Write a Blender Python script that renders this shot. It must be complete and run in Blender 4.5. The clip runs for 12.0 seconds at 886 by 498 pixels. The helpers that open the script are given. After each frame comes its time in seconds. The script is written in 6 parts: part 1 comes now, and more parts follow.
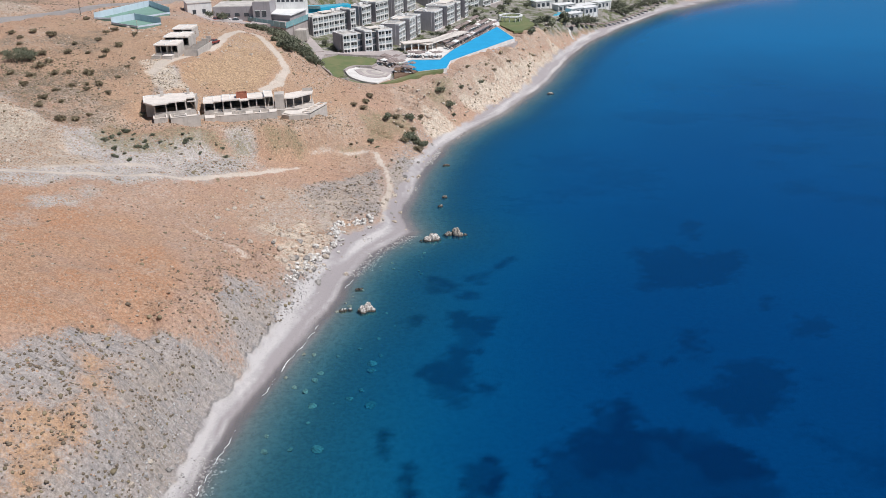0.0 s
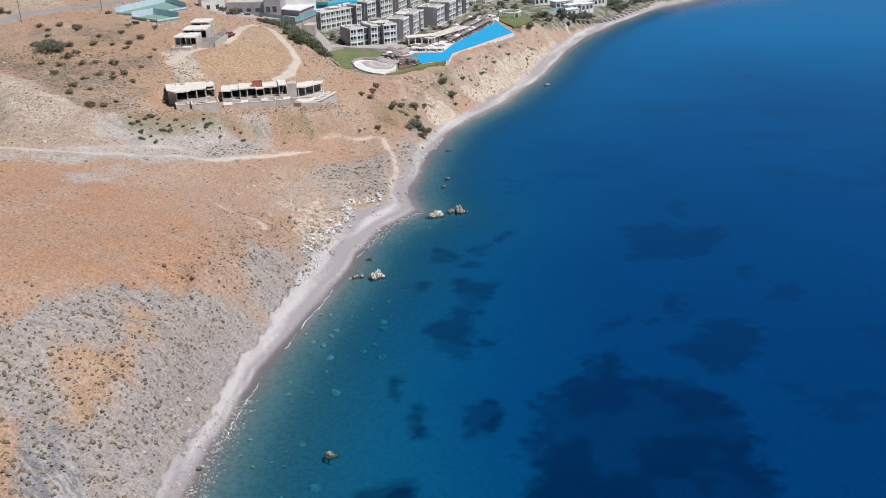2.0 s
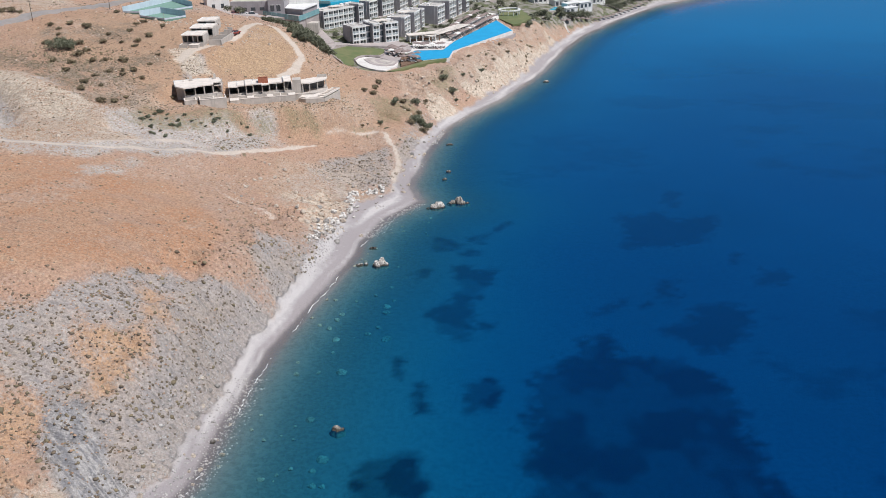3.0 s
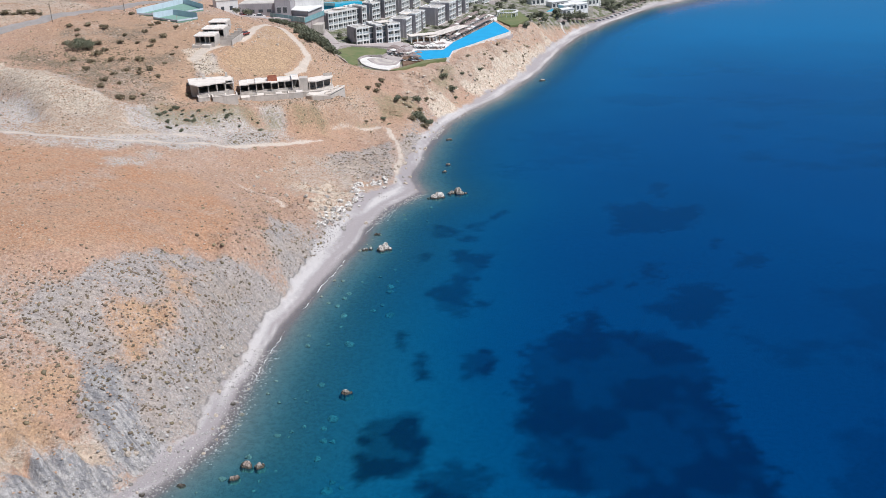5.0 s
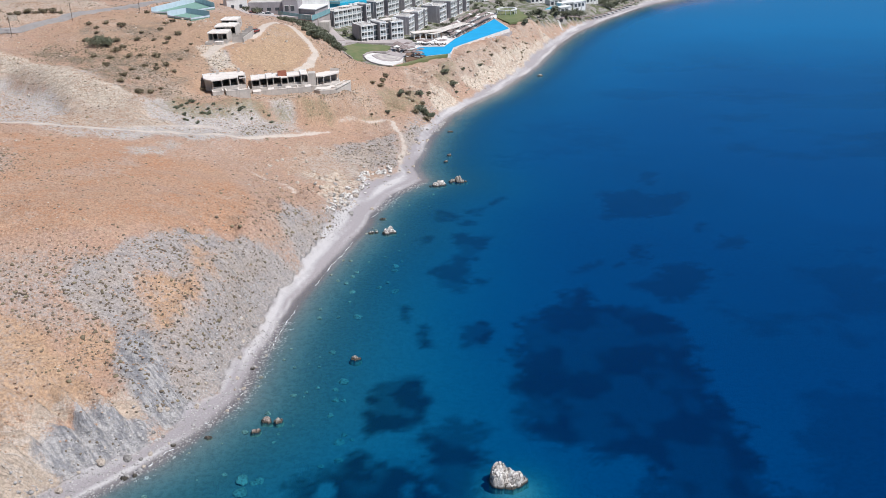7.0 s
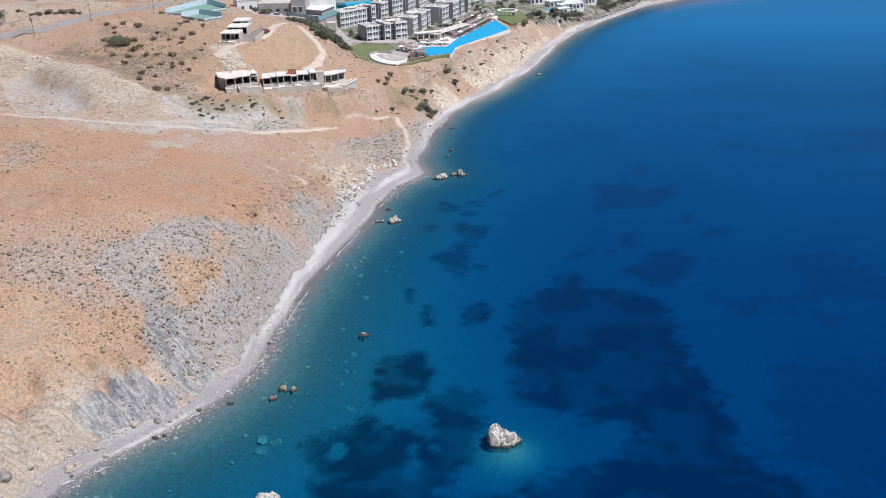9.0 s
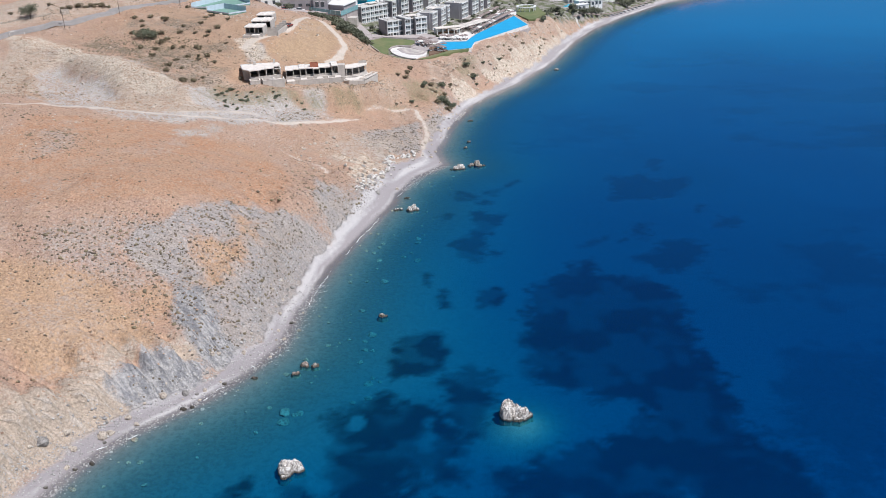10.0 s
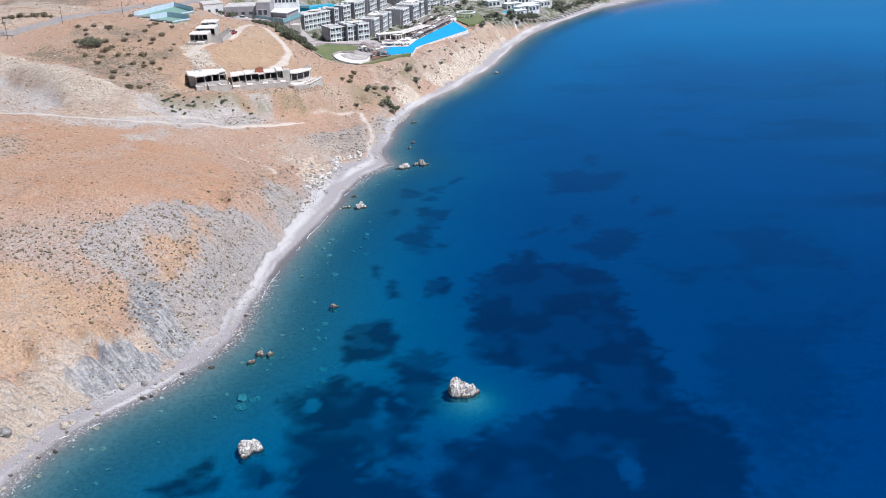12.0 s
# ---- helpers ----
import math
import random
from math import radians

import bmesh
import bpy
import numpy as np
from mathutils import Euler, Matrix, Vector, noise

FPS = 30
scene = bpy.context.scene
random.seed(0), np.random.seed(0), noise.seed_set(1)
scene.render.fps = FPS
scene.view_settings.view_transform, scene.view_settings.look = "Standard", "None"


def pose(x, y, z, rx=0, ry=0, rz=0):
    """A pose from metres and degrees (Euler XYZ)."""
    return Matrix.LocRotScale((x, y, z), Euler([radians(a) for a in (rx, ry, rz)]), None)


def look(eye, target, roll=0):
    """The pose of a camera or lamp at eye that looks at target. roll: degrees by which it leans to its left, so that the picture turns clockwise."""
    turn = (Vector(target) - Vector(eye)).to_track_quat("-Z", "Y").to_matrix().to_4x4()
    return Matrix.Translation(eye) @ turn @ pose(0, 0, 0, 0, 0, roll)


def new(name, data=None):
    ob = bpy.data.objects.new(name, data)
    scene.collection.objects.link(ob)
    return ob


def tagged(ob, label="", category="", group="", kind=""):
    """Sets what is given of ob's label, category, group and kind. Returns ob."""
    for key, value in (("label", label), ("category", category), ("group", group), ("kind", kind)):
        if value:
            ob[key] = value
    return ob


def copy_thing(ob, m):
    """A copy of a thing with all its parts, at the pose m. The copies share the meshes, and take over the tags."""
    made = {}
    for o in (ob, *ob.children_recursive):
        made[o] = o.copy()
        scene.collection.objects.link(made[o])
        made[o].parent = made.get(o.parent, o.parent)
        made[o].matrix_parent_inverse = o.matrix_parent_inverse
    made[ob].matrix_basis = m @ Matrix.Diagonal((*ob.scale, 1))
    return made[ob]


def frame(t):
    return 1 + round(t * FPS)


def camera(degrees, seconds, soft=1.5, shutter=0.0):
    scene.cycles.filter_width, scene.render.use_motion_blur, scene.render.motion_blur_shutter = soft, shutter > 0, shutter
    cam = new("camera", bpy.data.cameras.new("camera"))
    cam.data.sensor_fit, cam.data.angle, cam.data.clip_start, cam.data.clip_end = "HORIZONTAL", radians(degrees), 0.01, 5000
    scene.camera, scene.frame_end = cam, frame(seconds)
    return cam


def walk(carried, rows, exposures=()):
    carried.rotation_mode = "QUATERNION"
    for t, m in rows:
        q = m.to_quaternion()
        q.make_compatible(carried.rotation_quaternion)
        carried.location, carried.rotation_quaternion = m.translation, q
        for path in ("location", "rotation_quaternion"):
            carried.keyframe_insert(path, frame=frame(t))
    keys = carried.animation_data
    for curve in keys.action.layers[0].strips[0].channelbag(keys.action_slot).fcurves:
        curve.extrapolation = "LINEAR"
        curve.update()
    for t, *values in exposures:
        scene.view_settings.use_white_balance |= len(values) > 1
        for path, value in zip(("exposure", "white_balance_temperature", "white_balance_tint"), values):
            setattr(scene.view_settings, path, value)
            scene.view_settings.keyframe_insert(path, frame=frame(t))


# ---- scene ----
cam = camera(52.0, 12.0, soft=0.85)
PATH = [
    (0, (-1.104, -2.730, 93.994), (-1.170, 0.934, 92.392), -1.40),
    (0.5, (-1.254, -8.666, 94.228), (-1.318, -5.002, 92.626), -1.40),
    (1, (-1.542, -13.118, 94.432), (-1.608, -9.454, 92.828), -1.40),
    (1.5, (-1.652, -17.792, 94.466), (-1.722, -14.126, 92.866), -1.50),
    (2, (-1.894, -22.670, 95.344), (-1.960, -19.006, 93.740), -1.40),
    (2.5, (-1.844, -27.108, 95.610), (-1.912, -23.444, 94.008), -1.50),
    (3, (-1.750, -31.286, 95.772), (-1.822, -27.622, 94.170), -1.60),
    (5, (-1.060, -48.146, 98.374), (-1.138, -44.478, 96.778), -1.70),
    (5.5, (-0.936, -52.484, 99.108), (-1.016, -48.818, 97.506), -1.70),
    (6, (-0.658, -56.876, 99.752), (-0.742, -53.212, 98.148), -1.80),
    (6.5, (-0.772, -61.178, 100.484), (-0.856, -57.516, 98.880), -1.70),
    (7, (-0.504, -65.662, 101.422), (-0.592, -61.998, 99.816), -1.80),
    (9, (-0.282, -82.140, 104.762), (-0.378, -78.478, 103.156), -1.70),
    (9.5, (-0.008, -86.252, 104.822), (-0.182, -82.594, 103.214), -1.70),
    (10, (0.304, -90.526, 104.890), (0.128, -86.870, 103.278), -1.70),
    (10.5, (0.572, -94.720, 104.804), (0.388, -91.068, 103.184), -1.80),
    (11, (0.250, -98.028, 104.960), (0.094, -94.374, 103.342), -1.70),
    (11.5, (0.374, -100.492, 104.738), (0.258, -96.826, 103.140), -1.70),
    (12, (0.696, -101.590, 104.466), (0.750, -97.916, 102.886), -1.80),
]
walk(cam, [(t, look(eye, target, roll)) for t, eye, target, roll in PATH],
     exposures=((0.0, 0.02, 6400, 10), (3.0, 0.03, 6400, 10), (5.0, 0.13, 6250, 10), (8.0, 0.15, 6200, 10), (10.5, 0.14, 6150, 10), (12.0, 0.28, 5950, 10)))

# sun from the right behind the camera, high; clear summer sky
SUN_WAY = Vector((0.50, -0.32, 1.0)).normalized()
world = bpy.data.worlds.new("sky")
scene.world = world
world.use_nodes = True
sky = world.node_tree.nodes.new("ShaderNodeTexSky")
sky.sky_type, sky.sun_disc = "NISHITA", False
sky.sun_elevation, sky.sun_rotation = math.asin(SUN_WAY.z), math.atan2(SUN_WAY.x, SUN_WAY.y)
sky.air_density, sky.dust_density, sky.ozone_density = 1.0, 0.1, 3.0
background = world.node_tree.nodes["Background"]
background.inputs["Strength"].default_value = 0.055
world.node_tree.links.new(sky.outputs["Color"], background.inputs["Color"])
sun_data = bpy.data.lights.new("sun", "SUN")
sun_data.energy, sun_data.angle, sun_data.color = 4.6, radians(0.55), (1.0, 0.975, 0.958)
sun = new("sun", sun_data)
sun.matrix_world = look(SUN_WAY * 900, (0, 0, 0))


# ---- materials ----
class Nodes:
    """A short way to write a node material."""

    def __init__(self, name, rough=0.9):
        self.m = bpy.data.materials.new(name)
        self.m.use_nodes = True
        self.tree = self.m.node_tree
        self.bsdf = self.tree.nodes["Principled BSDF"]
        self.out = self.tree.nodes["Material Output"]
        self.bsdf.inputs["Roughness"].default_value = rough
        self.place = self.node("ShaderNodeNewGeometry").outputs["Position"]

    def node(self, kind):
        return self.tree.nodes.new(kind)

    def put(self, socket, value):
        if isinstance(value, bpy.types.NodeSocket):
            self.tree.links.new(value, socket)
        elif isinstance(value, (tuple, list)) and len(value) == 3 and socket.type == "RGBA":
            socket.default_value = (*value, 1)
        else:
            socket.default_value = value

    def noise(self, scale, detail=4, rough=0.6, place=None, distort=0.0):
        n = self.node("ShaderNodeTexNoise")
        self.put(n.inputs["Vector"], place or self.place)
        for key, value in (("Scale", scale), ("Detail", detail), ("Roughness", rough), ("Distortion", distort)):
            n.inputs[key].default_value = value
        return n.outputs["Fac"]

    def cells(self, scale, place=None, feature="F1", output="Distance"):
        n = self.node("ShaderNodeTexVoronoi")
        n.feature = feature
        self.put(n.inputs["Vector"], place or self.place)
        n.inputs["Scale"].default_value = scale
        return n.outputs[output]

    def span(self, value, lo, hi, to_lo=0.0, to_hi=1.0):
        n = self.node("ShaderNodeMapRange")
        n.interpolation_type = "SMOOTHSTEP"
        for key, v in (("Value", value), ("From Min", lo), ("From Max", hi), ("To Min", to_lo), ("To Max", to_hi)):
            self.put(n.inputs[key], v)
        return n.outputs["Result"]

    def mix(self, fac, a, b, blend="MIX"):
        n = self.node("ShaderNodeMix")
        n.data_type, n.blend_type = "RGBA", blend
        self.put(n.inputs["Factor"], fac)
        self.put(n.inputs[6], a)
        self.put(n.inputs[7], b)
        return n.outputs[2]

    def math(self, operation, a, b=0.0):
        n = self.node("ShaderNodeMath")
        n.operation = operation
        self.put(n.inputs[0], a)
        self.put(n.inputs[1], b)
        return n.outputs[0]

    def attribute(self, name):
        n = self.node("ShaderNodeAttribute")
        n.attribute_name = name
        return n.outputs["Fac"]

    def stretched(self, x, y, z):
        n = self.node("ShaderNodeVectorMath")
        n.operation = "MULTIPLY"
        self.put(n.inputs[0], self.place)
        n.inputs[1].default_value = (x, y, z)
        return n.outputs[0]

    def bump(self, value, strength=0.5, distance=0.1):
        n = self.node("ShaderNodeBump")
        self.put(n.inputs["Height"], value)
        n.inputs["Strength"].default_value, n.inputs["Distance"].default_value = strength, distance
        self.put(self.bsdf.inputs["Normal"], n.outputs["Normal"])
        return n.outputs["Normal"]

    def colour(self, value):
        self.put(self.bsdf.inputs["Base Color"], value)
        return self.m


def weathered(name, base, dark, scale=0.6, rough=0.9, bump=0.3, fine=6.0, per_piece=0.0):
    """A plain building surface with stains at two scales."""
    n = Nodes(name, rough)
    stain = n.span(n.noise(scale, 5), 0.35, 0.7)
    grain = n.noise(fine, 3)
    c = n.mix(stain, base, dark)
    c = n.mix(n.span(grain, 0.3, 0.75, 0.0, 0.35), c, tuple(v * 0.72 for v in base))
    streak = n.noise(1.0, 3, 0.6, n.stretched(1.6, 1.6, 0.18))
    c = n.mix(n.span(streak, 0.52, 0.72, 0.0, 0.35), c, tuple(v * 0.6 for v in dark))
    if per_piece:
        info = n.node("ShaderNodeObjectInfo").outputs["Random"]
        c = n.mix(n.span(info, 0.0, 1.0, 0.0, per_piece), c, tuple(v * 0.55 for v in base))
    n.bump(grain, bump, 0.03)
    return n.colour(c)


def ground_material():
    n = Nodes("dry_ground", 0.95)
    big, mid, fine, grit = n.noise(0.035, 5), n.noise(0.22, 5, 0.65), n.noise(1.1, 5, 0.7), n.noise(4.5, 3, 0.7)
    # dry grass: rusty ochre with paler straw, thin stony places and dark clumps
    pale = n.mix(n.span(big, 0.35, 0.65), (0.435, 0.265, 0.182), (0.395, 0.265, 0.20))
    rusty = n.mix(n.span(n.noise(0.05, 4, 0.6), 0.38, 0.62), (0.42, 0.220, 0.124), (0.43, 0.250, 0.156))
    grass = n.mix(n.attribute("orange"), pale, rusty)
    grass = n.mix(n.span(mid, 0.44, 0.68, 0.0, 0.5), grass, (0.445, 0.29, 0.195))
    drift = n.noise(0.3, 4, 0.65, n.stretched(0.45, 1.5, 1.0), 0.6)
    grass = n.mix(n.span(drift, 0.54, 0.70, 0.0, 0.45), grass, (0.50, 0.36, 0.245))
    grass = n.mix(n.span(n.noise(0.06, 4, 0.6, n.stretched(1.0, 1.7, 1.0)), 0.54, 0.70, 0.0, 0.45), grass, (0.36, 0.255, 0.205))
    grass = n.mix(n.attribute("straw"), grass, n.mix(n.span(fine, 0.40, 0.62), (0.50, 0.345, 0.215), (0.335, 0.215, 0.125)))
    grass = n.mix(n.math("MULTIPLY", n.attribute("olive"), n.span(mid, 0.36, 0.56, 0.3, 1.0)), grass, (0.205, 0.16, 0.115))
    stony = n.span(n.noise(0.045, 4, 0.6), 0.52, 0.62, 0.0, 0.7)
    grass = n.mix(n.math("MULTIPLY", stony, n.span(fine, 0.44, 0.58)), grass, (0.45, 0.35, 0.285))
    tufts = n.cells(1.15, n.stretched(1.0, 1.0, 0.6))
    grass = n.mix(n.span(n.math("ADD", tufts, n.math("MULTIPLY", fine, 0.4)), 0.32, 0.62, 0.40, 0.0), grass, (0.56, 0.40, 0.28))
    clumps = n.cells(0.95, n.stretched(1.0, 1.0, 0.6))
    dots = n.math("MULTIPLY", n.span(n.math("ADD", clumps, n.math("MULTIPLY", fine, 0.35)), 0.34, 0.50, 0.60, 0.0), n.span(n.noise(0.05, 3), 0.42, 0.60, 0.2, 1.0))
    grass = n.mix(dots, grass, (0.235, 0.145, 0.09))
    grass = n.mix(n.span(grit, 0.60, 0.74, 0.0, 0.35), grass, (0.58, 0.45, 0.35))
    # grey shale scree with rills down the slope
    scree = n.mix(n.span(mid, 0.38, 0.62), (0.42, 0.362, 0.33), (0.385, 0.342, 0.318))
    scree = n.mix(n.span(n.noise(0.07, 3), 0.42, 0.62, 0.0, 0.7), scree, (0.42, 0.345, 0.29))
    scree = n.mix(n.span(fine, 0.48, 0.70, 0.0, 0.55), scree, (0.43, 0.37, 0.32))
    scree = n.mix(n.span(grit, 0.56, 0.74, 0.0, 0.5), scree, (0.20, 0.185, 0.175))
    turn = n.node("ShaderNodeMapping")
    turn.inputs["Rotation"].default_value, turn.inputs["Scale"].default_value = (0, 0, radians(28)), (0.13, 0.85, 0.3)
    n.put(turn.inputs["Vector"], n.place)
    rills = n.noise(1.0, 5, 0.65, turn.outputs[0], 0.7)
    scree = n.mix(n.span(rills, 0.48, 0.64, 0.0, 0.5), scree, (0.275, 0.262, 0.262))
    scree = n.mix(n.span(rills, 0.44, 0.34, 0.0, 0.45), scree, (0.47, 0.43, 0.405))
    scree = n.mix(n.math("MULTIPLY", dots, 0.7), scree, (0.19, 0.155, 0.12))
    # dark shale faces, furrowed down the slope
    fall = n.node("ShaderNodeMapping")
    fall.vector_type = "TEXTURE"
    fall.inputs["Rotation"].default_value, fall.inputs["Scale"].default_value = (0, 0, radians(-38)), (9.0, 1.0, 3.0)
    n.put(fall.inputs["Vector"], n.place)
    seams = n.noise(1.0, 4, 0.65, fall.outputs[0], 0.5)
    shale = n.mix(n.span(seams, 0.40, 0.60), (0.43, 0.405, 0.39), (0.235, 0.228, 0.235))
    shale = n.mix(n.span(fine, 0.5, 0.7, 0.0, 0.4), shale, (0.42, 0.37, 0.32))
    # pale clay
    clay = n.mix(n.span(mid, 0.38, 0.66), (0.52, 0.41, 0.32), (0.45, 0.355, 0.275))
    clay = n.mix(n.span(fine, 0.50, 0.72, 0.0, 0.75), clay, (0.40, 0.31, 0.225))
    clay = n.mix(n.span(rills, 0.50, 0.62, 0.0, 0.5), clay, (0.54, 0.475, 0.42))
    clay = n.mix(n.span(grit, 0.54, 0.70, 0.0, 0.45), clay, (0.56, 0.49, 0.42))
    # beach shingle
    pebble = n.cells(4.0, output="Color")
    hue = n.node("ShaderNodeSeparateColor")
    n.put(hue.inputs[0], pebble)
    beach = n.mix(n.span(mid, 0.35, 0.68), (0.455, 0.42, 0.415), (0.395, 0.365, 0.362))
    beach = n.mix(n.span(hue.outputs[0], 0.75, 0.95, 0.0, 0.25), beach, (0.60, 0.57, 0.54))
    beach = n.mix(n.span(n.attribute("strand"), 0.40, 0.60), beach, (0.335, 0.30, 0.30))
    beach = n.mix(n.span(n.attribute("strand"), 0.42, 0.30, 0.0, 0.8), beach, (0.54, 0.505, 0.49))
    beach = n.mix(n.span(grit, 0.56, 0.76, 0.0, 0.5), beach, (0.24, 0.22, 0.22))
    yard = n.mix(n.span(mid, 0.42, 0.58), (0.30, 0.275, 0.25), (0.10, 0.115, 0.05))
    yard = n.mix(n.span(fine, 0.52, 0.7, 0.0, 0.6), yard, (0.36, 0.30, 0.24))
    flat = n.mix(n.span(mid, 0.38, 0.62), (0.50, 0.465, 0.445), (0.42, 0.395, 0.385))
    flat = n.mix(n.math("MULTIPLY", n.span(fine, 0.46, 0.6), 0.6), flat, (0.34, 0.28, 0.19))
    flat = n.mix(n.span(grit, 0.56, 0.72, 0.0, 0.7), flat, (0.58, 0.53, 0.48))
    outcrop = n.mix(n.span(fine, 0.42, 0.66), (0.64, 0.545, 0.44), (0.44, 0.35, 0.265))
    track = n.mix(n.span(mid, 0.35, 0.7), (0.58, 0.495, 0.42), (0.51, 0.435, 0.365))
    green = n.mix(n.span(fine, 0.40, 0.65), (0.155, 0.155, 0.08), (0.30, 0.245, 0.145))
    bed = n.mix(n.span(fine, 0.40, 0.65), (0.36, 0.355, 0.33), (0.29, 0.29, 0.27))
    pebbles = n.mix(n.span(fine, 0.40, 0.65), (0.18, 0.188, 0.18), (0.13, 0.136, 0.132))
    bed = n.mix(n.attribute("sand"), pebbles, bed)
    weed = n.mix(n.span(mid, 0.35, 0.65), (0.012, 0.018, 0.014), (0.026, 0.032, 0.022))
    ragged = n.span(n.math("ADD", fine, n.math("MULTIPLY", grit, 0.8)), 0.6, 1.2, -0.34, 0.34)

    def over(below, name, colour):
        return n.mix(n.span(n.math("ADD", n.attribute(name), ragged), 0.12, 0.88), below, colour)

    c = over(grass, "scree", scree)
    c = over(c, "flat", flat)
    c = over(c, "clay", clay)
    c = n.mix(n.math("MULTIPLY", n.span(n.math("ADD", n.attribute("outcrop"), ragged), 0.2, 0.9), n.span(n.noise(0.5, 4, 0.7), 0.36, 0.56, 0.35, 1.0)), c, outcrop)
    c = over(c, "shale", shale)
    c = over(c, "green", green)
    c = over(c, "yard", yard)
    c = over(c, "track", track)
    speck = n.span(n.noise(1.9, 3, 0.8, n.stretched(1.0, 0.8, 1.0)), 0.36, 0.64, 0.74, 1.15)
    c = n.mix(n.span(n.attribute("track"), 0.2, 0.8, 0.9, 0.25), c, n.mix(1.0, c, speck, "MULTIPLY"))
    c = n.mix(n.attribute("beach"), c, beach)
    c = n.mix(n.attribute("wet"), c, n.mix(0.62, c, (0.06, 0.052, 0.048)))
    c = n.mix(n.attribute("bed"), c, bed)
    c = n.mix(n.attribute("weed"), c, weed)
    slope = n.math("MULTIPLY", n.math("MULTIPLY", rills, n.math("MULTIPLY", n.math("MAXIMUM", n.attribute("scree"), n.attribute("clay")), n.span(n.attribute("beach"), 0.0, 0.6, 1.0, 0.0))), 2.2)
    n.bump(n.math("ADD", slope, n.math("ADD", n.math("MULTIPLY", fine, 0.7), n.math("MULTIPLY", grit, 0.3))), 0.9, 0.6)
    return n.colour(c)


def sea_material():
    """Clear sea water: light is absorbed along the way down, a little is scattered back, the surface mirrors the sky;
    farther out, sky sheen is painted into the body colour.
    """
    n = Nodes("sea_water", 0.1)
    depth = n.attribute("depth")
    clear = n.node("ShaderNodeCombineColor")
    for socket, k in zip(clear.inputs, (0.43, 0.107, 0.036)):
        n.put(socket, n.math("POWER", math.exp(-k), depth))
    through_water = n.node("ShaderNodeBsdfTransparent")
    n.put(through_water.inputs["Color"], clear.outputs[0])
    body = n.node("ShaderNodeBsdfDiffuse")
    drift = n.noise(0.012, 4, 0.5)
    # painted sky sheen: body colour turns brighter and more opaque with distance
    far_sheen = n.attribute("far_sheen")
    n.put(body.inputs["Color"], n.mix(far_sheen, n.mix(n.span(drift, 0.3, 0.7), (0.0, 0.038, 0.19), (0.0, 0.048, 0.225)), (0.000, 0.138, 0.345)))
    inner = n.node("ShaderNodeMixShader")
    n.put(inner.inputs[0], n.math("ADD", n.span(depth, 1.0, 8.0, 0.03, 0.22), n.math("MULTIPLY", far_sheen, 0.66)))
    n.put(inner.inputs[1], through_water.outputs[0])
    n.put(inner.inputs[2], body.outputs[0])
    swell = n.noise(0.16, 3, 0.5, n.stretched(1.0, 1.9, 1.0))
    ripple = n.noise(0.9, 3, 0.6, n.stretched(1.0, 1.5, 1.0))
    wave = n.node("ShaderNodeBump")
    n.put(wave.inputs["Height"], n.math("ADD", n.math("MULTIPLY", swell, 0.7), n.math("MULTIPLY", ripple, 0.3)))
    wave.inputs["Strength"].default_value, wave.inputs["Distance"].default_value = 0.16, 0.35
    mirror = n.node("ShaderNodeBsdfGlossy")
    mirror.inputs["Roughness"].default_value = 0.10
    n.put(mirror.inputs["Normal"], wave.outputs[0])
    fresnel = n.node("ShaderNodeFresnel")
    fresnel.inputs["IOR"].default_value = 1.33
    n.put(fresnel.inputs["Normal"], wave.outputs[0])
    surface = n.node("ShaderNodeMixShader")
    n.put(surface.inputs[0], n.math("MULTIPLY", fresnel.outputs[0], 0.6))
    n.put(surface.inputs[1], inner.outputs[0])
    n.put(surface.inputs[2], mirror.outputs[0])
    n.put(n.out.inputs["Surface"], surface.outputs[0])
    return n.m


def rock_material(name, pale, dark, wet=True, lime=0.0):
    n = Nodes(name, 0.9)
    c = n.mix(n.span(n.noise(0.7, 5, 0.7), 0.36, 0.62), pale, dark)
    c = n.mix(n.span(n.noise(2.4, 5, 0.75), 0.48, 0.64, 0.0, 0.85), c, tuple(v * 0.42 for v in dark))
    if lime:
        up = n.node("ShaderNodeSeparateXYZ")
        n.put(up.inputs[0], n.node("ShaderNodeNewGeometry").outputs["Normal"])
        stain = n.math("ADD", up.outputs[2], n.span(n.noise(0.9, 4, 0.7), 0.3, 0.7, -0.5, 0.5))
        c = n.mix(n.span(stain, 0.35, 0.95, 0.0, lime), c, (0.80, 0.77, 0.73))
        crack = n.cells(0.8, n.stretched(1.0, 1.0, 0.6), "DISTANCE_TO_EDGE")
        c = n.mix(n.span(n.math("ADD", crack, n.math("MULTIPLY", n.noise(1.5, 4, 0.7), 0.25)), 0.10, 0.20, 0.85, 0.0), c, (0.10, 0.085, 0.07))
    if wet:
        split = n.node("ShaderNodeSeparateXYZ")
        n.put(split.inputs[0], n.place)
        level = n.math("ADD", split.outputs[2], n.math("MULTIPLY", n.noise(0.8, 3), -0.9))
        c = n.mix(n.span(level, -0.30, 0.10), n.mix(n.span(level, -1.1, -0.45), (0.34, 0.33, 0.24), (0.075, 0.062, 0.048)), c)
    n.bump(n.noise(2.2, 6, 0.75), 0.9, 0.35)
    return n.colour(c)


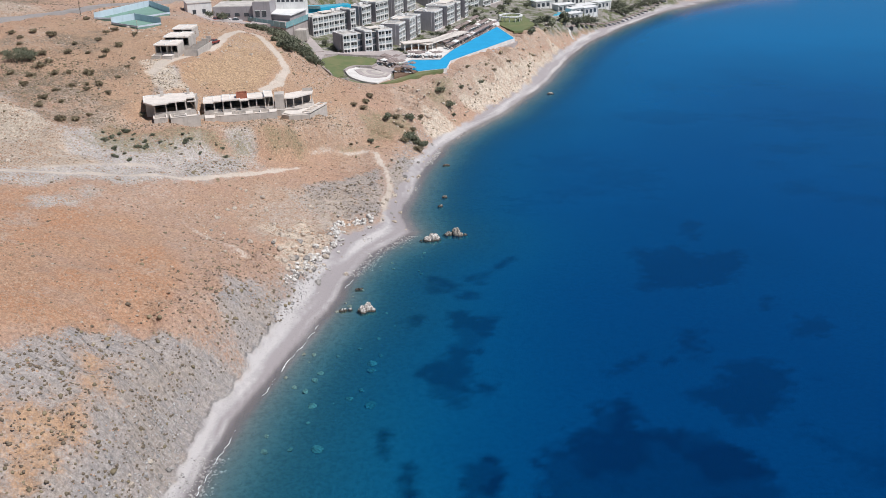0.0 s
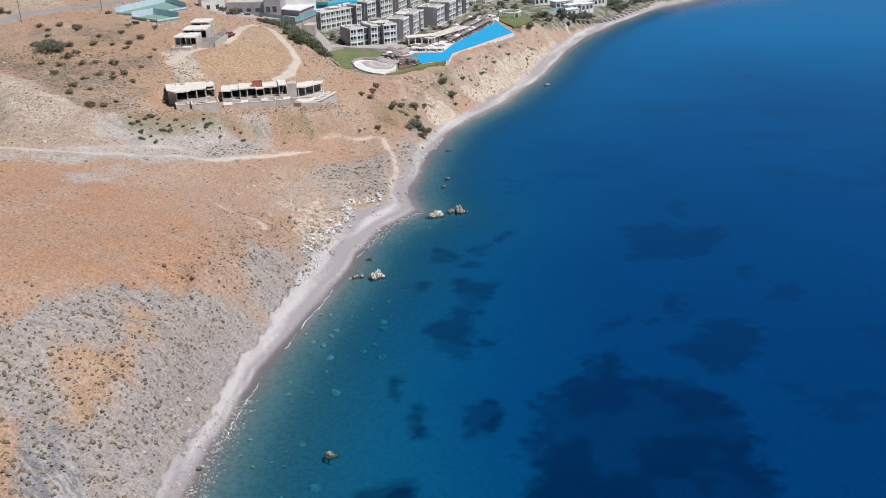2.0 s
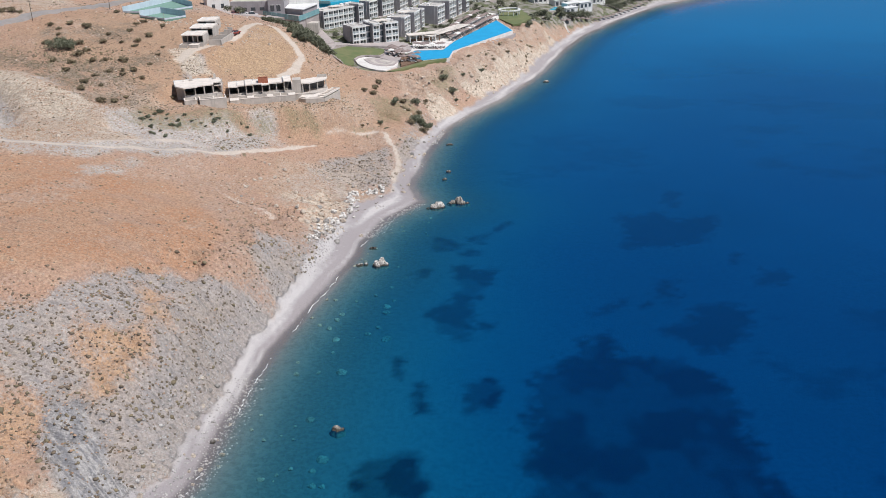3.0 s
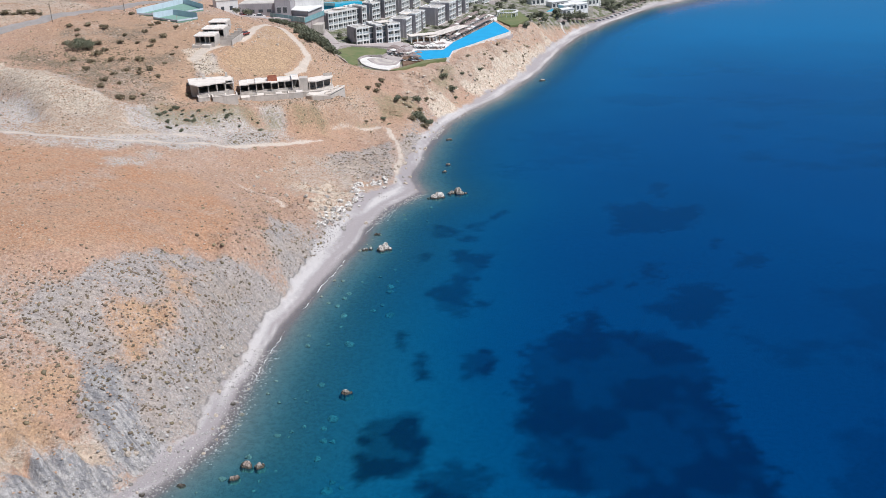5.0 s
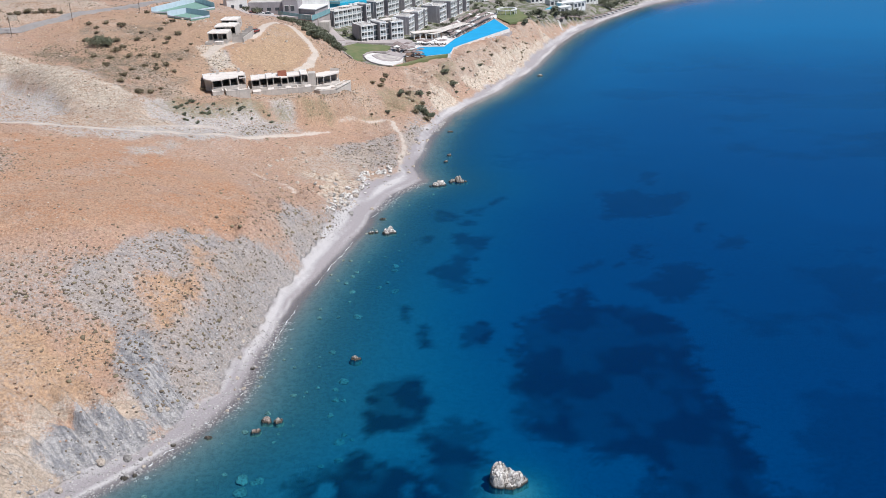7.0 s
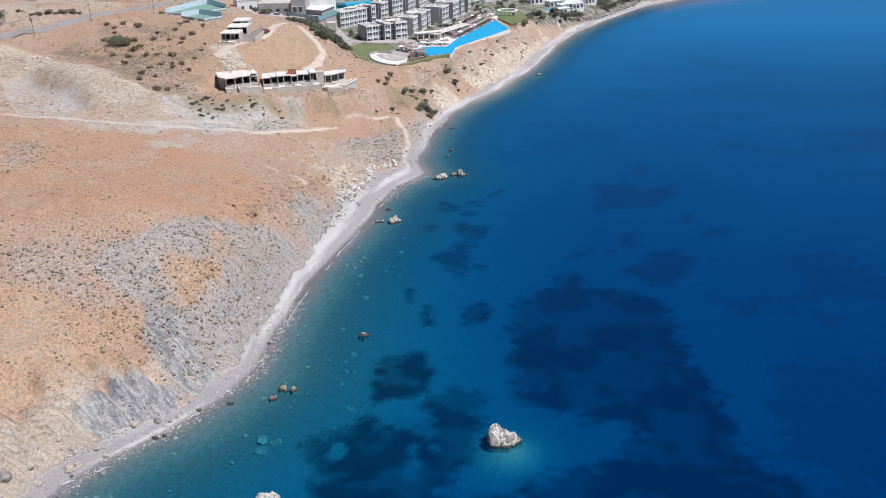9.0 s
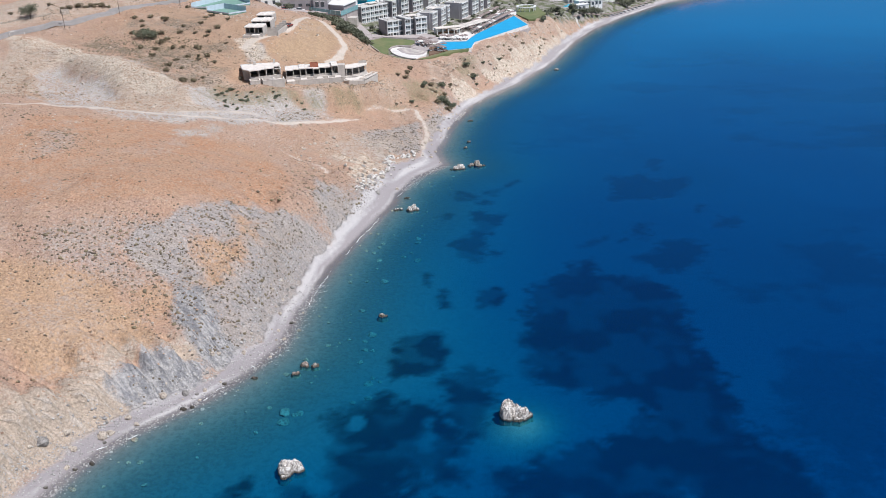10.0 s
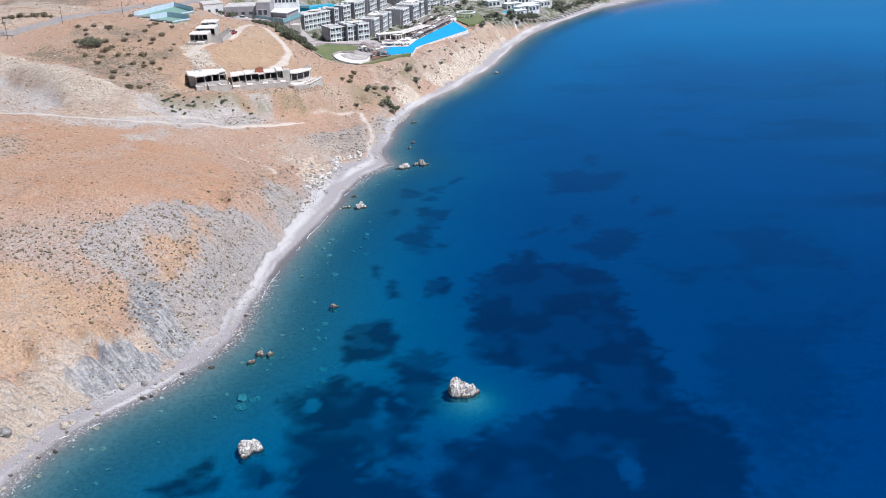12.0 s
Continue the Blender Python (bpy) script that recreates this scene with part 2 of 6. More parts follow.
def leaf_material(name, light, dark):
    n = Nodes(name, 0.75)
    tone = n.node("ShaderNodeNewGeometry").outputs["Random Per Island"]
    c = n.mix(tone, light, dark)
    info = n.node("ShaderNodeObjectInfo").outputs["Random"]
    return n.colour(n.mix(n.span(info, 0.0, 1.0, 0.0, 0.5), c, tuple(v * 0.6 for v in dark)))


GROUND = ground_material()
SEA = sea_material()
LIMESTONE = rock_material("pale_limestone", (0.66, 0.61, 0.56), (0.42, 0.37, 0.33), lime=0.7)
GREYSTONE = rock_material("grey_beach_stone", (0.40, 0.37, 0.34), (0.22, 0.20, 0.185))
BROWNSTONE = rock_material("brown_sea_stone", (0.46, 0.38, 0.33), (0.26, 0.20, 0.17))
SUNKEN_STONE = rock_material("pale_drowned_stone", (0.44, 0.39, 0.31), (0.30, 0.265, 0.205), False)
BLACKSTONE = rock_material("black_wet_stone", (0.13, 0.12, 0.115), (0.06, 0.055, 0.052))
DRYSTONE_WET = rock_material("grey_sea_stone", (0.50, 0.45, 0.39), (0.27, 0.24, 0.21))
DRYSTONE = rock_material("field_stone", (0.62, 0.53, 0.44), (0.46, 0.38, 0.31), False)
CONCRETE = weathered("raw_concrete", (0.56, 0.505, 0.455), (0.43, 0.385, 0.345), 0.5)
SLAB = weathered("pale_roof_screed", (0.76, 0.685, 0.615), (0.64, 0.575, 0.515), 0.35)
# rear room walls: the shade indoors is put into this dark colour
ROOM_SHADE = weathered("painted_room_shade", (0.20, 0.185, 0.175), (0.14, 0.13, 0.12), 0.5)
HOLLOW_BRICK = weathered("red_hollow_brick", (0.40, 0.145, 0.085), (0.27, 0.09, 0.055), 1.2)
WHITE = weathered("white_render", (0.78, 0.77, 0.75), (0.66, 0.65, 0.63), 0.3)
MAUVE = weathered("mauve_grey_render", (0.37, 0.345, 0.355), (0.31, 0.29, 0.30), 0.3)
ROOF = weathered("gravel_roof", (0.60, 0.555, 0.51), (0.42, 0.39, 0.36), 0.25, fine=3.0)
PAVING = weathered("terrace_paving", (0.44, 0.38, 0.36), (0.36, 0.315, 0.30), 0.25, fine=2.0)
PALE_PAVING = weathered("white_stone_paving", (0.74, 0.70, 0.66), (0.62, 0.585, 0.55), 0.25, fine=2.0)
ASPHALT = weathered("worn_road", (0.33, 0.30, 0.285), (0.27, 0.25, 0.235), 0.2, fine=2.0)
TIMBER = weathered("brown_timber", (0.22, 0.135, 0.09), (0.14, 0.085, 0.055), 1.0)
CANVAS = weathered("white_canvas", (0.80, 0.78, 0.74), (0.70, 0.68, 0.64), 0.5)
TAUPE = weathered("taupe_canvas", (0.30, 0.235, 0.215), (0.23, 0.18, 0.165), 0.5)
COURT = weathered("green_court", (0.20, 0.33, 0.27), (0.16, 0.28, 0.23), 0.15)
SCREEN = weathered("pale_blue_screen", (0.58, 0.66, 0.73), (0.50, 0.58, 0.65), 0.2)
LAWN = weathered("mown_lawn", (0.12, 0.155, 0.06), (0.20, 0.19, 0.09), 0.2, fine=1.6)
POOL_TILE = weathered("blue_pool_tile", (0.012, 0.34, 0.62), (0.010, 0.30, 0.56), 0.2)
RUST = weathered("rusty_car_paint", (0.33, 0.06, 0.045), (0.25, 0.05, 0.04), 0.8, rough=0.4)
CAR_WHITE = weathered("white_car_paint", (0.78, 0.78, 0.78), (0.70, 0.70, 0.70), 0.5, rough=0.3)
TYRE = weathered("black_rubber", (0.03, 0.03, 0.03), (0.02, 0.02, 0.02), 0.8)
DARK_GLASS = weathered("dark_window_glass", (0.085, 0.095, 0.105), (0.05, 0.06, 0.07), 0.5, rough=0.12, bump=0.02)
TEAL_GLASS = weathered("teal_glass_balustrade", (0.26, 0.44, 0.46), (0.20, 0.38, 0.41), 0.4, rough=0.15, bump=0.02)
SHRUB_LEAF = leaf_material("dark_scrub_leaf", (0.27, 0.215, 0.13), (0.15, 0.12, 0.075))
OLIVE_LEAF = leaf_material("olive_leaf", (0.20, 0.205, 0.135), (0.11, 0.12, 0.075))
GREY_LEAF = leaf_material("grey_thorn_leaf", (0.27, 0.205, 0.145), (0.15, 0.115, 0.08))
STRAW = leaf_material("straw_tuft", (0.50, 0.33, 0.225), (0.27, 0.165, 0.105))
GUARD = weathered("clear_glass_guard", (0.40, 0.44, 0.45), (0.34, 0.38, 0.39), 0.4, rough=0.15, bump=0.02)
COBBLE = rock_material("grey_cobble", (0.58, 0.545, 0.52), (0.36, 0.335, 0.32), False)
BARK = weathered("grey_bark", (0.17, 0.135, 0.105), (0.11, 0.085, 0.065), 2.0)
FOAM = weathered("sea_foam", (0.86, 0.87, 0.87), (0.74, 0.77, 0.78), 0.8)


TURQUOISE = weathered("turquoise_pool_water", (0.05, 0.47, 0.66), (0.04, 0.42, 0.62), 0.3, rough=0.15, bump=0.05)


# ---- the lie of the land ----
COAST = [(-2500, -2600), (-420, -420), (-190, -150), (-112, -30), (-90, 8), (-81, 30), (-77, 47), (-70, 58), (-62, 66), (-56, 74),
         (-51, 83), (-47, 91), (-45, 111), (-42, 136), (-37, 154), (-32, 171), (-29, 184), (-28, 193), (-22, 211),
         (-13, 224), (-16, 238), (-14, 256), (-10, 280), (-5, 302), (4, 321), (20, 348), (36, 384), (52, 434),
         (69, 478), (95, 525), (131, 576), (172, 617), (300, 710), (700, 860), (2500, 1300), (4200, 1500)]
NOISE_TABLE = np.random.RandomState(7).rand(256, 256)


def value_noise(x, y, size, seed=0):
    """Smooth noise from 0 to 1 over arrays, with lumps about size metres wide."""
    u, v = np.asarray(x) / size + 17.3 * seed + 900.0, np.asarray(y) / size + 5.7 * seed + 900.0
    i, j = np.floor(u).astype(int), np.floor(v).astype(int)
    a, b = u - i, v - j
    a, b = a * a * (3 - 2 * a), b * b * (3 - 2 * b)
    t = NOISE_TABLE
    low = t[i % 256, j % 256] * (1 - a) + t[(i + 1) % 256, j % 256] * a
    high = t[i % 256, (j + 1) % 256] * (1 - a) + t[(i + 1) % 256, (j + 1) % 256] * a
    return low * (1 - b) + high * b


def fractal(x, y, size, octaves=4, seed=0):
    total, weight, out = 0.0, 1.0, 0.0
    for k in range(octaves):
        out = out + weight * value_noise(x, y, size / 2 ** k, seed + k)
        total, weight = total + weight, weight * 0.55
    return out / total


def smooth(lo, hi, v):
    t = np.clip((np.asarray(v, float) - lo) / (hi - lo), 0, 1)
    return t * t * (3 - 2 * t)


def edge_distance(x, y, points, closed=False):
    """The distance to a line of points, and whether the place lies inside it when it is closed."""
    x, y = np.asarray(x, float), np.asarray(y, float)
    best, inside = np.full(x.shape, 1e9), np.zeros(x.shape, bool)
    ring = list(zip(points, points[1:] + points[:1])) if closed else list(zip(points, points[1:]))
    for (ax, ay), (bx, by) in ring:
        dx, dy = bx - ax, by - ay
        s = np.clip(((x - ax) * dx + (y - ay) * dy) / (dx * dx + dy * dy), 0, 1)
        best = np.minimum(best, np.hypot(x - ax - s * dx, y - ay - s * dy))
        if closed and dy:
            inside ^= ((ay > y) != (by > y)) & (x < dx * (y - ay) / dy + ax)
    return best, inside


def inland(x, y):
    """Metres from the waterline, positive on land."""
    far = COAST + [(4200, 6000), (-6000, 6000), (-6000, -2600)]
    best, inside = edge_distance(x, y, COAST)
    _, inside = edge_distance(x, y, far, True)
    return np.where(inside, best, -best)


def within(x, y, points, reach):
    """Which places lie in the box round an outline, widened by reach."""
    px, py = [p[0] for p in points], [p[1] for p in points]
    return (x > min(px) - reach) & (x < max(px) + reach) & (y > min(py) - reach) & (y < max(py) + reach)


def patch(x, y, points, soft=3.0, rough=4.0, size=9.0, seed=3):
    """1 inside an outline, 0 outside, with a ragged soft edge."""
    x, y = np.asarray(x, float), np.asarray(y, float)
    out, close = np.zeros(x.shape), within(x, y, points, soft + rough)
    px, py = x[close], y[close]
    best, inside = edge_distance(px, py, points, True)
    out[close] = smooth(-soft, soft, np.where(inside, best, -best) + (fractal(px, py, size, 3, seed) - 0.5) * 2 * rough)
    return out


HILLS = [(-235, -20, 14.8), (-165, 0, -2.1), (-120, 40, 16.5), (-80, 80, -31.4), (-150, 95, 8.6), (-65, 118, 31.8), (-110, 140, 0.5), (-200, 180, 21.0), (-60, 170, -18.0), (-110, 190, 9.8), (-50, 210, -2.1), (-140, 240, -8.3), (-90, 240, 17.6), (-40, 260, -13.7), (-70, 285, -9.2), (-115, 305, 11.7), (-200, 310, 31.2), (-70, 330, 21.7), (-20, 330, -3.1), (-120, 390, 4.7), (-50, 380, -8.6), (10, 410, 3.8), (-10, 470, -3.0), (-190, 430, 34.8), (-70, 470, 27.0), (50, 500, -1.9), (-20, 570, 6.5), (100, 580, -9.1), (-300, 100, 30.5)]


HOTEL_GROUND = [(-60, 352), (-48, 328), (-30, 322), (-6, 342), (24, 404), (34, 424), (44, 448), (20, 500), (-45, 480), (-72, 410), (-62, 372)]

PADS = [(-84, 252, 13, 23.6), (-73, 262, 11, 21.4), (-62, 267, 11, 20.3), (-50, 279, 10, 16.7), (-95, 299, 12, 34.0), (-116, 329, 13, 39.1), (-122, 354, 20, 38.9)]
QUARRY = [(-171, 250), (-164, 256), (-144, 243), (-125, 222), (-132, 214), (-146, 212), (-160, 228)]


KNOLLS = [(-60, 108, -0.8), (-68, 96, -5.4), (-68, 132, 0.9), (-52, 132, -4.2), (-80, 112, 2.9), (-72, 76, 1.7), (-68, 176, 1.1), (-120, 228, -1.4), (-40, 184, 2.8), (-136, 256, 3.7), (-88, 68, 1.8), (-88, 84, -1.3), (-100, 100, 1.5), (-96, 116, 3.8), (-84, 140, 2.6), (-112, 112, 1.5), (-128, 152, 1.0)]


def hotel_level(x, y):
    """The graded ground of the hotel: level along the pool, rising inland."""
    return 15.9 + 0.08 * np.clip(-0.9 * (x + 3) + 0.45 * (y - 366) - 14, 0, 60)


def height(x, y):
    """The height of the ground and of the sea bed."""
    x, y = np.asarray(x, float), np.asarray(y, float)
    s = inland(x, y)
    s = s + (fractal(x, y, 14, 3, 11) - 0.5) * 2.2 * smooth(400, 100, np.abs(s))
    land = np.full(x.shape, 12.0)
    for hx, hy, lift in HILLS:
        land = land + lift * np.exp(-((x - hx) ** 2 + (y - hy) ** 2) / 4232.0)
    land = np.maximum(land, 3.0) + (fractal(x, y, 40, 4, 21) - 0.5) * 3.0 + (fractal(x, y, 11, 3, 23) - 0.5) * 1.6
    for hx, hy, lift in KNOLLS:
        land = land + lift * np.exp(-((x - hx) ** 2 + (y - hy) ** 2) / 450.0)
    land = land - 3.6 * patch(x, y, QUARRY, 5.0, 3.0)
    rim, _ = edge_distance(x, y, [(-186, 268), (-166, 264), (-145, 251), (-126, 241), (-108, 232)])
    land = land + 3.2 * np.exp(-(rim / 6.0) ** 2)
    plane = hotel_level(x, y)
    flat = patch(x, y, HOTEL_GROUND, 9.0, 0.0)
    land = land * (1 - flat) + (plane - 2.0) * flat
    for px, py, r, pz in PADS:
        w = smooth(1.35 * r, 0.7 * r, np.hypot(x - px, y - py))
        land = land * (1 - w) + (pz - 2.0) * w
    gully = np.abs(fractal(x, y, 16, 3, 31) - 0.5) * 2
    steep = smooth(88, 78, y) * smooth(-60, 20, y)
    bank = smooth(3 + 2.0 * steep, 17 - 4.0 * steep, s)
    rill = np.abs(fractal((0.35 * y - 0.94 * x) * 0.2, 0.35 * x + 0.94 * y, 4.5, 3, 35) - 0.5) * 2
    land = land - smooth(0.32, 0.0, rill) * (1.3 + 2.0 * smooth(290, 320, y) + 1.5 * steep) * smooth(4, 9, s) * smooth(30, 18, s)
    along = np.where(y < 84, 0.61 * x + 0.79 * y, 0.15 * x + 0.99 * y)
    across = np.where(y < 84, 0.79 * x - 0.61 * y, 0.99 * x - 0.15 * y)
    furrow = np.abs(fractal(along, across * 0.16, 5.0, 3, 36) - 0.5) * 2
    land = land - smooth(0.5, 0.0, furrow) * (0.9 * smooth(160, 145, y) + 1.9 * steep) * smooth(4, 8, s) * smooth(30, 15, s)
    land = land - smooth(0.35, 0.0, gully) * 1.3 * smooth(4, 12, s) * smooth(34, 16, s)
    z = 2.3 * smooth(-2, 11, s) - 0.3 + bank * land
    z = z + (fractal(x, y, 5, 3, 41) - 0.5) * 0.7 * bank
    deep = np.clip(-s - 2, 0, None)
    z = z + 2.4 * np.exp(-((x - 7.4) ** 2 + (y - 63.0) ** 2) / 40.0) + 1.1 * np.exp(-((x + 35.5) ** 2 + (y - 45.5) ** 2) / 14.0)
    return z - np.minimum(deep * 0.05, 3.2) - (fractal(x, y, 30, 3, 51) - 0.5) * 0.5 * smooth(5, 30, deep)


# ---- the ground, the sea bed and the sea ----
def grid_lines(fine_lo, fine_hi, step, far_lo, far_hi):
    """Even lines in the middle, wider and wider towards the far ends."""
    mid = list(np.arange(fine_lo, fine_hi + step / 2, step))
    up, down, gap = [], [], step
    v = mid[-1]
    while v < far_hi:
        gap *= 1.13
        v += gap
        up.append(v)
    v, gap = mid[0], step
    while v > far_lo:
        gap *= 1.13
        v -= gap
        down.append(v)
    return np.array(down[::-1] + mid + up)


def grid_mesh(name, xs, ys, z, keep=None):
    gx, gy = np.meshgrid(xs, ys)
    nx, ny = len(xs), len(ys)
    index = np.arange(nx * ny).reshape(ny, nx)
    quads = np.stack([index[:-1, :-1], index[:-1, 1:], index[1:, 1:], index[1:, :-1]], -1).reshape(-1, 4)
    if keep is not None:
        quads = quads[keep.ravel()[quads].any(1)]
    mesh = bpy.data.meshes.new(name)
    mesh.vertices.add(nx * ny)
    mesh.vertices.foreach_set("co", np.stack([gx, gy, z], -1).astype(np.float32).ravel())
    mesh.loops.add(quads.size)
    mesh.loops.foreach_set("vertex_index", quads.astype(np.int32).ravel())
    mesh.polygons.add(len(quads))
    mesh.polygons.foreach_set("loop_start", np.arange(0, quads.size, 4, dtype=np.int32))
    mesh.update(calc_edges=True)
    mesh.polygons.foreach_set("use_smooth", np.ones(len(quads), bool))
    return mesh


def paint(mesh, name, values):
    layer = mesh.attributes.new(name, "FLOAT", "POINT")
    layer.data.foreach_set("value", np.asarray(values, np.float32).ravel())


SCREE = [
    [(-86, 104), (-84, 108), (-77, 114), (-73, 125), (-68, 134), (-63, 138), (-57, 143), (-50, 146), (-43, 150), (-40, 132), (-43, 112), (-48, 94), (-58, 80), (-66, 82), (-71, 90), (-72, 98), (-79, 99)],
    [(-76, 69), (-75, 72), (-71, 77), (-66, 76), (-62, 78), (-60, 74), (-68, 65), (-72, 66)],
    [(-52, 160), (-50, 169), (-46, 173), (-41, 172), (-36, 176), (-33, 170), (-39, 150), (-43, 152)],
    [(-45, 244), (-36, 257), (-26, 267), (-24, 261), (-23, 229), (-30, 224), (-38, 226), (-44, 237)],
    [(-22, 275), (-15, 284), (-13, 259), (-15, 240), (-20, 239)],
    [(-76, 232), (-67, 244), (-63, 245), (-62, 240), (-67, 234), (-75, 227)],
    [(-97, 284), (-91, 287), (-86, 279), (-93, 272)],
]
MIXED = [
    [(-106, 104), (-94, 110), (-82, 114), (-76, 112), (-85, 104), (-82, 99), (-71, 97), (-70, 89), (-76, 86), (-83, 93), (-89, 95), (-101, 94)],
    [(-134, 169), (-127, 174), (-118, 168), (-114, 154), (-124, 146)],
    [(-55, 218), (-44, 236), (-30, 250), (-23, 232), (-36, 220), (-49, 204)],
]
CLAY = [
    [(-130, 10), (-100, 42), (-88, 58), (-84, 66), (-79, 74), (-73, 77), (-64, 81), (-59, 78), (-64, 67), (-75, 54), (-83, 42), (-90, 20), (-104, -5)],
    [(-187, 268), (-170, 266), (-130, 248), (-105, 230), (-95, 222), (-116, 205), (-150, 208), (-180, 222)],
]
CLIFF = [[(-22, 300), (-6, 320), (8, 345), (28, 392), (45, 440), (62, 482), (48, 478), (24, 408), (-4, 352), (-24, 326)], [(-50, 200), (-32, 200), (-26, 240), (-34, 250), (-56, 236), (-60, 214)],
         [(-105, 240), (-60, 258), (-30, 285), (-40, 300), (-70, 262), (-105, 254)]]
SHALE = [[(-77, 67), (-76, 72), (-72, 77), (-67, 77), (-61, 79), (-60, 75), (-68, 65), (-74, 64)], [(-72, 97), (-66, 99), (-60, 91), (-54, 85), (-58, 80), (-65, 82), (-70, 88)]]
STONY_FIELD = [[(-250, 270), (-195, 281), (-170, 293), (-158, 310), (-153, 345), (-200, 380), (-280, 330)]]
GRASS_ISLANDS = [[(-71, 111), (-69, 115), (-66, 118), (-61, 119), (-59, 114), (-59, 111), (-61, 106), (-64, 100), (-67, 102), (-69, 106)],
                 [(-65, 128), (-61, 130), (-58, 124), (-61, 121)], [(-78, 96), (-74, 98), (-71, 94), (-72, 90), (-74, 86), (-79, 89)]]
ORANGE = [[(-112, 94), (-94, 95), (-89, 94), (-83, 92), (-77, 88), (-71, 80), (-80, 75), (-84, 67), (-90, 63), (-108, 70)],
          [(-141, 184), (-118, 192), (-95, 200), (-72, 191), (-57, 169), (-56, 147), (-70, 132), (-83, 118), (-106, 110), (-140, 130)]]
GREEN = [[(-58, 257), (-46, 270), (-35, 279), (-29, 284), (-27, 280), (-36, 275), (-47, 267)], [(-30, 302), (-20, 307), (-14, 304), (-10, 296), (-15, 288), (-22, 292)], [(-99, 238), (-95, 242), (-88, 241), (-77, 243), (-65, 253), (-68, 247), (-77, 241), (-86, 232), (-92, 230)], [(-100, 232), (-80, 236), (-66, 246), (-62, 256), (-78, 252), (-98, 244)], [(-30, 288), (-22, 286), (-14, 296), (-22, 306), (-32, 300)],
         [(-8, 322), (-3, 330), (-2, 345), (-8, 342), (-12, 328)]]
STRAW_GRASS = [[(-87, 286), (-86, 292), (-81, 310), (-80, 333), (-71, 335), (-62, 319), (-61, 306), (-67, 293), (-75, 284), (-83, 280)]]
OLIVE_SCRUB = [[(-163, 274), (-151, 280), (-137, 273), (-120, 259), (-109, 246), (-118, 245), (-140, 255), (-156, 265)],
               [(-151, 300), (-144, 301), (-140, 293), (-147, 291)], [(-113, 279), (-105, 285), (-103, 277), (-110, 274)], [(-141, 297), (-135, 305), (-119, 314), (-114, 298), (-129, 290)],
               [(-140, 271), (-131, 274), (-118, 273), (-108, 265), (-100, 258), (-99, 248), (-106, 242), (-116, 245), (-128, 249), (-132, 251)],
               [(-240, 300), (-180, 320), (-160, 380), (-230, 400)]]
FLAT = [[(-98, 194), (-90, 203), (-87, 197), (-95, 189)],
        [(-174, 253), (-168, 257), (-161, 254), (-145, 243), (-130, 232), (-124, 215), (-136, 205), (-159, 225), (-169, 240)],
        [(-132, 251), (-122, 247), (-109, 239), (-97, 241), (-81, 241), (-63, 258), (-57, 248), (-62, 237), (-76, 222), (-93, 209), (-109, 199), (-150, 200), (-170, 226)],
        [(-50, 239), (-43, 237), (-33, 223), (-33, 216), (-42, 224), (-47, 229)]]
OUTCROP = [[(-171, 266), (-165, 268), (-153, 260), (-139, 249), (-123, 243), (-110, 237), (-111, 226), (-125, 231), (-135, 238), (-155, 253), (-164, 258)], [(-190, 274), (-183, 274), (-167, 269), (-171, 263), (-184, 263)],
           [(0, 336), (14, 367), (34, 410), (49, 451), (56, 448), (34, 385), (10, 339)], [(-13, 317), (-8, 324), (-2, 321), (-6, 306), (-13, 305)], [(-51, 213), (-42, 222), (-35, 213), (-36, 204), (-46, 202), (-50, 207)],
           [(-45, 200), (-35, 204), (-30, 196), (-37, 187), (-42, 188)], [(-100, 298), (-92, 288), (-86, 280), (-92, 277), (-104, 288)]]
HOTEL_YARD = [(-57, 357), (-47, 333), (-36, 327), (-20, 340), (-6, 350), (-20, 372), (-26, 378), (-52, 372)]
TRACKS = [
    ([(-190, 188), (-147, 197), (-128, 200), (-114, 205), (-103, 210), (-85, 219), (-75, 224), (-64, 236), (-57, 245), (-52, 250.5), (-48.5, 254.5)], 0.8),
    ([(-46, 267), (-38, 273), (-31, 277), (-27, 275.5)], 0.25),
    ([(-27, 275.5), (-25, 272), (-23, 266), (-21, 254), (-22, 241), (-21, 231), (-21, 222)], 0.9),
    ([(-98, 284), (-90, 297), (-84, 314), (-83, 332), (-81, 343), (-74, 339), (-65, 324), (-60, 313), (-60.8, 309.2), (-61.3, 302.6), (-63.2, 298.0), (-64.6, 294.0)], 1.4),
    ([(-70.1, 201.4), (-62.5, 194.4), (-54.7, 188.8), (-49.3, 186.6)], 0.1),
    ([(-104, 213), (-93, 222), (-85, 226), (-76, 229)], 0.35),
]
# beds of seagrass: dense ones with crisp edges near the shore, and broad dim ones in deeper water
WEED_SHORE = [
    [(-14, 175), (-12, 177), (-9, 178), (-10, 174), (-12, 172)], [(-10, 192), (-8, 199), (-5, 197), (-1, 194), (-3, 190), (-7, 188)],
    [(0, 200), (6, 202), (10, 208), (13, 210), (11, 205), (7, 197), (4, 195), (0, 197)], [(-3, 188), (1, 191), (4, 190), (3, 187), (-1, 185)],
    [(-3, 174), (-3, 180), (1, 180), (3, 177), (6, 180), (9, 181), (7, 175), (5, 168), (1, 160), (-2, 156)],
    [(-10, 156), (-4, 159), (-3, 165), (1, 161), (1, 150), (0, 142), (-4, 141), (-8, 147)], [(1, 150), (7, 151), (6, 148), (3, 147)],
]
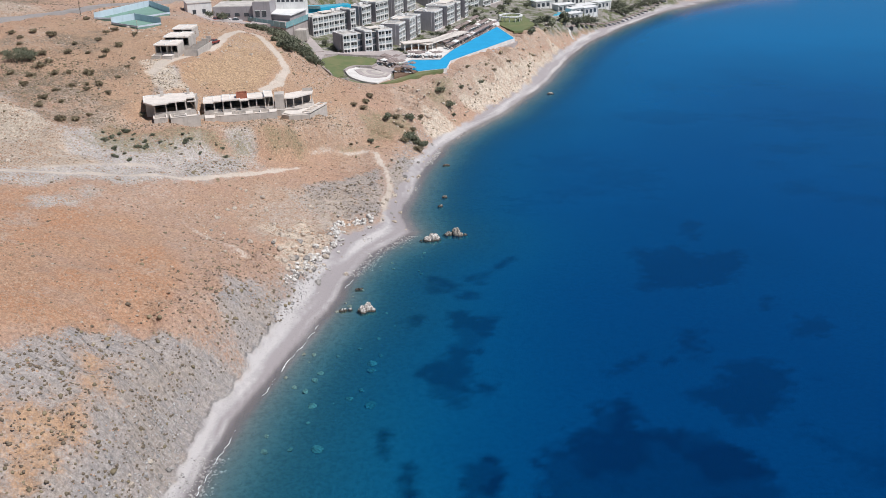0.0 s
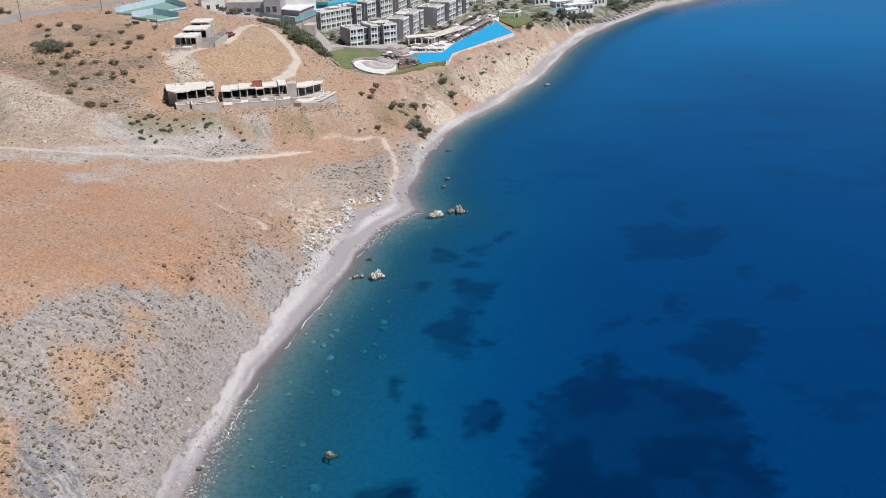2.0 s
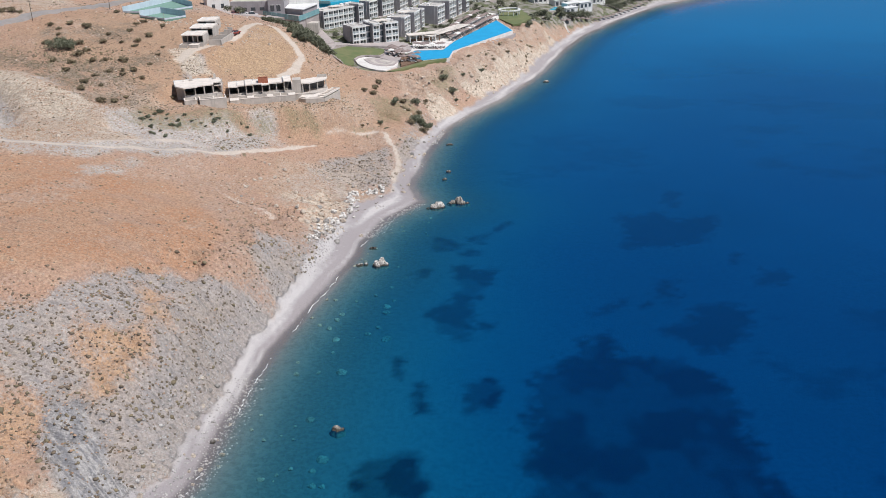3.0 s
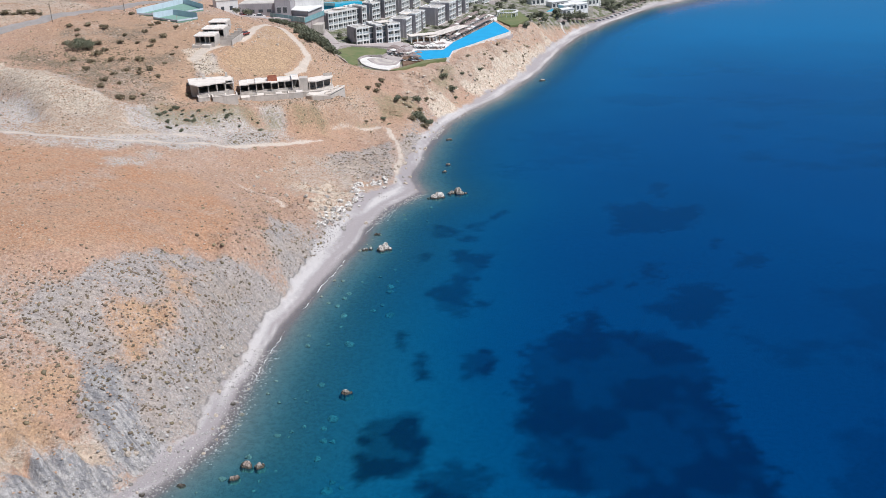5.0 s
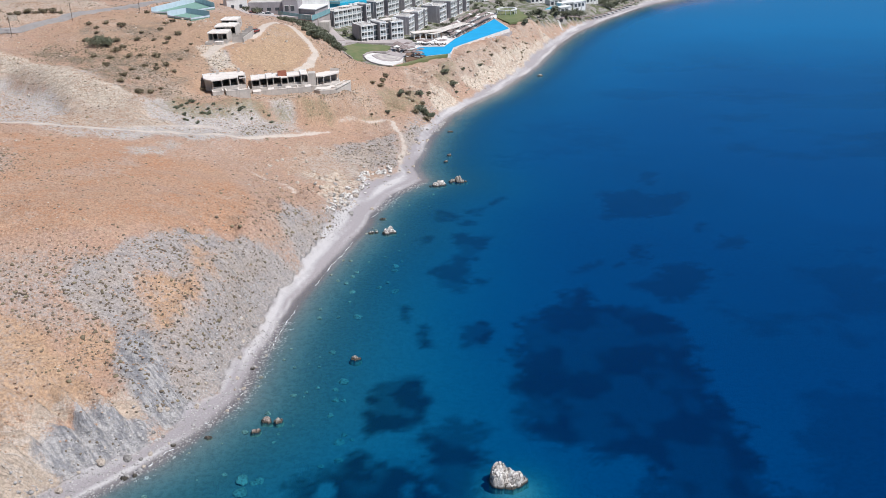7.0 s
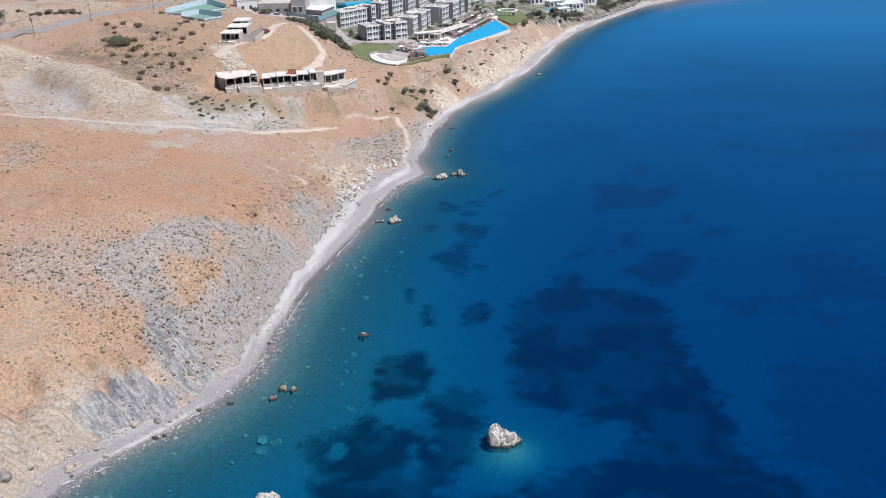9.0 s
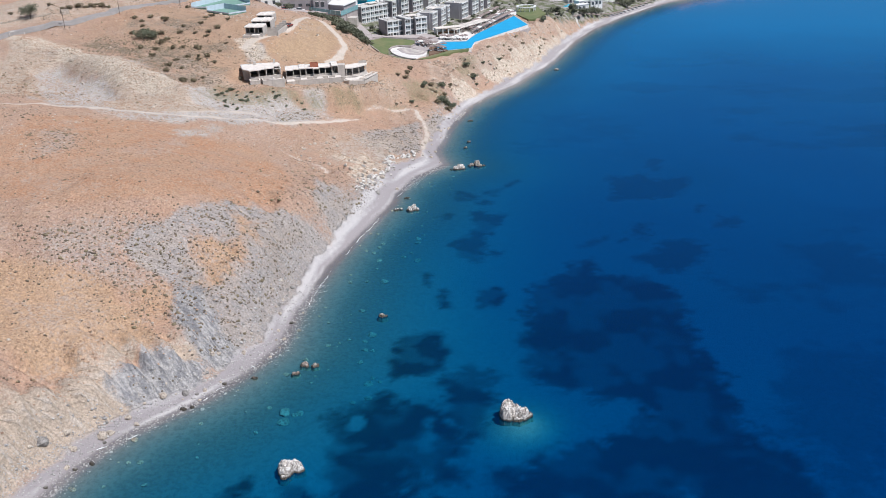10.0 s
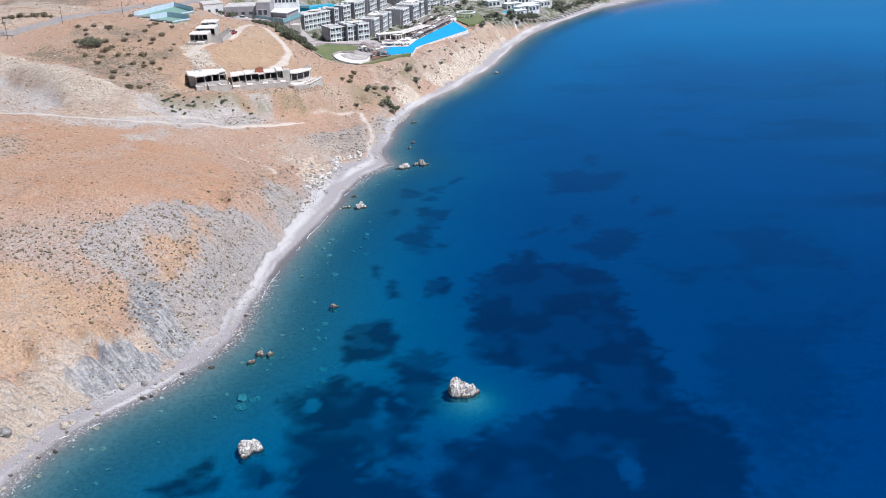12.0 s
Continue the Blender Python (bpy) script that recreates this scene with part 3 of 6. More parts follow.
WEED_ROCKS = [
    [(-17, 135), (-14, 135), (-13, 128), (-14, 126), (-16, 127)], [(-12, 124), (-9, 126), (-8, 115), (-11, 114)], [(-1, 125), (4, 128), (7, 123), (5, 116), (-1, 116)],
    [(-21, 82), (-21, 90), (-20, 97), (-16, 102), (-10, 103), (-7, 94), (-11, 83), (-16, 82), (-20, 79)],
    [(-33, 65), (-31, 68), (-28, 67), (-27, 70), (-21, 73), (-16, 70), (-14, 63), (-15, 55), (-19, 53), (-29, 55)],
    [(-54, 37), (-48, 41), (-44, 46), (-43, 44), (-44, 40), (-41, 40), (-41, 36), (-49, 33)], [(-37, 43), (-33, 45), (-30, 39), (-33, 36), (-36, 38)],
]
WEED_NEAR = [
    [(-31, 67), (-23, 75), (-9, 71), (-5, 60), (-3, 45), (-28, 49)],
    [(-9, 82), (-3, 88), (3, 85), (3, 70), (1, 59), (-4, 59), (-8, 67)], [(-30, 55), (-15, 53), (-14, 44), (-5, 39), (-1, 34), (2, 10), (-27, 12)],
    [(14, 128), (18, 135), (31, 147), (32, 138), (43, 138), (50, 128), (52, 118), (50, 96), (55, 84), (52, 65), (61, 52), (58, 8), (2, 10), (-1, 42), (3, 50), (15, 57), (24, 61), (30, 66), (33, 72), (25, 76), (13, 79), (9, 88), (9, 113)],
]
WEED_DEEP = [
    [(45, 217), (51, 216), (56, 222), (61, 214), (73, 217), (71, 205), (66, 197), (57, 193), (42, 194)], [(62, 238), (67, 235), (65, 223), (60, 222)],
    [(29, 157), (33, 162), (37, 163), (37, 159), (33, 155), (30, 155)], [(40, 160), (43, 161), (42, 158), (40, 158)],
    [(45, 170), (49, 173), (52, 172), (52, 166), (48, 161), (44, 164)], [(49, 151), (54, 160), (60, 161), (65, 155), (62, 147), (55, 137), (50, 138), (43, 146)],
    [(74, 179), (79, 179), (81, 176), (77, 169), (70, 169)], [(67, 185), (72, 189), (72, 185), (68, 181)],
]
WEED_OUTER = [
    [(71, 157), (80, 170), (110, 166), (120, 120), (90, 60), (64, 30), (58, 60), (60, 90), (62, 120), (64, 138)],
    [(13, 254), (23, 252), (31, 248), (33, 244), (23, 237), (13, 235)], [(23, 290), (28, 293), (34, 290), (32, 282), (24, 282)],
    [(25, 259), (36, 275), (47, 294), (53, 306), (62, 289), (62, 272), (54, 259), (43, 260), (33, 255)],
]

xs = grid_lines(-150, 120, 0.85, -4600, 4600)
ys = grid_lines(20, 580, 0.85, -4600, 5600)
gx, gy = np.meshgrid(xs, ys)
gz = height(gx, gy)
shore = inland(gx, gy) + (fractal(gx, gy, 14, 3, 11) - 0.5) * 2.2
ground_mesh = grid_mesh("ground", xs, ys, gz)
near = (gx > -330) & (gx < 330) & (gy < 700)


def union(patches, **shape):
    out = np.zeros(gx.shape)
    for k, points in enumerate(patches):
        out = np.maximum(out, patch(gx, gy, points, seed=3 + k, **shape))
    return out


scree = union(SCREE, soft=1.6, rough=2.6, size=7.0)
islands = union(GRASS_ISLANDS, soft=3.5, rough=3.5, size=4.0)
mixed = union(MIXED, soft=4.0, rough=4.0)
orange = np.maximum(union(ORANGE, soft=2.5, rough=3.0), islands)
orange = np.maximum(orange, 0.45 * patch(gx, gy, [(-170, 280), (-140, 262), (-100, 250), (-60, 255), (-30, 282), (-56, 330), (-100, 345), (-150, 330)], 8.0, 8.0))
scree = np.maximum(scree, 0.55 * mixed)
scree = np.maximum(scree, 0.6 * smooth(0.60, 0.74, fractal(gx, gy, 34, 4, 61)) * near * smooth(262, 240, gy) * (1 - orange))
scree = np.maximum(scree, smooth(15, 10, shore) * smooth(330, 250, gy) * (0.35 + 0.4 * fractal(gx, gy, 12, 3, 62)))
scree = scree * (1 - 0.8 * islands)
track = np.zeros(gx.shape)
for line, half in TRACKS:
    d, _ = edge_distance(gx, gy, line)
    d = d + (fractal(gx, gy, 6, 3, 71) - 0.5) * 1.6
    rut = 1 - 0.25 * smooth(0.5, 0.0, d)
    track = np.maximum(track, smooth(half + 0.7, half - 0.5, d) * rut)


def weed_bed(beds, soft, rough):
    """Beds with lobed outlines, frayed at a small scale."""
    fray = (fractal(gx, gy * 1.3, 2.0, 3, 88) - 0.5) * 2.6 * rough + (fractal(gx, gy * 1.4, 7.0, 3, 89) - 0.5) * 2.6 * rough
    out = np.zeros(gx.shape)
    for points in beds:
        close = within(gx, gy, points, soft + 2.7 * rough)
        best, inside = edge_distance(gx[close], gy[close], points, True)
        out[close] = np.maximum(out[close], smooth(-soft, soft, np.where(inside, best, -best) + fray[close]))
    return out


weed = np.maximum(0.75 * weed_bed(WEED_SHORE, 1.8, 1.4), 0.95 * weed_bed(WEED_ROCKS, 1.6, 1.1))
weed = weed * (0.7 + 0.3 * smooth(0.36, 0.52, fractal(gx, gy, 4.5, 3, 86)))
holes = np.maximum(0.7 * np.exp(-((gx + 11) / 2.5) ** 2 - ((gy - 62) / 6.0) ** 2), np.maximum(np.exp(-((gx + 25.5) / 2.2) ** 2 - ((gy - 64.5) / 3.0) ** 2), np.exp(-((gx - 37) / 2.6) ** 2 - ((gy - 39) / 7.0) ** 2)))
weed = np.maximum(weed, weed_bed(WEED_NEAR, 3.2, 2.6) * (0.66 + 0.28 * smooth(0.35, 0.55, fractal(gx, gy, 9, 3, 84))))
weed = np.maximum(weed, 0.75 * weed_bed(WEED_DEEP, 3.0, 2.2))
weed = np.maximum(weed, 0.45 * weed_bed(WEED_OUTER, 9.0, 7.0) * (0.35 + 0.65 * smooth(0.40, 0.60, fractal(gx, gy * 1.5, 22, 4, 85))))
far_weed = (fractal(gx, gy * 1.6, 45, 5, 91) - 0.53) * 7 * smooth(-25, -60, shore) * smooth(90, 150, np.hypot(gx - 25, (gy - 120) * 0.8))
weed = np.maximum(weed * (1 - 0.85 * smooth(0.3, 0.75, holes + (fractal(gx, gy, 4.0, 3, 79) - 0.5) * 1.1)), 0.75 * smooth(-0.3, 0.8, far_weed)) * smooth(-7, -12, shore)
for name, values in (("shale", union(SHALE, soft=1.6, rough=2.4, size=5.0)), ("orange", orange), ("straw", np.maximum(np.maximum(np.maximum(0.55 * islands, 0.4 * patch(gx, gy, [(-150, 290), (-110, 256), (-60, 252), (-24, 284), (-50, 330), (-100, 345), (-140, 325)], 8.0, 8.0)), union(STRAW_GRASS, soft=4.0, rough=5.0)), 0.65 * union(ORANGE[:1], soft=2.5, rough=3.0))), ("olive", np.maximum(union(OLIVE_SCRUB, soft=5.0, rough=9.0), 0.22 * patch(gx, gy, [(-170, 268), (-104, 256), (-98, 280), (-102, 318), (-130, 330), (-160, 318)], 6.0, 8.0))), ("flat", 0.8 * union(FLAT, soft=4.0, rough=7.0)),
                     ("outcrop", 0.95 * union(OUTCROP, soft=2.0, rough=3.5)), ("scree", scree), ("clay", (1 - patch(gx, gy, QUARRY, 3.0, 3.0)) * (1 - patch(gx, gy, SCREE[1], 3.0, 3.0)) * np.maximum(union(CLAY, soft=3.0, rough=5.0), np.maximum(0.5 * union(CLIFF, soft=4.0, rough=4.0), 0.62 * union(STONY_FIELD, soft=6.0, rough=5.0)))), ("green", union(GREEN, soft=3.0, rough=6.0) * 0.55), ("track", track),
                     ("beach", smooth(0.6, -0.6, shore - np.interp(gy, [30, 65, 95, 115, 140, 165, 185, 218, 240, 300, 420], [5.5, 5.2, 5.0, 4.2, 4.6, 6.5, 8.5, 9.5, 5.2, 5.0, 6.0]) + (fractal(gx, gy, 7, 3, 75) - 0.5) * 3 + (fractal(gx, gy, 2, 2, 76) - 0.5) * 1.6)), ("strand", np.clip(fractal(shore * 5.0, gy * 0.35 + gx * 0.1, 9, 4, 77), 0, 1)), ("yard", np.maximum(np.maximum(patch(gx, gy, HOTEL_YARD, 3.0, 3.0), patch(gx, gy, [(26, 440), (44, 452), (64, 486), (150, 604), (90, 610), (40, 480)], 4.0, 4.0)), patch(gx, gy, [(-80, 392), (-62, 364), (-50, 372), (-26, 374), (-20, 388), (2, 420), (20, 456), (40, 470), (60, 500), (90, 560), (60, 640), (-70, 560), (-105, 420)], 4.0, 4.0))), ("wet", smooth(1.7, 0.4, shore)),
                     ("sand", smooth(-12, -36, shore)), ("bed", smooth(-0.6, -2.2, shore)), ("weed", weed)):
    paint(ground_mesh, name, values)
ground_mesh.materials.append(GROUND)
ground = tagged(new("ground", ground_mesh), "dry ochre hillside with grey scree running under the sea", "ground", kind="structure")

sea_xs, sea_ys = grid_lines(-100, 170, 2.0, -4600, 4600), grid_lines(10, 620, 2.0, -4600, 5600)
sx, sy = np.meshgrid(sea_xs, sea_ys)
off = inland(sx, sy) + (fractal(sx, sy, 14, 3, 11) - 0.5) * 2.2
sea_mesh = grid_mesh("sea", sea_xs, sea_ys, np.zeros(sx.shape), off < 6)
paint(sea_mesh, "depth", 9.4 * (1 + 0.12 * smooth(200, 90, sy)) * (1 - np.exp(-np.clip(-off - 0.5, 0, None) / (38.0 + 13.0 * smooth(170, 100, sy)))) * (1 - 0.62 * np.exp(-((sx - 8) ** 2 + (sy - 61) ** 2) / 60.0))+ (fractal(sx, sy, 60, 3, 95) - 0.5) * 2 * smooth(-20, -60, off))
# mask for the painted sheen, growing with distance in place of grazing sky reflection
paint(sea_mesh, "far_sheen", np.clip((np.hypot((sx + 5) * 0.6, sy - 60) - 34 + (fractal(sx, sy, 70, 4, 97) - 0.5) * 90) / 420, 0, 1) * smooth(2, -22, off))
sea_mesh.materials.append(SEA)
sea = tagged(new("water", sea_mesh), "clear deep blue sea, teal in the shallows", "sea", kind="structure")


# ---- helpers for things ----
def at_ground(x, y):
    return float(height(np.array([x]), np.array([y]))[0])


def thing(name, x, y, z, yaw, label, category, group=""):
    ob = new(name)
    ob.matrix_basis = pose(x, y, z, 0, 0, yaw)
    ob.empty_display_size = 0.2
    return tagged(ob, label, category, group)


def mesh_of(name, bm, material):
    mesh = bpy.data.meshes.new(name)
    bm.normal_update()
    bm.to_mesh(mesh)
    bm.free()
    mesh.materials.append(material)
    return mesh


def part(name, bm, material, parent, label=""):
    """One mesh object under a thing or under a part; bm may be a mesh that is shared."""
    mesh = bm if isinstance(bm, bpy.types.Mesh) else mesh_of(name, bm, material)
    ob = new(name, mesh)
    ob.parent = parent
    return tagged(ob, label)


def box(bm, x0, y0, z0, x1, y1, z1):
    v = [bm.verts.new((x, y, z)) for z in (z0, z1) for y in (y0, y1) for x in (x0, x1)]
    for f in ((0, 2, 3, 1), (4, 5, 7, 6), (0, 1, 5, 4), (2, 6, 7, 3), (0, 4, 6, 2), (1, 3, 7, 5)):
        bm.faces.new([v[i] for i in f])
    return bm


def boxes(*spans):
    bm = bmesh.new()
    for span in spans:
        box(bm, *span)
    return bm


def prism(points, z0, z1):
    """An upright prism over an outline that runs counter-clockwise."""
    bm = bmesh.new()
    low = [bm.verts.new((x, y, z0)) for x, y in points]
    high = [bm.verts.new((x, y, z1)) for x, y in points]
    bm.faces.new(low[::-1])
    bm.faces.new(high)
    for i in range(len(points)):
        j = (i + 1) % len(points)
        bm.faces.new((low[i], low[j], high[j], high[i]))
    return bm


def tube(bm, a, b, r0, r1, sides=7):
    """A tapered round bar from a to b."""
    a, b = Vector(a), Vector(b)
    turn = (b - a).to_track_quat("Z", "Y").to_matrix()
    rings = []
    for p, r in ((a, r0), (b, r1)):
        rings.append([bm.verts.new(p + turn @ Vector((r * math.cos(2 * math.pi * k / sides), r * math.sin(2 * math.pi * k / sides), 0))) for k in range(sides)])
    for k in range(sides):
        j = (k + 1) % sides
        bm.faces.new((rings[0][k], rings[0][j], rings[1][j], rings[1][k]))
    bm.faces.new(rings[0][::-1])
    bm.faces.new(rings[1])
    return bm


def rock_mesh(name, seed, size, material, detail=3, rough=0.35):
    """A broken boulder: a lump cut by planes and roughened."""
    rng = random.Random(seed)
    bm = bmesh.new()
    bmesh.ops.create_icosphere(bm, subdivisions=detail, radius=1.0)
    cuts = [(Vector((rng.gauss(0, 1), rng.gauss(0, 1), rng.gauss(0.2, 0.8))).normalized(), rng.uniform(0.55, 0.9)) for _ in range(11)]
    shift = Vector((rng.uniform(0, 99), rng.uniform(0, 99), rng.uniform(0, 99)))
    for v in bm.verts:
        p = v.co.copy()
        for n, d in cuts:
            over = p.dot(n) - d
            if over > 0:
                p -= n * over * 0.9
        crag, f = 0.0, 1.4
        for _ in range(6):
            crag += (0.55 - 1.6 * abs(noise.noise(p * f + shift))) / f
            f *= 2.1
        p *= 1 + rough * crag
        v.co = Vector((p.x * size[0], p.y * size[1], p.z * size[2]))
    return mesh_of(name, bm, material)


def leaf_cloud(bm, rng, centre, radius, count, leaf, squash=0.8):
    """Many small leaves over and inside a lump."""
    for _ in range(count):
        d = Vector((rng.gauss(0, 1), rng.gauss(0, 1), rng.gauss(0, 1))).normalized()
        p = Vector(centre) + Vector((d.x, d.y, d.z * squash)) * radius * rng.uniform(0.55, 1.05)
        u = Vector((rng.gauss(0, 1), rng.gauss(0, 1), rng.gauss(0, 1))).normalized()
        w = u.cross(d + Vector((0.01, 0.02, 0))).normalized()
        s = leaf * rng.uniform(0.6, 1.4)
        bm.faces.new([bm.verts.new(p + q) for q in (-u * s, w * s * 0.6, u * s, -w * s * 0.6)])


def shrub_mesh(name, seed, radius, tall, material, lumps=7, leaves=60, leaf=0.16):
    rng = random.Random(seed)
    bm = bmesh.new()
    for _ in range(lumps):
        a, r = rng.uniform(0, 6.28), rng.uniform(0.1, 0.75) * radius
        size = rng.uniform(0.35, 0.6) * radius
        leaf_cloud(bm, rng, (r * math.cos(a), r * math.sin(a), rng.uniform(0.25, 0.7) * tall), size, leaves, leaf, tall / radius * 0.7)
    for _ in range(5):
        a = rng.uniform(0, 6.28)
        tube(bm, (0, 0, -0.25), (0.5 * radius * math.cos(a), 0.5 * radius * math.sin(a), 0.5 * tall), 0.06, 0.02, 5)
    return mesh_of(name, bm, material)


# ---- sea rocks ----
def sea_rock(seed, x, y, lobes, material, label, crag=0.5):
    """A rock that stands in the sea: one craggy skin over its lobes; each lobe: x, y, radius and height."""
    gen = np.random.RandomState(seed)
    reach = max(math.hypot(lx, ly) + r for lx, ly, r, h in lobes) * 1.12
    spokes, rings = 84, max(16, min(54, int(reach / 0.09)))
    ang, rad = np.meshgrid(np.arange(spokes) * 2 * np.pi / spokes, reach * (np.arange(1, rings + 1) / rings))
    px, py = (rad * np.cos(ang)).ravel(), (rad * np.sin(ang)).ravel()
    px, py = np.append(px, 0.0), np.append(py, 0.0)
    ox, oy = px + x * 3, py + y * 3
    wx = px + (fractal(ox, oy, 1.3, 3, seed) - 0.5) * 0.9
    wy = py + (fractal(ox, oy, 1.3, 3, seed + 9) - 0.5) * 0.9
    z = np.full(px.shape, -2.6)
    for lx, ly, r, h in lobes:
        tilt = gen.uniform(-0.16, 0.16, 2)
        d = np.hypot(wx - lx, wy - ly) / r
        lift = (0.66 * h + 1.4) * (1 - np.clip(d, 0, 1) ** 4) ** 0.55 - 1.4 + tilt[0] * (wx - lx) + tilt[1] * (wy - ly)
        z = np.maximum(z, np.where(d < 1, lift, -2.6 - 0.4 * d))
    ridge = np.abs(fractal(ox, oy, 0.95, 3, seed + 3) - 0.5) * 2
    cleft = np.abs(fractal(ox + oy, oy - ox, 1.9, 2, seed + 5) - 0.5) * 2
    z = z - crag * (smooth(0.34, 0.0, ridge) * 0.7 + smooth(0.16, 0.0, cleft) * 1.1) + (fractal(ox, oy, 0.5, 2, seed + 7) - 0.5) * 0.5 * crag
    faces = [(rings * spokes, k, (k + 1) % spokes) for k in range(spokes)]
    for i in range(rings - 1):
        a, b = i * spokes, (i + 1) * spokes
        faces += [(a + k, b + k, b + (k + 1) % spokes, a + (k + 1) % spokes) for k in range(spokes)]
    faces.append(tuple((rings - 1) * spokes + k for k in range(spokes))[::-1])
    z[(rings - 1) * spokes:rings * spokes] = -3.2
    mesh = bpy.data.meshes.new("sea_rock")
    mesh.from_pydata(np.stack([px, py, z], -1).tolist(), [], faces)
    mesh.materials.append(material)
    ob = new("sea_rock", mesh)
    ob.matrix_basis = pose(x, y, 0)
    return tagged(ob, label, "rock", "rocks standing in the sea")


def low_rock(seed, x, y, long, wide, high, material, label):
    """A lower rock of two or three leaning lumps."""
    gen = random.Random(seed)
    lobes = [(0, 0, min(long, wide) * 1.05, high)]
    for side in (-1, 1):
        lobes.append((side * max(long - wide, 0.3) * gen.uniform(0.7, 1.0), gen.uniform(-0.3, 0.3) * wide, wide * gen.uniform(0.6, 0.85), high * gen.uniform(0.45, 0.85)))
    return sea_rock(seed, x, y, lobes, material, label, 0.22)


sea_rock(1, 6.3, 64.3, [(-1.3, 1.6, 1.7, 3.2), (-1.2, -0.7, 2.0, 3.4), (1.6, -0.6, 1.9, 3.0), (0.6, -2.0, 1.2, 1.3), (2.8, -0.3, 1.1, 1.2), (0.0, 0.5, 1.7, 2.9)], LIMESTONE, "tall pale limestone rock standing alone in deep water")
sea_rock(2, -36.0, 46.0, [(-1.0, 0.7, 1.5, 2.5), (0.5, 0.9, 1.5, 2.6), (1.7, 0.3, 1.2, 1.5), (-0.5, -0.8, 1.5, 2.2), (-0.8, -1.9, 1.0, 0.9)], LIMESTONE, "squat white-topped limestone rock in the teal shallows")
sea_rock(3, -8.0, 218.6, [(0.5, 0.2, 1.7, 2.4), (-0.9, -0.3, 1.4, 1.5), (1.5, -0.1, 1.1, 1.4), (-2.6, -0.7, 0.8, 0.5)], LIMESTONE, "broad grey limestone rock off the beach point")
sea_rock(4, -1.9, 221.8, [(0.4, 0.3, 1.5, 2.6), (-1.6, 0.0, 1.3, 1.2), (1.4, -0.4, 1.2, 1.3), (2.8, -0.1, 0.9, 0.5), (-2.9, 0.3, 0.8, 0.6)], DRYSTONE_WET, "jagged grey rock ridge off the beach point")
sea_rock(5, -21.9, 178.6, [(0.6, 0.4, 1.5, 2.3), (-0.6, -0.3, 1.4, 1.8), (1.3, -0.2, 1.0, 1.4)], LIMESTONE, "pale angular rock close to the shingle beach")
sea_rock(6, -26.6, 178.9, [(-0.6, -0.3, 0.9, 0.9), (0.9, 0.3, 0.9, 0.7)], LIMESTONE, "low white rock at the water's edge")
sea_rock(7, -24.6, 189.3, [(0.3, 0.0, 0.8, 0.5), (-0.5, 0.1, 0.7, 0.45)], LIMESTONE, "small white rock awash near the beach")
for seed, x, y, long, wide, high, stone_kind, label in (
        (8, -39.9, 83.6, 1.8, 1.1, 1.0, BROWNSTONE, "reddish brown rock breaking the calm water"), (9, -37.3, 83.4, 1.0, 0.95, 0.75, DRYSTONE_WET, "grey rounded rock beside a brown one"),
        (10, -41.4, 80.2, 1.4, 1.0, 0.7, BROWNSTONE, "brown flat rock in shallow water"), (11, -24.5, 106.9, 1.9, 1.0, 0.85, DRYSTONE_WET, "low brown rock in the teal shallows"),
        (12, -50.1, 78.6, 1.4, 0.7, 0.55, BROWNSTONE, "flat brown rock just off the shingle"), (13, -4.7, 250.7, 1.2, 0.9, 0.9, DRYSTONE_WET, "small dark rock off the bend of the coast"),
        (14, -6.0, 243.2, 1.1, 0.8, 0.7, DRYSTONE_WET, "small wet rock off the bend of the coast"), (15, -4.4, 281.0, 1.6, 1.0, 0.9, DRYSTONE_WET, "dark stones in the wash below the bluff"),
        (16, 38.9, 372.8, 2.2, 1.3, 1.1, DRYSTONE_WET, "dark flat rock off the cliff foot"), (17, -62.2, 66.4, 1.1, 0.7, 0.8, BLACKSTONE, "black wet rock at the water's edge"),
        (18, -60.6, 67.4, 0.9, 0.6, 0.65, BLACKSTONE, "black wet rock at the water's edge"), (19, -74.2, 48.2, 0.8, 0.6, 0.6, BLACKSTONE, "black wet rock at the water's edge")):
    low_rock(seed, x, y, long, wide, high, stone_kind, label)

rng = random.Random(44)
sunken = [rock_mesh("sunken_boulder", 300 + k, (1.2, 1.0, 0.6), SUNKEN_STONE, 2) for k in range(5)]
SUNKEN = [(-26.4, 99.4, 1.3), (-27.8, 96.3, 0.8), (-27.3, 92.2, 0.9), (-25.6, 92.1, 0.7), (-27.8, 86.7, 0.8), (-24.3, 80.4, 0.8), (-24.9, 78.0, 1.1), (-22.5, 79.0, 0.6), (-24.4, 72.6, 0.9), (-41.1, 66.4, 1.5), (-40.7, 63.3, 1.5),
          (-38.8, 65.8, 0.9), (-37.8, 66.6, 1.1), (-36.0, 93.5, 0.8), (-31.6, 96.6, 0.6), (-30.3, 111.3, 1.0), (-43.3, 80.6, 0.9), (-27.4, 70.9, 0.8), (-45.5, 59.4, 0.6), (-18.9, 156.8, 1.2), (-18.9, 154.2, 1.0), (-22.1, 144.0, 0.9),
          (-18.1, 142.0, 1.2), (-26.2, 128.1, 1.3), (-28.9, 141.3, 0.9), (-20.2, 146.9, 0.7), (-35.3, 127.0, 0.8)]
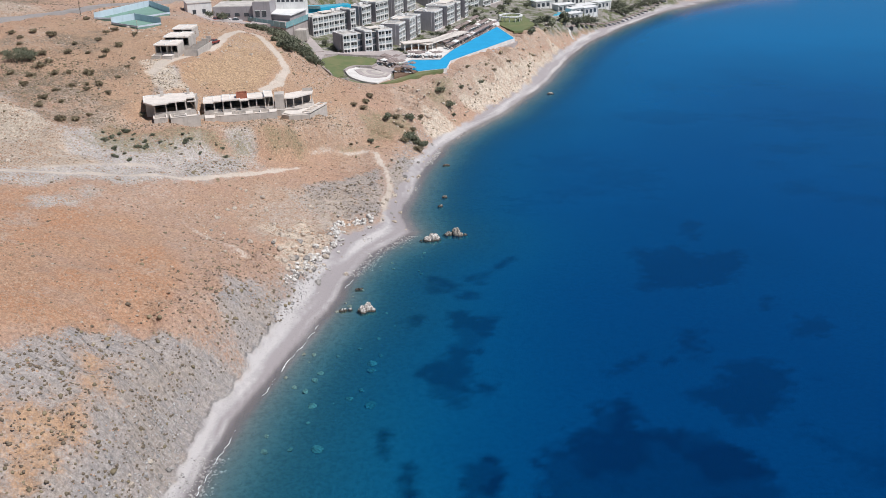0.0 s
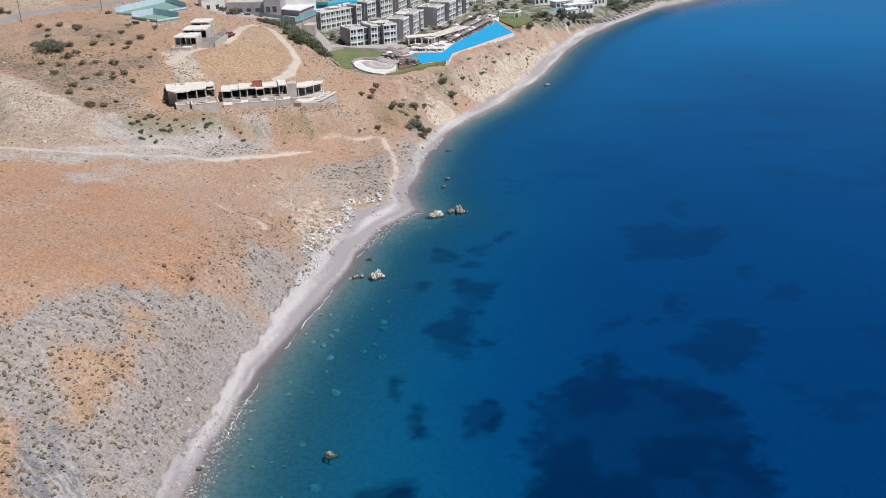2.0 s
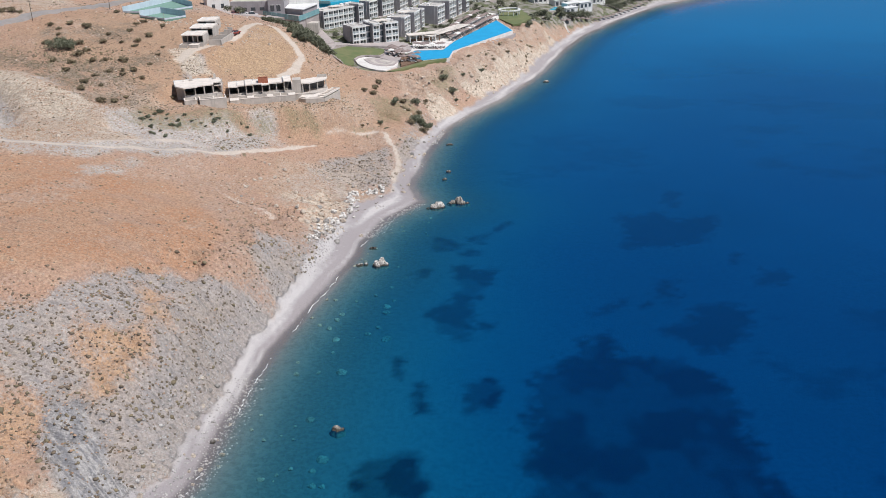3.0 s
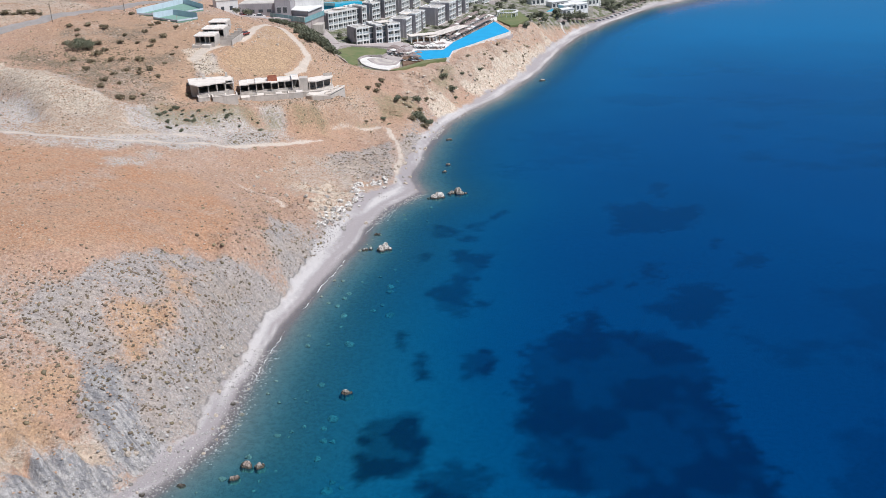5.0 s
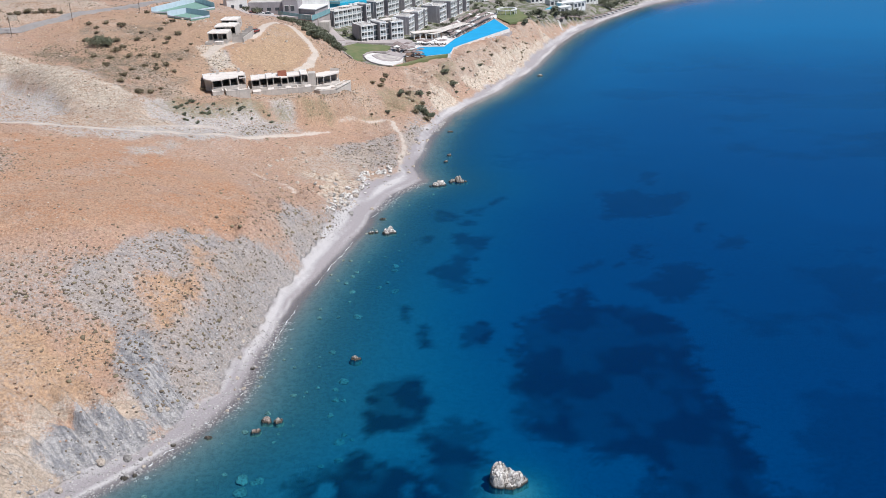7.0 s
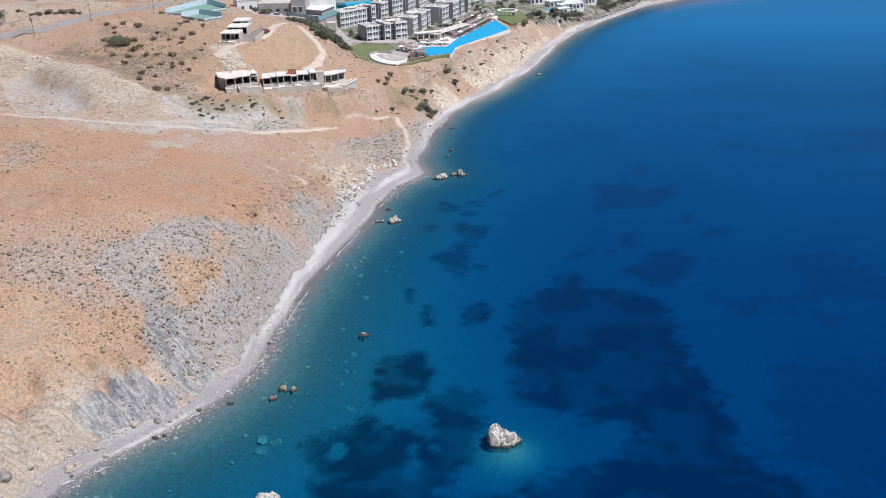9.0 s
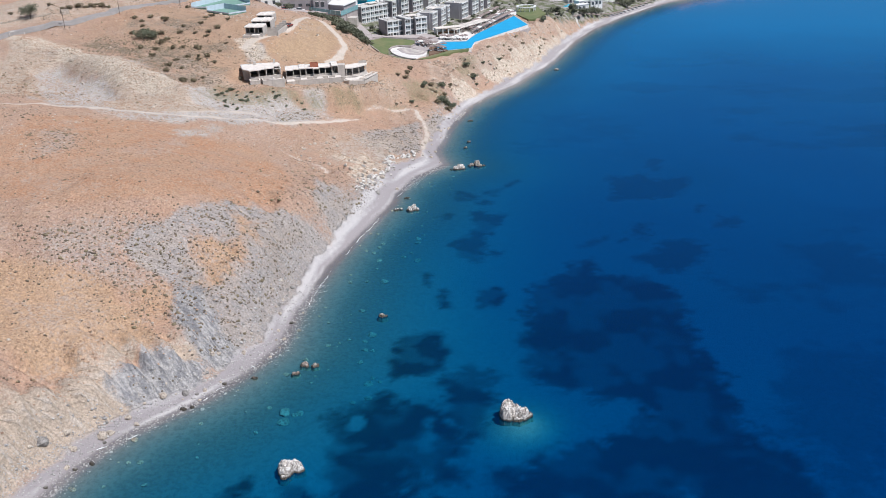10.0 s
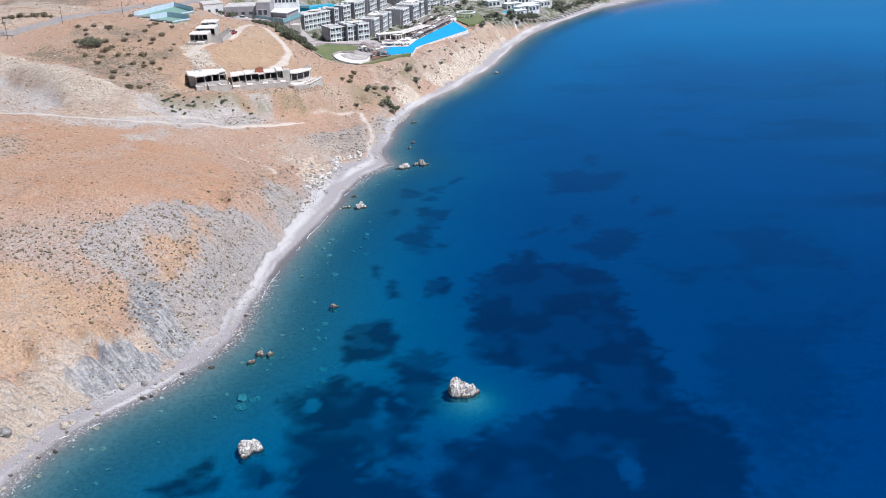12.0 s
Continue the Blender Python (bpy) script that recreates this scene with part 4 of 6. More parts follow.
for k in range(70):
    y = rng.uniform(36, 215)
    lo = -9 - 10 * rng.random() ** 2 if y > 60 else -14
    x = float(np.interp(y, [p[1] for p in COAST[3:20]], [p[0] for p in COAST[3:20]])) + rng.uniform(3, 24) * rng.uniform(0.5, 1)
    SUNKEN.append((x, y, rng.uniform(0.25, 0.8)))
for x, y, size in SUNKEN:
    ob = new("sunken_boulder", rng.choice(sunken))
    ob.matrix_basis = pose(x, y, at_ground(x, y) + 0.1, 0, 0, rng.uniform(0, 360)) @ Matrix.Scale(size * 0.8, 4)
    tagged(ob, "pale rounded boulder under clear shallow water", "rock", "boulders on the sea bed")

# boulders along the beach and on the slopes
lumps = [rock_mesh("boulder", 500 + k, (1.0, 0.85, 0.7), GREYSTONE if k == 5 else DRYSTONE, 2) for k in range(6)]
coast_x = lambda y: float(np.interp(y, [p[1] for p in COAST[3:30]], [p[0] for p in COAST[3:30]]))
spots = [(coast_x(y) - rng.uniform(-0.5, 9) ** 1.0, y, rng.uniform(0.25, 0.75)) for y in [rng.uniform(34, 120) for _ in range(55)]]
spots += [(rng.gauss(-39, 4.5), rng.gauss(196, 9), rng.uniform(0.4, 1.1)) for _ in range(34)]
spots += [(rng.uniform(-62, -34), rng.uniform(190, 232), rng.uniform(0.3, 0.9)) for _ in range(35)]
spots += [(coast_x(y) - rng.uniform(1, 8), y, rng.uniform(0.3, 0.9)) for y in [rng.uniform(225, 300) for _ in range(40)]]
spots += [(-75, 56, 1.3), (-74, 57.3, 0.9), (-84, 50, 1.5), (-81, 54, 1.0), (-72, 62, 0.9), (-67, 69, 1.0), (-63, 71, 0.9), (-79, 51.5, 0.8), (-70, 60.5, 0.7)]
for x, y, size in spots:
    ob = new("boulder", rng.choice(lumps))
    ob.matrix_basis = pose(x, y, at_ground(x, y) + 0.15 * size, rng.uniform(-15, 15), rng.uniform(-15, 15), rng.uniform(0, 360)) @ Matrix.Scale(size, 4)
    tagged(ob, "weathered grey boulder lying on the shore and slope", "rock", "boulders on land")


# ---- the unfinished concrete villas on the slope ----
def room_row(ob, x, y, z, widths, depth, tall, lifts=None, drop=4.0, roofed=True):
    """Open-fronted raw concrete rooms side by side: floor, walls, columns and a slab over each."""
    at = x
    part("floor_slab", boxes((x - 0.1, y - 0.1, z - drop, x + sum(widths) + 0.1, y + depth + 0.1, z)), CONCRETE, ob)
    part("rear_wall", boxes((x, y + depth - 0.25, z, x + sum(widths), y + depth, z + tall)), ROOM_SHADE, ob)
    for k, w in enumerate(widths):
        up = tall + (lifts[k] if lifts else 0.0)
        back = 0.9 * (k % 2) if lifts and len(widths) > 4 else 0.0
        side = boxes((at, y + 0.35 + back, z, at + 0.22, y + depth - 0.25, z + up))
        part("partition_wall", side, CONCRETE, ob)
        part("column", boxes((at, y + back, z, at + 0.32, y + 0.35 + back, z + up)), CONCRETE, ob)
        if w > 3.6:
            part("column", boxes((at + w / 2 - 0.15, y + back, z, at + w / 2 + 0.15, y + 0.3 + back, z + up)), CONCRETE, ob)
        part("parapet", boxes((at + 0.32, y + 0.05 + back, z, at + w, y + 0.2 + back, z + 0.7)), CONCRETE, ob)
        edge = 0.35 + 0.08 * (k % 2)
        if not roofed:
            at += w
            continue
        slab = boxes((at - 0.12, y - 0.7 - 0.25 * (k % 2) + 1.6 * back, z + up, at + w + 0.02, y + depth + 0.2, z + up + edge))
        part("roof_slab", slab, SLAB, ob, "pale screeded roof slab")
        part("roof_upstand", boxes((at - 0.12, y - 0.7 - 0.25 * (k % 2) + 1.6 * back, z + up + edge, at + 0.10, y + depth + 0.2, z + up + edge + 0.22), (at + 0.10, y + depth, z + up + edge, at + w + 0.02, y + depth + 0.2, z + up + edge + 0.22)), WHITE, ob)
        at += w
    part("end_wall", boxes((at, y, z, at + 0.25, y + depth, z + tall)), CONCRETE, ob)


def low_walls(ob, runs, z0, z1):
    """Terrace walls, each one a piece of its own; runs: x0, y0, x1, y1."""
    for x0, y0, x1, y1 in runs:
        part("terrace_wall", boxes((x0, y0, z0, x1, y1, z1)), CONCRETE, ob)
        part("wall_coping", boxes((x0 - 0.06, y0 - 0.06, z1, x1 + 0.06, y1 + 0.06, z1 + 0.14)), SLAB, ob)


def starter_bars(ob, spots, z):
    for x, y in spots:
        bm = bmesh.new()
        for dx in (-0.12, 0.12):
            for dy in (-0.12, 0.12):
                tube(bm, (x + dx, y + dy, z), (x + dx * 1.3, y + dy * 1.3, z + 0.9), 0.03, 0.03, 4)
        part("starter_bars", bm, TIMBER, ob, "rusty bars left standing from a column")


def villa_corner():
    ob = thing("villa", -89.4, 256.6, 25.0, 19, "unfinished raw concrete villa with pale flat roof and terrace walls", "building", "unfinished villas")
    room_row(ob, 0, 0, 0, [3.3, 2.9, 2.8, 2.8], 8.0, 3.0, None, 5.0, False)
    part("roof_slab", prism([(-2.7, 2.2), (-0.4, -1.6), (4.2, -1.2), (4.2, -0.2), (9.4, 0.2), (9.6, 3.0), (12.2, 3.2), (12.2, 9.6), (6.2, 10.4), (-2.7, 9.8)], 3.2, 3.6), SLAB, ob, "broad pale screeded roof slab with a stepped edge")
    part("roof_rim", boxes((-2.6, 9.4, 3.6, 6.0, 9.7, 3.85), (-2.6, 2.6, 3.6, -2.35, 9.4, 3.85)), WHITE, ob)
    part("pergola_beam", boxes((9.6, 0.2, 2.9, 12.2, 0.45, 3.2)), SLAB, ob)
    part("pergola_beam", boxes((11.95, 0.45, 2.9, 12.2, 3.1, 3.2)), SLAB, ob)
    part("rear_deck", prism([(6.3, 9.7), (12.6, 9.9), (13.4, 13.6), (2.0, 13.6), (1.0, 10.4)], -3.0, 2.2), CONCRETE, ob)
    part("wing_wall", boxes((-2.2, 3.4, -4.5, 0, 3.7, 3.2), (-2.2, 3.7, -4.5, -1.9, 9.4, 3.2)), CONCRETE, ob)
    low_walls(ob, [(-0.5, -3.6, 3.4, -3.3), (-0.5, -3.3, -0.2, -0.1), (3.1, -3.3, 3.4, -0.1), (4.2, -4.6, 12.6, -4.3), (4.2, -4.3, 4.5, -0.2),
                   (8.6, -4.3, 8.9, -0.9), (12.3, -4.3, 12.6, 0.4), (5.4, -2.6, 8.6, -2.4)], -5.0, -0.15)
    part("terrace_floor", boxes((-0.2, -3.3, -5.0, 3.1, -0.1, -0.9), (4.5, -4.3, -5.0, 8.6, -0.1, -1.5), (8.9, -4.3, -5.0, 12.3, -0.1, -0.8)), SLAB, ob)
    part("chimney", boxes((2.4, 7.6, 3.0, 3.4, 8.4, 5.0)), CONCRETE, ob)
    part("chimney", boxes((10.2, 7.8, 3.0, 11.0, 8.5, 5.2)), CONCRETE, ob)
    part("fallen_prop", tube(bmesh.new(), (10.6, -0.6, 3.0), (12.2, -3.4, 0.3), 0.1, 0.1), TIMBER, ob)
    starter_bars(ob, [(0.4, 7.5), (12.2, 7.5)], 3.4)


def villa_row():
    ob = thing("terraced_villa", -77.6, 266.9, 22.6, 13, "long unfinished row of concrete rooms with low terrace walls", "building", "unfinished villas")
    room_row(ob, 0, 0, 0, [2.9, 2.7, 2.3, 3.0, 2.4, 5.0, 2.5], 6.2, 3.0, [0, 0, 0.35, 0.1, 0, 0.1, 0.7], 4.5)
    part("brick_tank", boxes((9.9, 1.4, 3.2, 13.2, 1.65, 5.0), (9.9, 3.7, 3.2, 13.2, 3.95, 5.0), (9.9, 1.65, 3.2, 10.15, 3.7, 5.0), (12.95, 1.65, 3.2, 13.2, 3.7, 5.0)),
         HOLLOW_BRICK, ob, "red hollow brick tank walls on the roof")
    low_walls(ob, [(0.2, -5.4, 3.0, -2.0), (3.0, -3.8, 21.2, -3.5), (5.8, -3.5, 8.0, -0.5), (12.3, -3.5, 14.3, -0.5), (19.4, -3.4, 21.6, -0.4), (16.6, -3.5, 16.9, -0.3)], -5.0, -0.25)
    part("terrace_floor", boxes((3.0, -3.5, -5.0, 5.8, -0.15, -1.3), (8.0, -3.5, -5.0, 12.3, -0.15, -1.5), (14.3, -3.5, -5.0, 16.6, -0.15, -0.9), (16.9, -3.5, -5.0, 19.4, -0.15, -0.9)), SLAB, ob)
    part("link_wall", boxes((-6.5, -2.2, -5.0, 0.1, -1.9, 0.1)), CONCRETE, ob)
    starter_bars(ob, [(0.3, 5.6), (8.0, 5.6), (21.2, 5.6)], 3.4)


def villa_prow():
    ob = thing("wedge_villa", -60.5, 280.5, 18.4, 8, "unfinished wedge-shaped concrete villa with a pointed terrace", "building", "unfinished villas")
    part("stair_tower", boxes((1.6, 4.0, -3.5, 4.6, 8.0, 5.2)), CONCRETE, ob, "pale blank stair tower")
    part("floor_slab", prism([(2, 3.0), (14.5, 4.8), (13.5, 16), (2, 13)], -3.5, 0.3), CONCRETE, ob)
    part("rear_wall", prism([(4.6, 9.2), (12.8, 12.4), (12.6, 12.9), (4.6, 9.8)], 0.3, 3.4), ROOM_SHADE, ob)
    part("roof_slab", prism([(4.7, 4.6), (7.5, 4.4), (13.6, 9.6), (14.0, 13.0), (11.0, 13.6), (4.7, 10.6)], 3.4, 3.85), SLAB, ob, "pale wedge-shaped roof slab")
    part("roof_parapet", prism([(10.4, 12.0), (13.7, 12.2), (13.8, 12.5), (10.4, 12.4)], 3.85, 4.9), CONCRETE, ob)
    for x, y in ((5.0, 4.8), (7.4, 4.8), (10.2, 7.2), (13.2, 10.0)):
        part("column", boxes((x, y, 0.3, x + 0.35, y + 0.35, 3.4)), CONCRETE, ob)
    prow = [(3.6, -0.6), (6.0, -2.6), (12.6, -2.8), (18.2, 8.2), (15.0, 9.6), (8.4, 2.6), (4.4, 3.2)]
    part("terrace_base", prism(prow, -4.0, -0.2), CONCRETE, ob)
    part("terrace_floor", prism([(4.4, -0.4), (6.3, -2.0), (12.2, -2.2), (17.4, 8.0), (15.0, 9.0), (8.6, 2.2), (4.8, 2.8)], -0.2, 0.12), SLAB, ob, "pale pointed terrace floor")
    for k in range(6):
        a = k / 5
        x, y = 12.5 + a * 5.3, -2.5 + a * 10.4
        part("pergola_beam", prism([(x - 2.0, y + 1.0), (x - 1.9, y + 0.7), (x + 0.1, y - 0.3), (x + 0.1, y + 0.0)], 0.5, 0.8), SLAB, ob)
    part("edge_beam", prism([(12.3, -2.8), (12.7, -2.8), (18.2, 8.0), (17.8, 8.2)], 0.2, 0.8), SLAB, ob)
    part("edge_beam", prism([(10.3, -1.8), (10.6, -1.9), (15.9, 8.6), (15.6, 8.8)], 0.2, 0.8), SLAB, ob)
    low_walls(ob, [(-3.2, 2.4, 3.4, 2.7), (-3.2, 0.2, -2.9, 2.4)], -4.0, 0.5)


def villa_upper():
    ob = thing("stepped_villa", -99.4, 296.0, 34.9, -3, "unfinished villa of three stepped pale roof slabs in rubble", "building", "unfinished villas")
    room_row(ob, 0, 0, 0, [3.7, 3.7], 6.5, 3.0, [0, 0], 4.0)
    room_row(ob, 0.6, 8.2, 0.8, [4.0, 4.0], 7.0, 3.3, [0, 0.05], 4.0)
    room_row(ob, 0.4, 18.0, 1.6, [3.2, 3.2], 6.5, 3.4, [0, 0], 4.0)
    for k in range(6):
        part("stepped_wall", boxes((8.8 + 0.4 * k, 2.0 + 3.6 * k, -3.5, 13.4 - 0.15 * k, 2.3 + 3.6 * k, 1.1 + 0.25 * k)), CONCRETE, ob)
    part("side_wall", boxes((13.1, 2.0, -3.5, 13.4, 21.0, 0.9)), CONCRETE, ob)
    low_walls(ob, [(-0.4, -3.2, 2.6, -2.9), (3.2, -3.4, 6.4, -0.6), (-0.4, -2.9, -0.1, -0.2)], -4.0, 0.2)
    starter_bars(ob, [(0.4, 6.0), (8.2, 6.0), (9.2, 14.6)], 4.0)


villa_corner()
villa_row()
villa_prow()
villa_upper()


def lorry(x, y, yaw, paint, label, length=4.2, high=1.5):
    """A parked car or pick-up: lower body, cabin, glass and four wheels."""
    ob = thing("parked_car", x, y, at_ground(x, y) + 0.05, yaw, label, "car", "parked vehicles")
    bm = bmesh.new()
    side = [(-length / 2, 0.35), (length / 2, 0.35), (length / 2, 0.8), (length * 0.28, 0.92), (-length * 0.42, 0.95), (-length / 2, 0.8)]
    rings = [[bm.verts.new((px, w, pz)) for px, pz in side] for w in (-0.85, 0.85)]
    bm.faces.new(rings[0])
    bm.faces.new(rings[1][::-1])
    for k in range(len(side)):
        j = (k + 1) % len(side)
        bm.faces.new((rings[0][k], rings[1][k], rings[1][j], rings[0][j]))
    part("body", bm, paint, ob)
    cabin = [(-length * 0.36, 0.93), (length * 0.24, 0.9), (length * 0.10, high), (-length * 0.26, high)]
    bm = bmesh.new()
    rings = [[bm.verts.new((px, w * (0.78 if pz < 1.2 else 0.62), pz)) for px, pz in cabin] for w in (-1, 1)]
    bm.faces.new(rings[0])
    bm.faces.new(rings[1][::-1])
    for k in range(4):
        j = (k + 1) % 4
        bm.faces.new((rings[0][k], rings[1][k], rings[1][j], rings[0][j]))
    part("cabin_glass", bm, DARK_GLASS, ob)
    part("roof", boxes((-length * 0.25, -0.61, high, length * 0.09, 0.61, high + 0.06)), paint, ob)
    for px in (-length * 0.3, length * 0.3):
        for py in (-0.8, 0.8):
            part("wheel", tube(bmesh.new(), (px, py - 0.1, 0.32), (px, py + 0.1, 0.32), 0.32, 0.32, 12), TYRE, ob)
    return ob


lorry(-84.6, 315.5, 70, RUST, "dark red pick-up parked on the dirt road")
lorry(-97.6, 388.5, 20, CAR_WHITE, "white car parked by the hotel drive")
lorry(-93.6, 389.5, 20, CAR_WHITE, "white van parked by the hotel drive", 4.8, 1.9)
lorry(-100.5, 383.5, 65, RUST, "red car parked by the hotel drive")


# ---- the hotel ----
def level(x, y):
    return float(hotel_level(np.array(x, float), np.array(y, float)))


BAY_H = 2.8


def bay_meshes(w):
    """The shared meshes of one balcony bay: white frame, dark glazing, glass guard, rail."""
    frame_bm = boxes((0, -1.5, 0, 0.3, 0, BAY_H), (w - 0.3, -1.5, 0, w, 0, BAY_H), (0.3, -1.5, 0, w - 0.3, 0, 0.3), (0.3, -1.5, BAY_H - 0.3, w - 0.3, 0, BAY_H),
                     (w / 2 - 0.1, -1.5, 0.3, w / 2 + 0.1, -1.3, BAY_H - 0.3))
    glass = boxes((0.35, -0.10, 0.31, w / 2 - 0.06, -0.02, 2.4), (w / 2 + 0.06, -0.10, 0.31, w - 0.35, -0.02, 2.4))
    guard = boxes((0.31, -1.46, 0.31, w - 0.31, -1.40, 1.15))
    rail = boxes((0.31, -1.49, 1.15, w - 0.31, -1.36, 1.22))
    return (mesh_of("balcony_frame", frame_bm, WHITE), mesh_of("glazing", glass, DARK_GLASS), mesh_of("glass_guard", guard, GUARD), mesh_of("rail", rail, WHITE))


BAYS = {}


def hotel_block(x, y, u, v, storeys, bays, gaps, depth, label, base=None, walls=MAUVE):
    """A balcony block between two front corners; gaps: bays left as dark recesses."""
    w, yaw = math.hypot(u - x, v - y), math.degrees(math.atan2(v - y, u - x))
    z = base if base is not None else min(level(x, y), level(u, v)) + 0.1
    ob = thing("hotel_block", x, y, z, yaw, label, "building", "hotel blocks")
    tall = storeys * BAY_H
    part("plinth", boxes((-0.5, -2.6, -5, w + 0.5, depth, -0.02)), PAVING, ob)
    bay = w / bays
    key = round(bay, 2)
    if key not in BAYS:
        BAYS[key] = bay_meshes(bay)
    frame_mesh, glass, guard, rail = BAYS[key]
    runs, start = [], 0
    for g in list(gaps) + [bays]:
        runs.append((start, g, False))
        if g < bays:
            runs.append((g, g + 1, True))
        start = g + 1
    for k, (b0, b1, recess) in enumerate(runs):
        x0, x1 = b0 * bay, b1 * bay
        shift = 0.4 if recess else -0.6 * ((k // 2) % 2)
        top = tall + (-0.4 if recess else 0.55 * ((k // 2) % 2))
        part("core", boxes((x0, shift + 0.02, 0, x1, depth - 0.4 * (k % 2), top)), walls, ob)
        part("roof", boxes((x0 + 0.02, shift - (0.2 if recess else 1.3), top, x1 - 0.02, depth - 0.5 - 0.4 * (k % 2), top + 0.2)), ROOF, ob, "gravelled flat roof")
        part("parapet", boxes((x0, depth - 0.4 - 0.4 * (k % 2), top, x1, depth - 0.1 - 0.4 * (k % 2), top + 0.6)), WHITE, ob)
        if not recess:
            part("parapet", boxes((x0 - 0.1, shift - 1.65, top - 0.25, x1 + 0.1, shift - 1.32, top + 0.45)), WHITE, ob)
            for x in (x0 - 0.12, x1 - 0.14):
                part("side_wall", boxes((x, shift - 1.5, 0, x + 0.26, shift, top)), walls if x < x1 - 0.2 else WHITE, ob)
                part("parapet", boxes((x, shift - 1.3, top + 0.01, x + 0.25, depth - 0.42 - 0.4 * (k % 2), top + 0.5)), WHITE, ob)
        for s in range(storeys):
            for b in range(b0, b1):
                here = Matrix.Translation((b * bay, shift, s * BAY_H))
                names = (("glazing", glass),) if recess else (("balcony_frame", frame_mesh), ("glazing", glass), ("glass_guard", guard), ("rail", rail))
                for name, mesh in names:
                    piece = part(name, mesh, None, ob)
                    piece.matrix_basis = here
    part("end_wall", boxes((-0.4, 0.0, 0, -0.13, depth - 0.4, tall + 0.5)), walls, ob, "dark mauve-grey blank end wall")
    rng = random.Random(int(w * 10))
    for _ in range(3):
        px, py = rng.uniform(1, w - 3), rng.uniform(1.5, depth - 2.5)
        part("roof_unit", boxes((px, py, tall - 0.2, px + rng.uniform(1.2, 2.4), py + 1.2, tall + rng.uniform(0.9, 1.6))), WHITE, ob)
    for k in range(6):
        bx = w * (k + 0.5) / 6
        part("roof_beam", boxes((bx, 0.6, tall + 0.55, bx + 0.22, depth - 1.2, tall + 0.8)), WHITE, ob)
    px = w * rng.uniform(0.3, 0.6)
    part("roof_canopy", boxes((px, 1.4, tall + 0.8, px + w * 0.25, depth - 1.8, tall + 1.1)), SLAB, ob)
    for x in (px + 0.2, px + w * 0.25 - 0.5):
        part("canopy_post", boxes((x, 1.6, tall - 0.3, x + 0.25, 1.85, tall + 0.8)), WHITE, ob)
        part("canopy_post", boxes((x, depth - 2.2, tall - 0.3, x + 0.25, depth - 1.95, tall + 0.8)), WHITE, ob)
    return ob


hotel_block(-64.3, 403.0, -47.6, 421.4, 3, 8, (6,), 7, "three-storey mauve hotel block with white balcony frames")
hotel_block(-47.6, 374.3, -28.2, 386.4, 3, 7, (2, 4), 8, "low hotel block with white balcony grids above the lawn")
hotel_block(-45.3, 429.5, -34.7, 448.0, 3, 6, (2,), 7, "three-storey hotel block behind the front rows")
hotel_block(-26.4, 394.4, -18.0, 421.0, 3, 7, (2, 5), 7, "hotel block with stepped white balconies facing the pool")
hotel_block(-11.5, 425.5, 4.2, 466.0, 3, 9, (2, 5, 7), 9, "long hotel block with dark mauve end wall")
hotel_block(-31.5, 452.0, -22.8, 478.0, 3, 7, (3,), 8, "rear hotel block with white balconies")
hotel_block(4.5, 487.0, 23.8, 522.0, 2, 9, (3, 6), 10, "far two-storey white hotel wing", 16.5, WHITE)
hotel_block(-14.0, 482.0, -2.0, 505.0, 3, 6, (3,), 10, "rear hotel block beside palm gardens", 19.0)


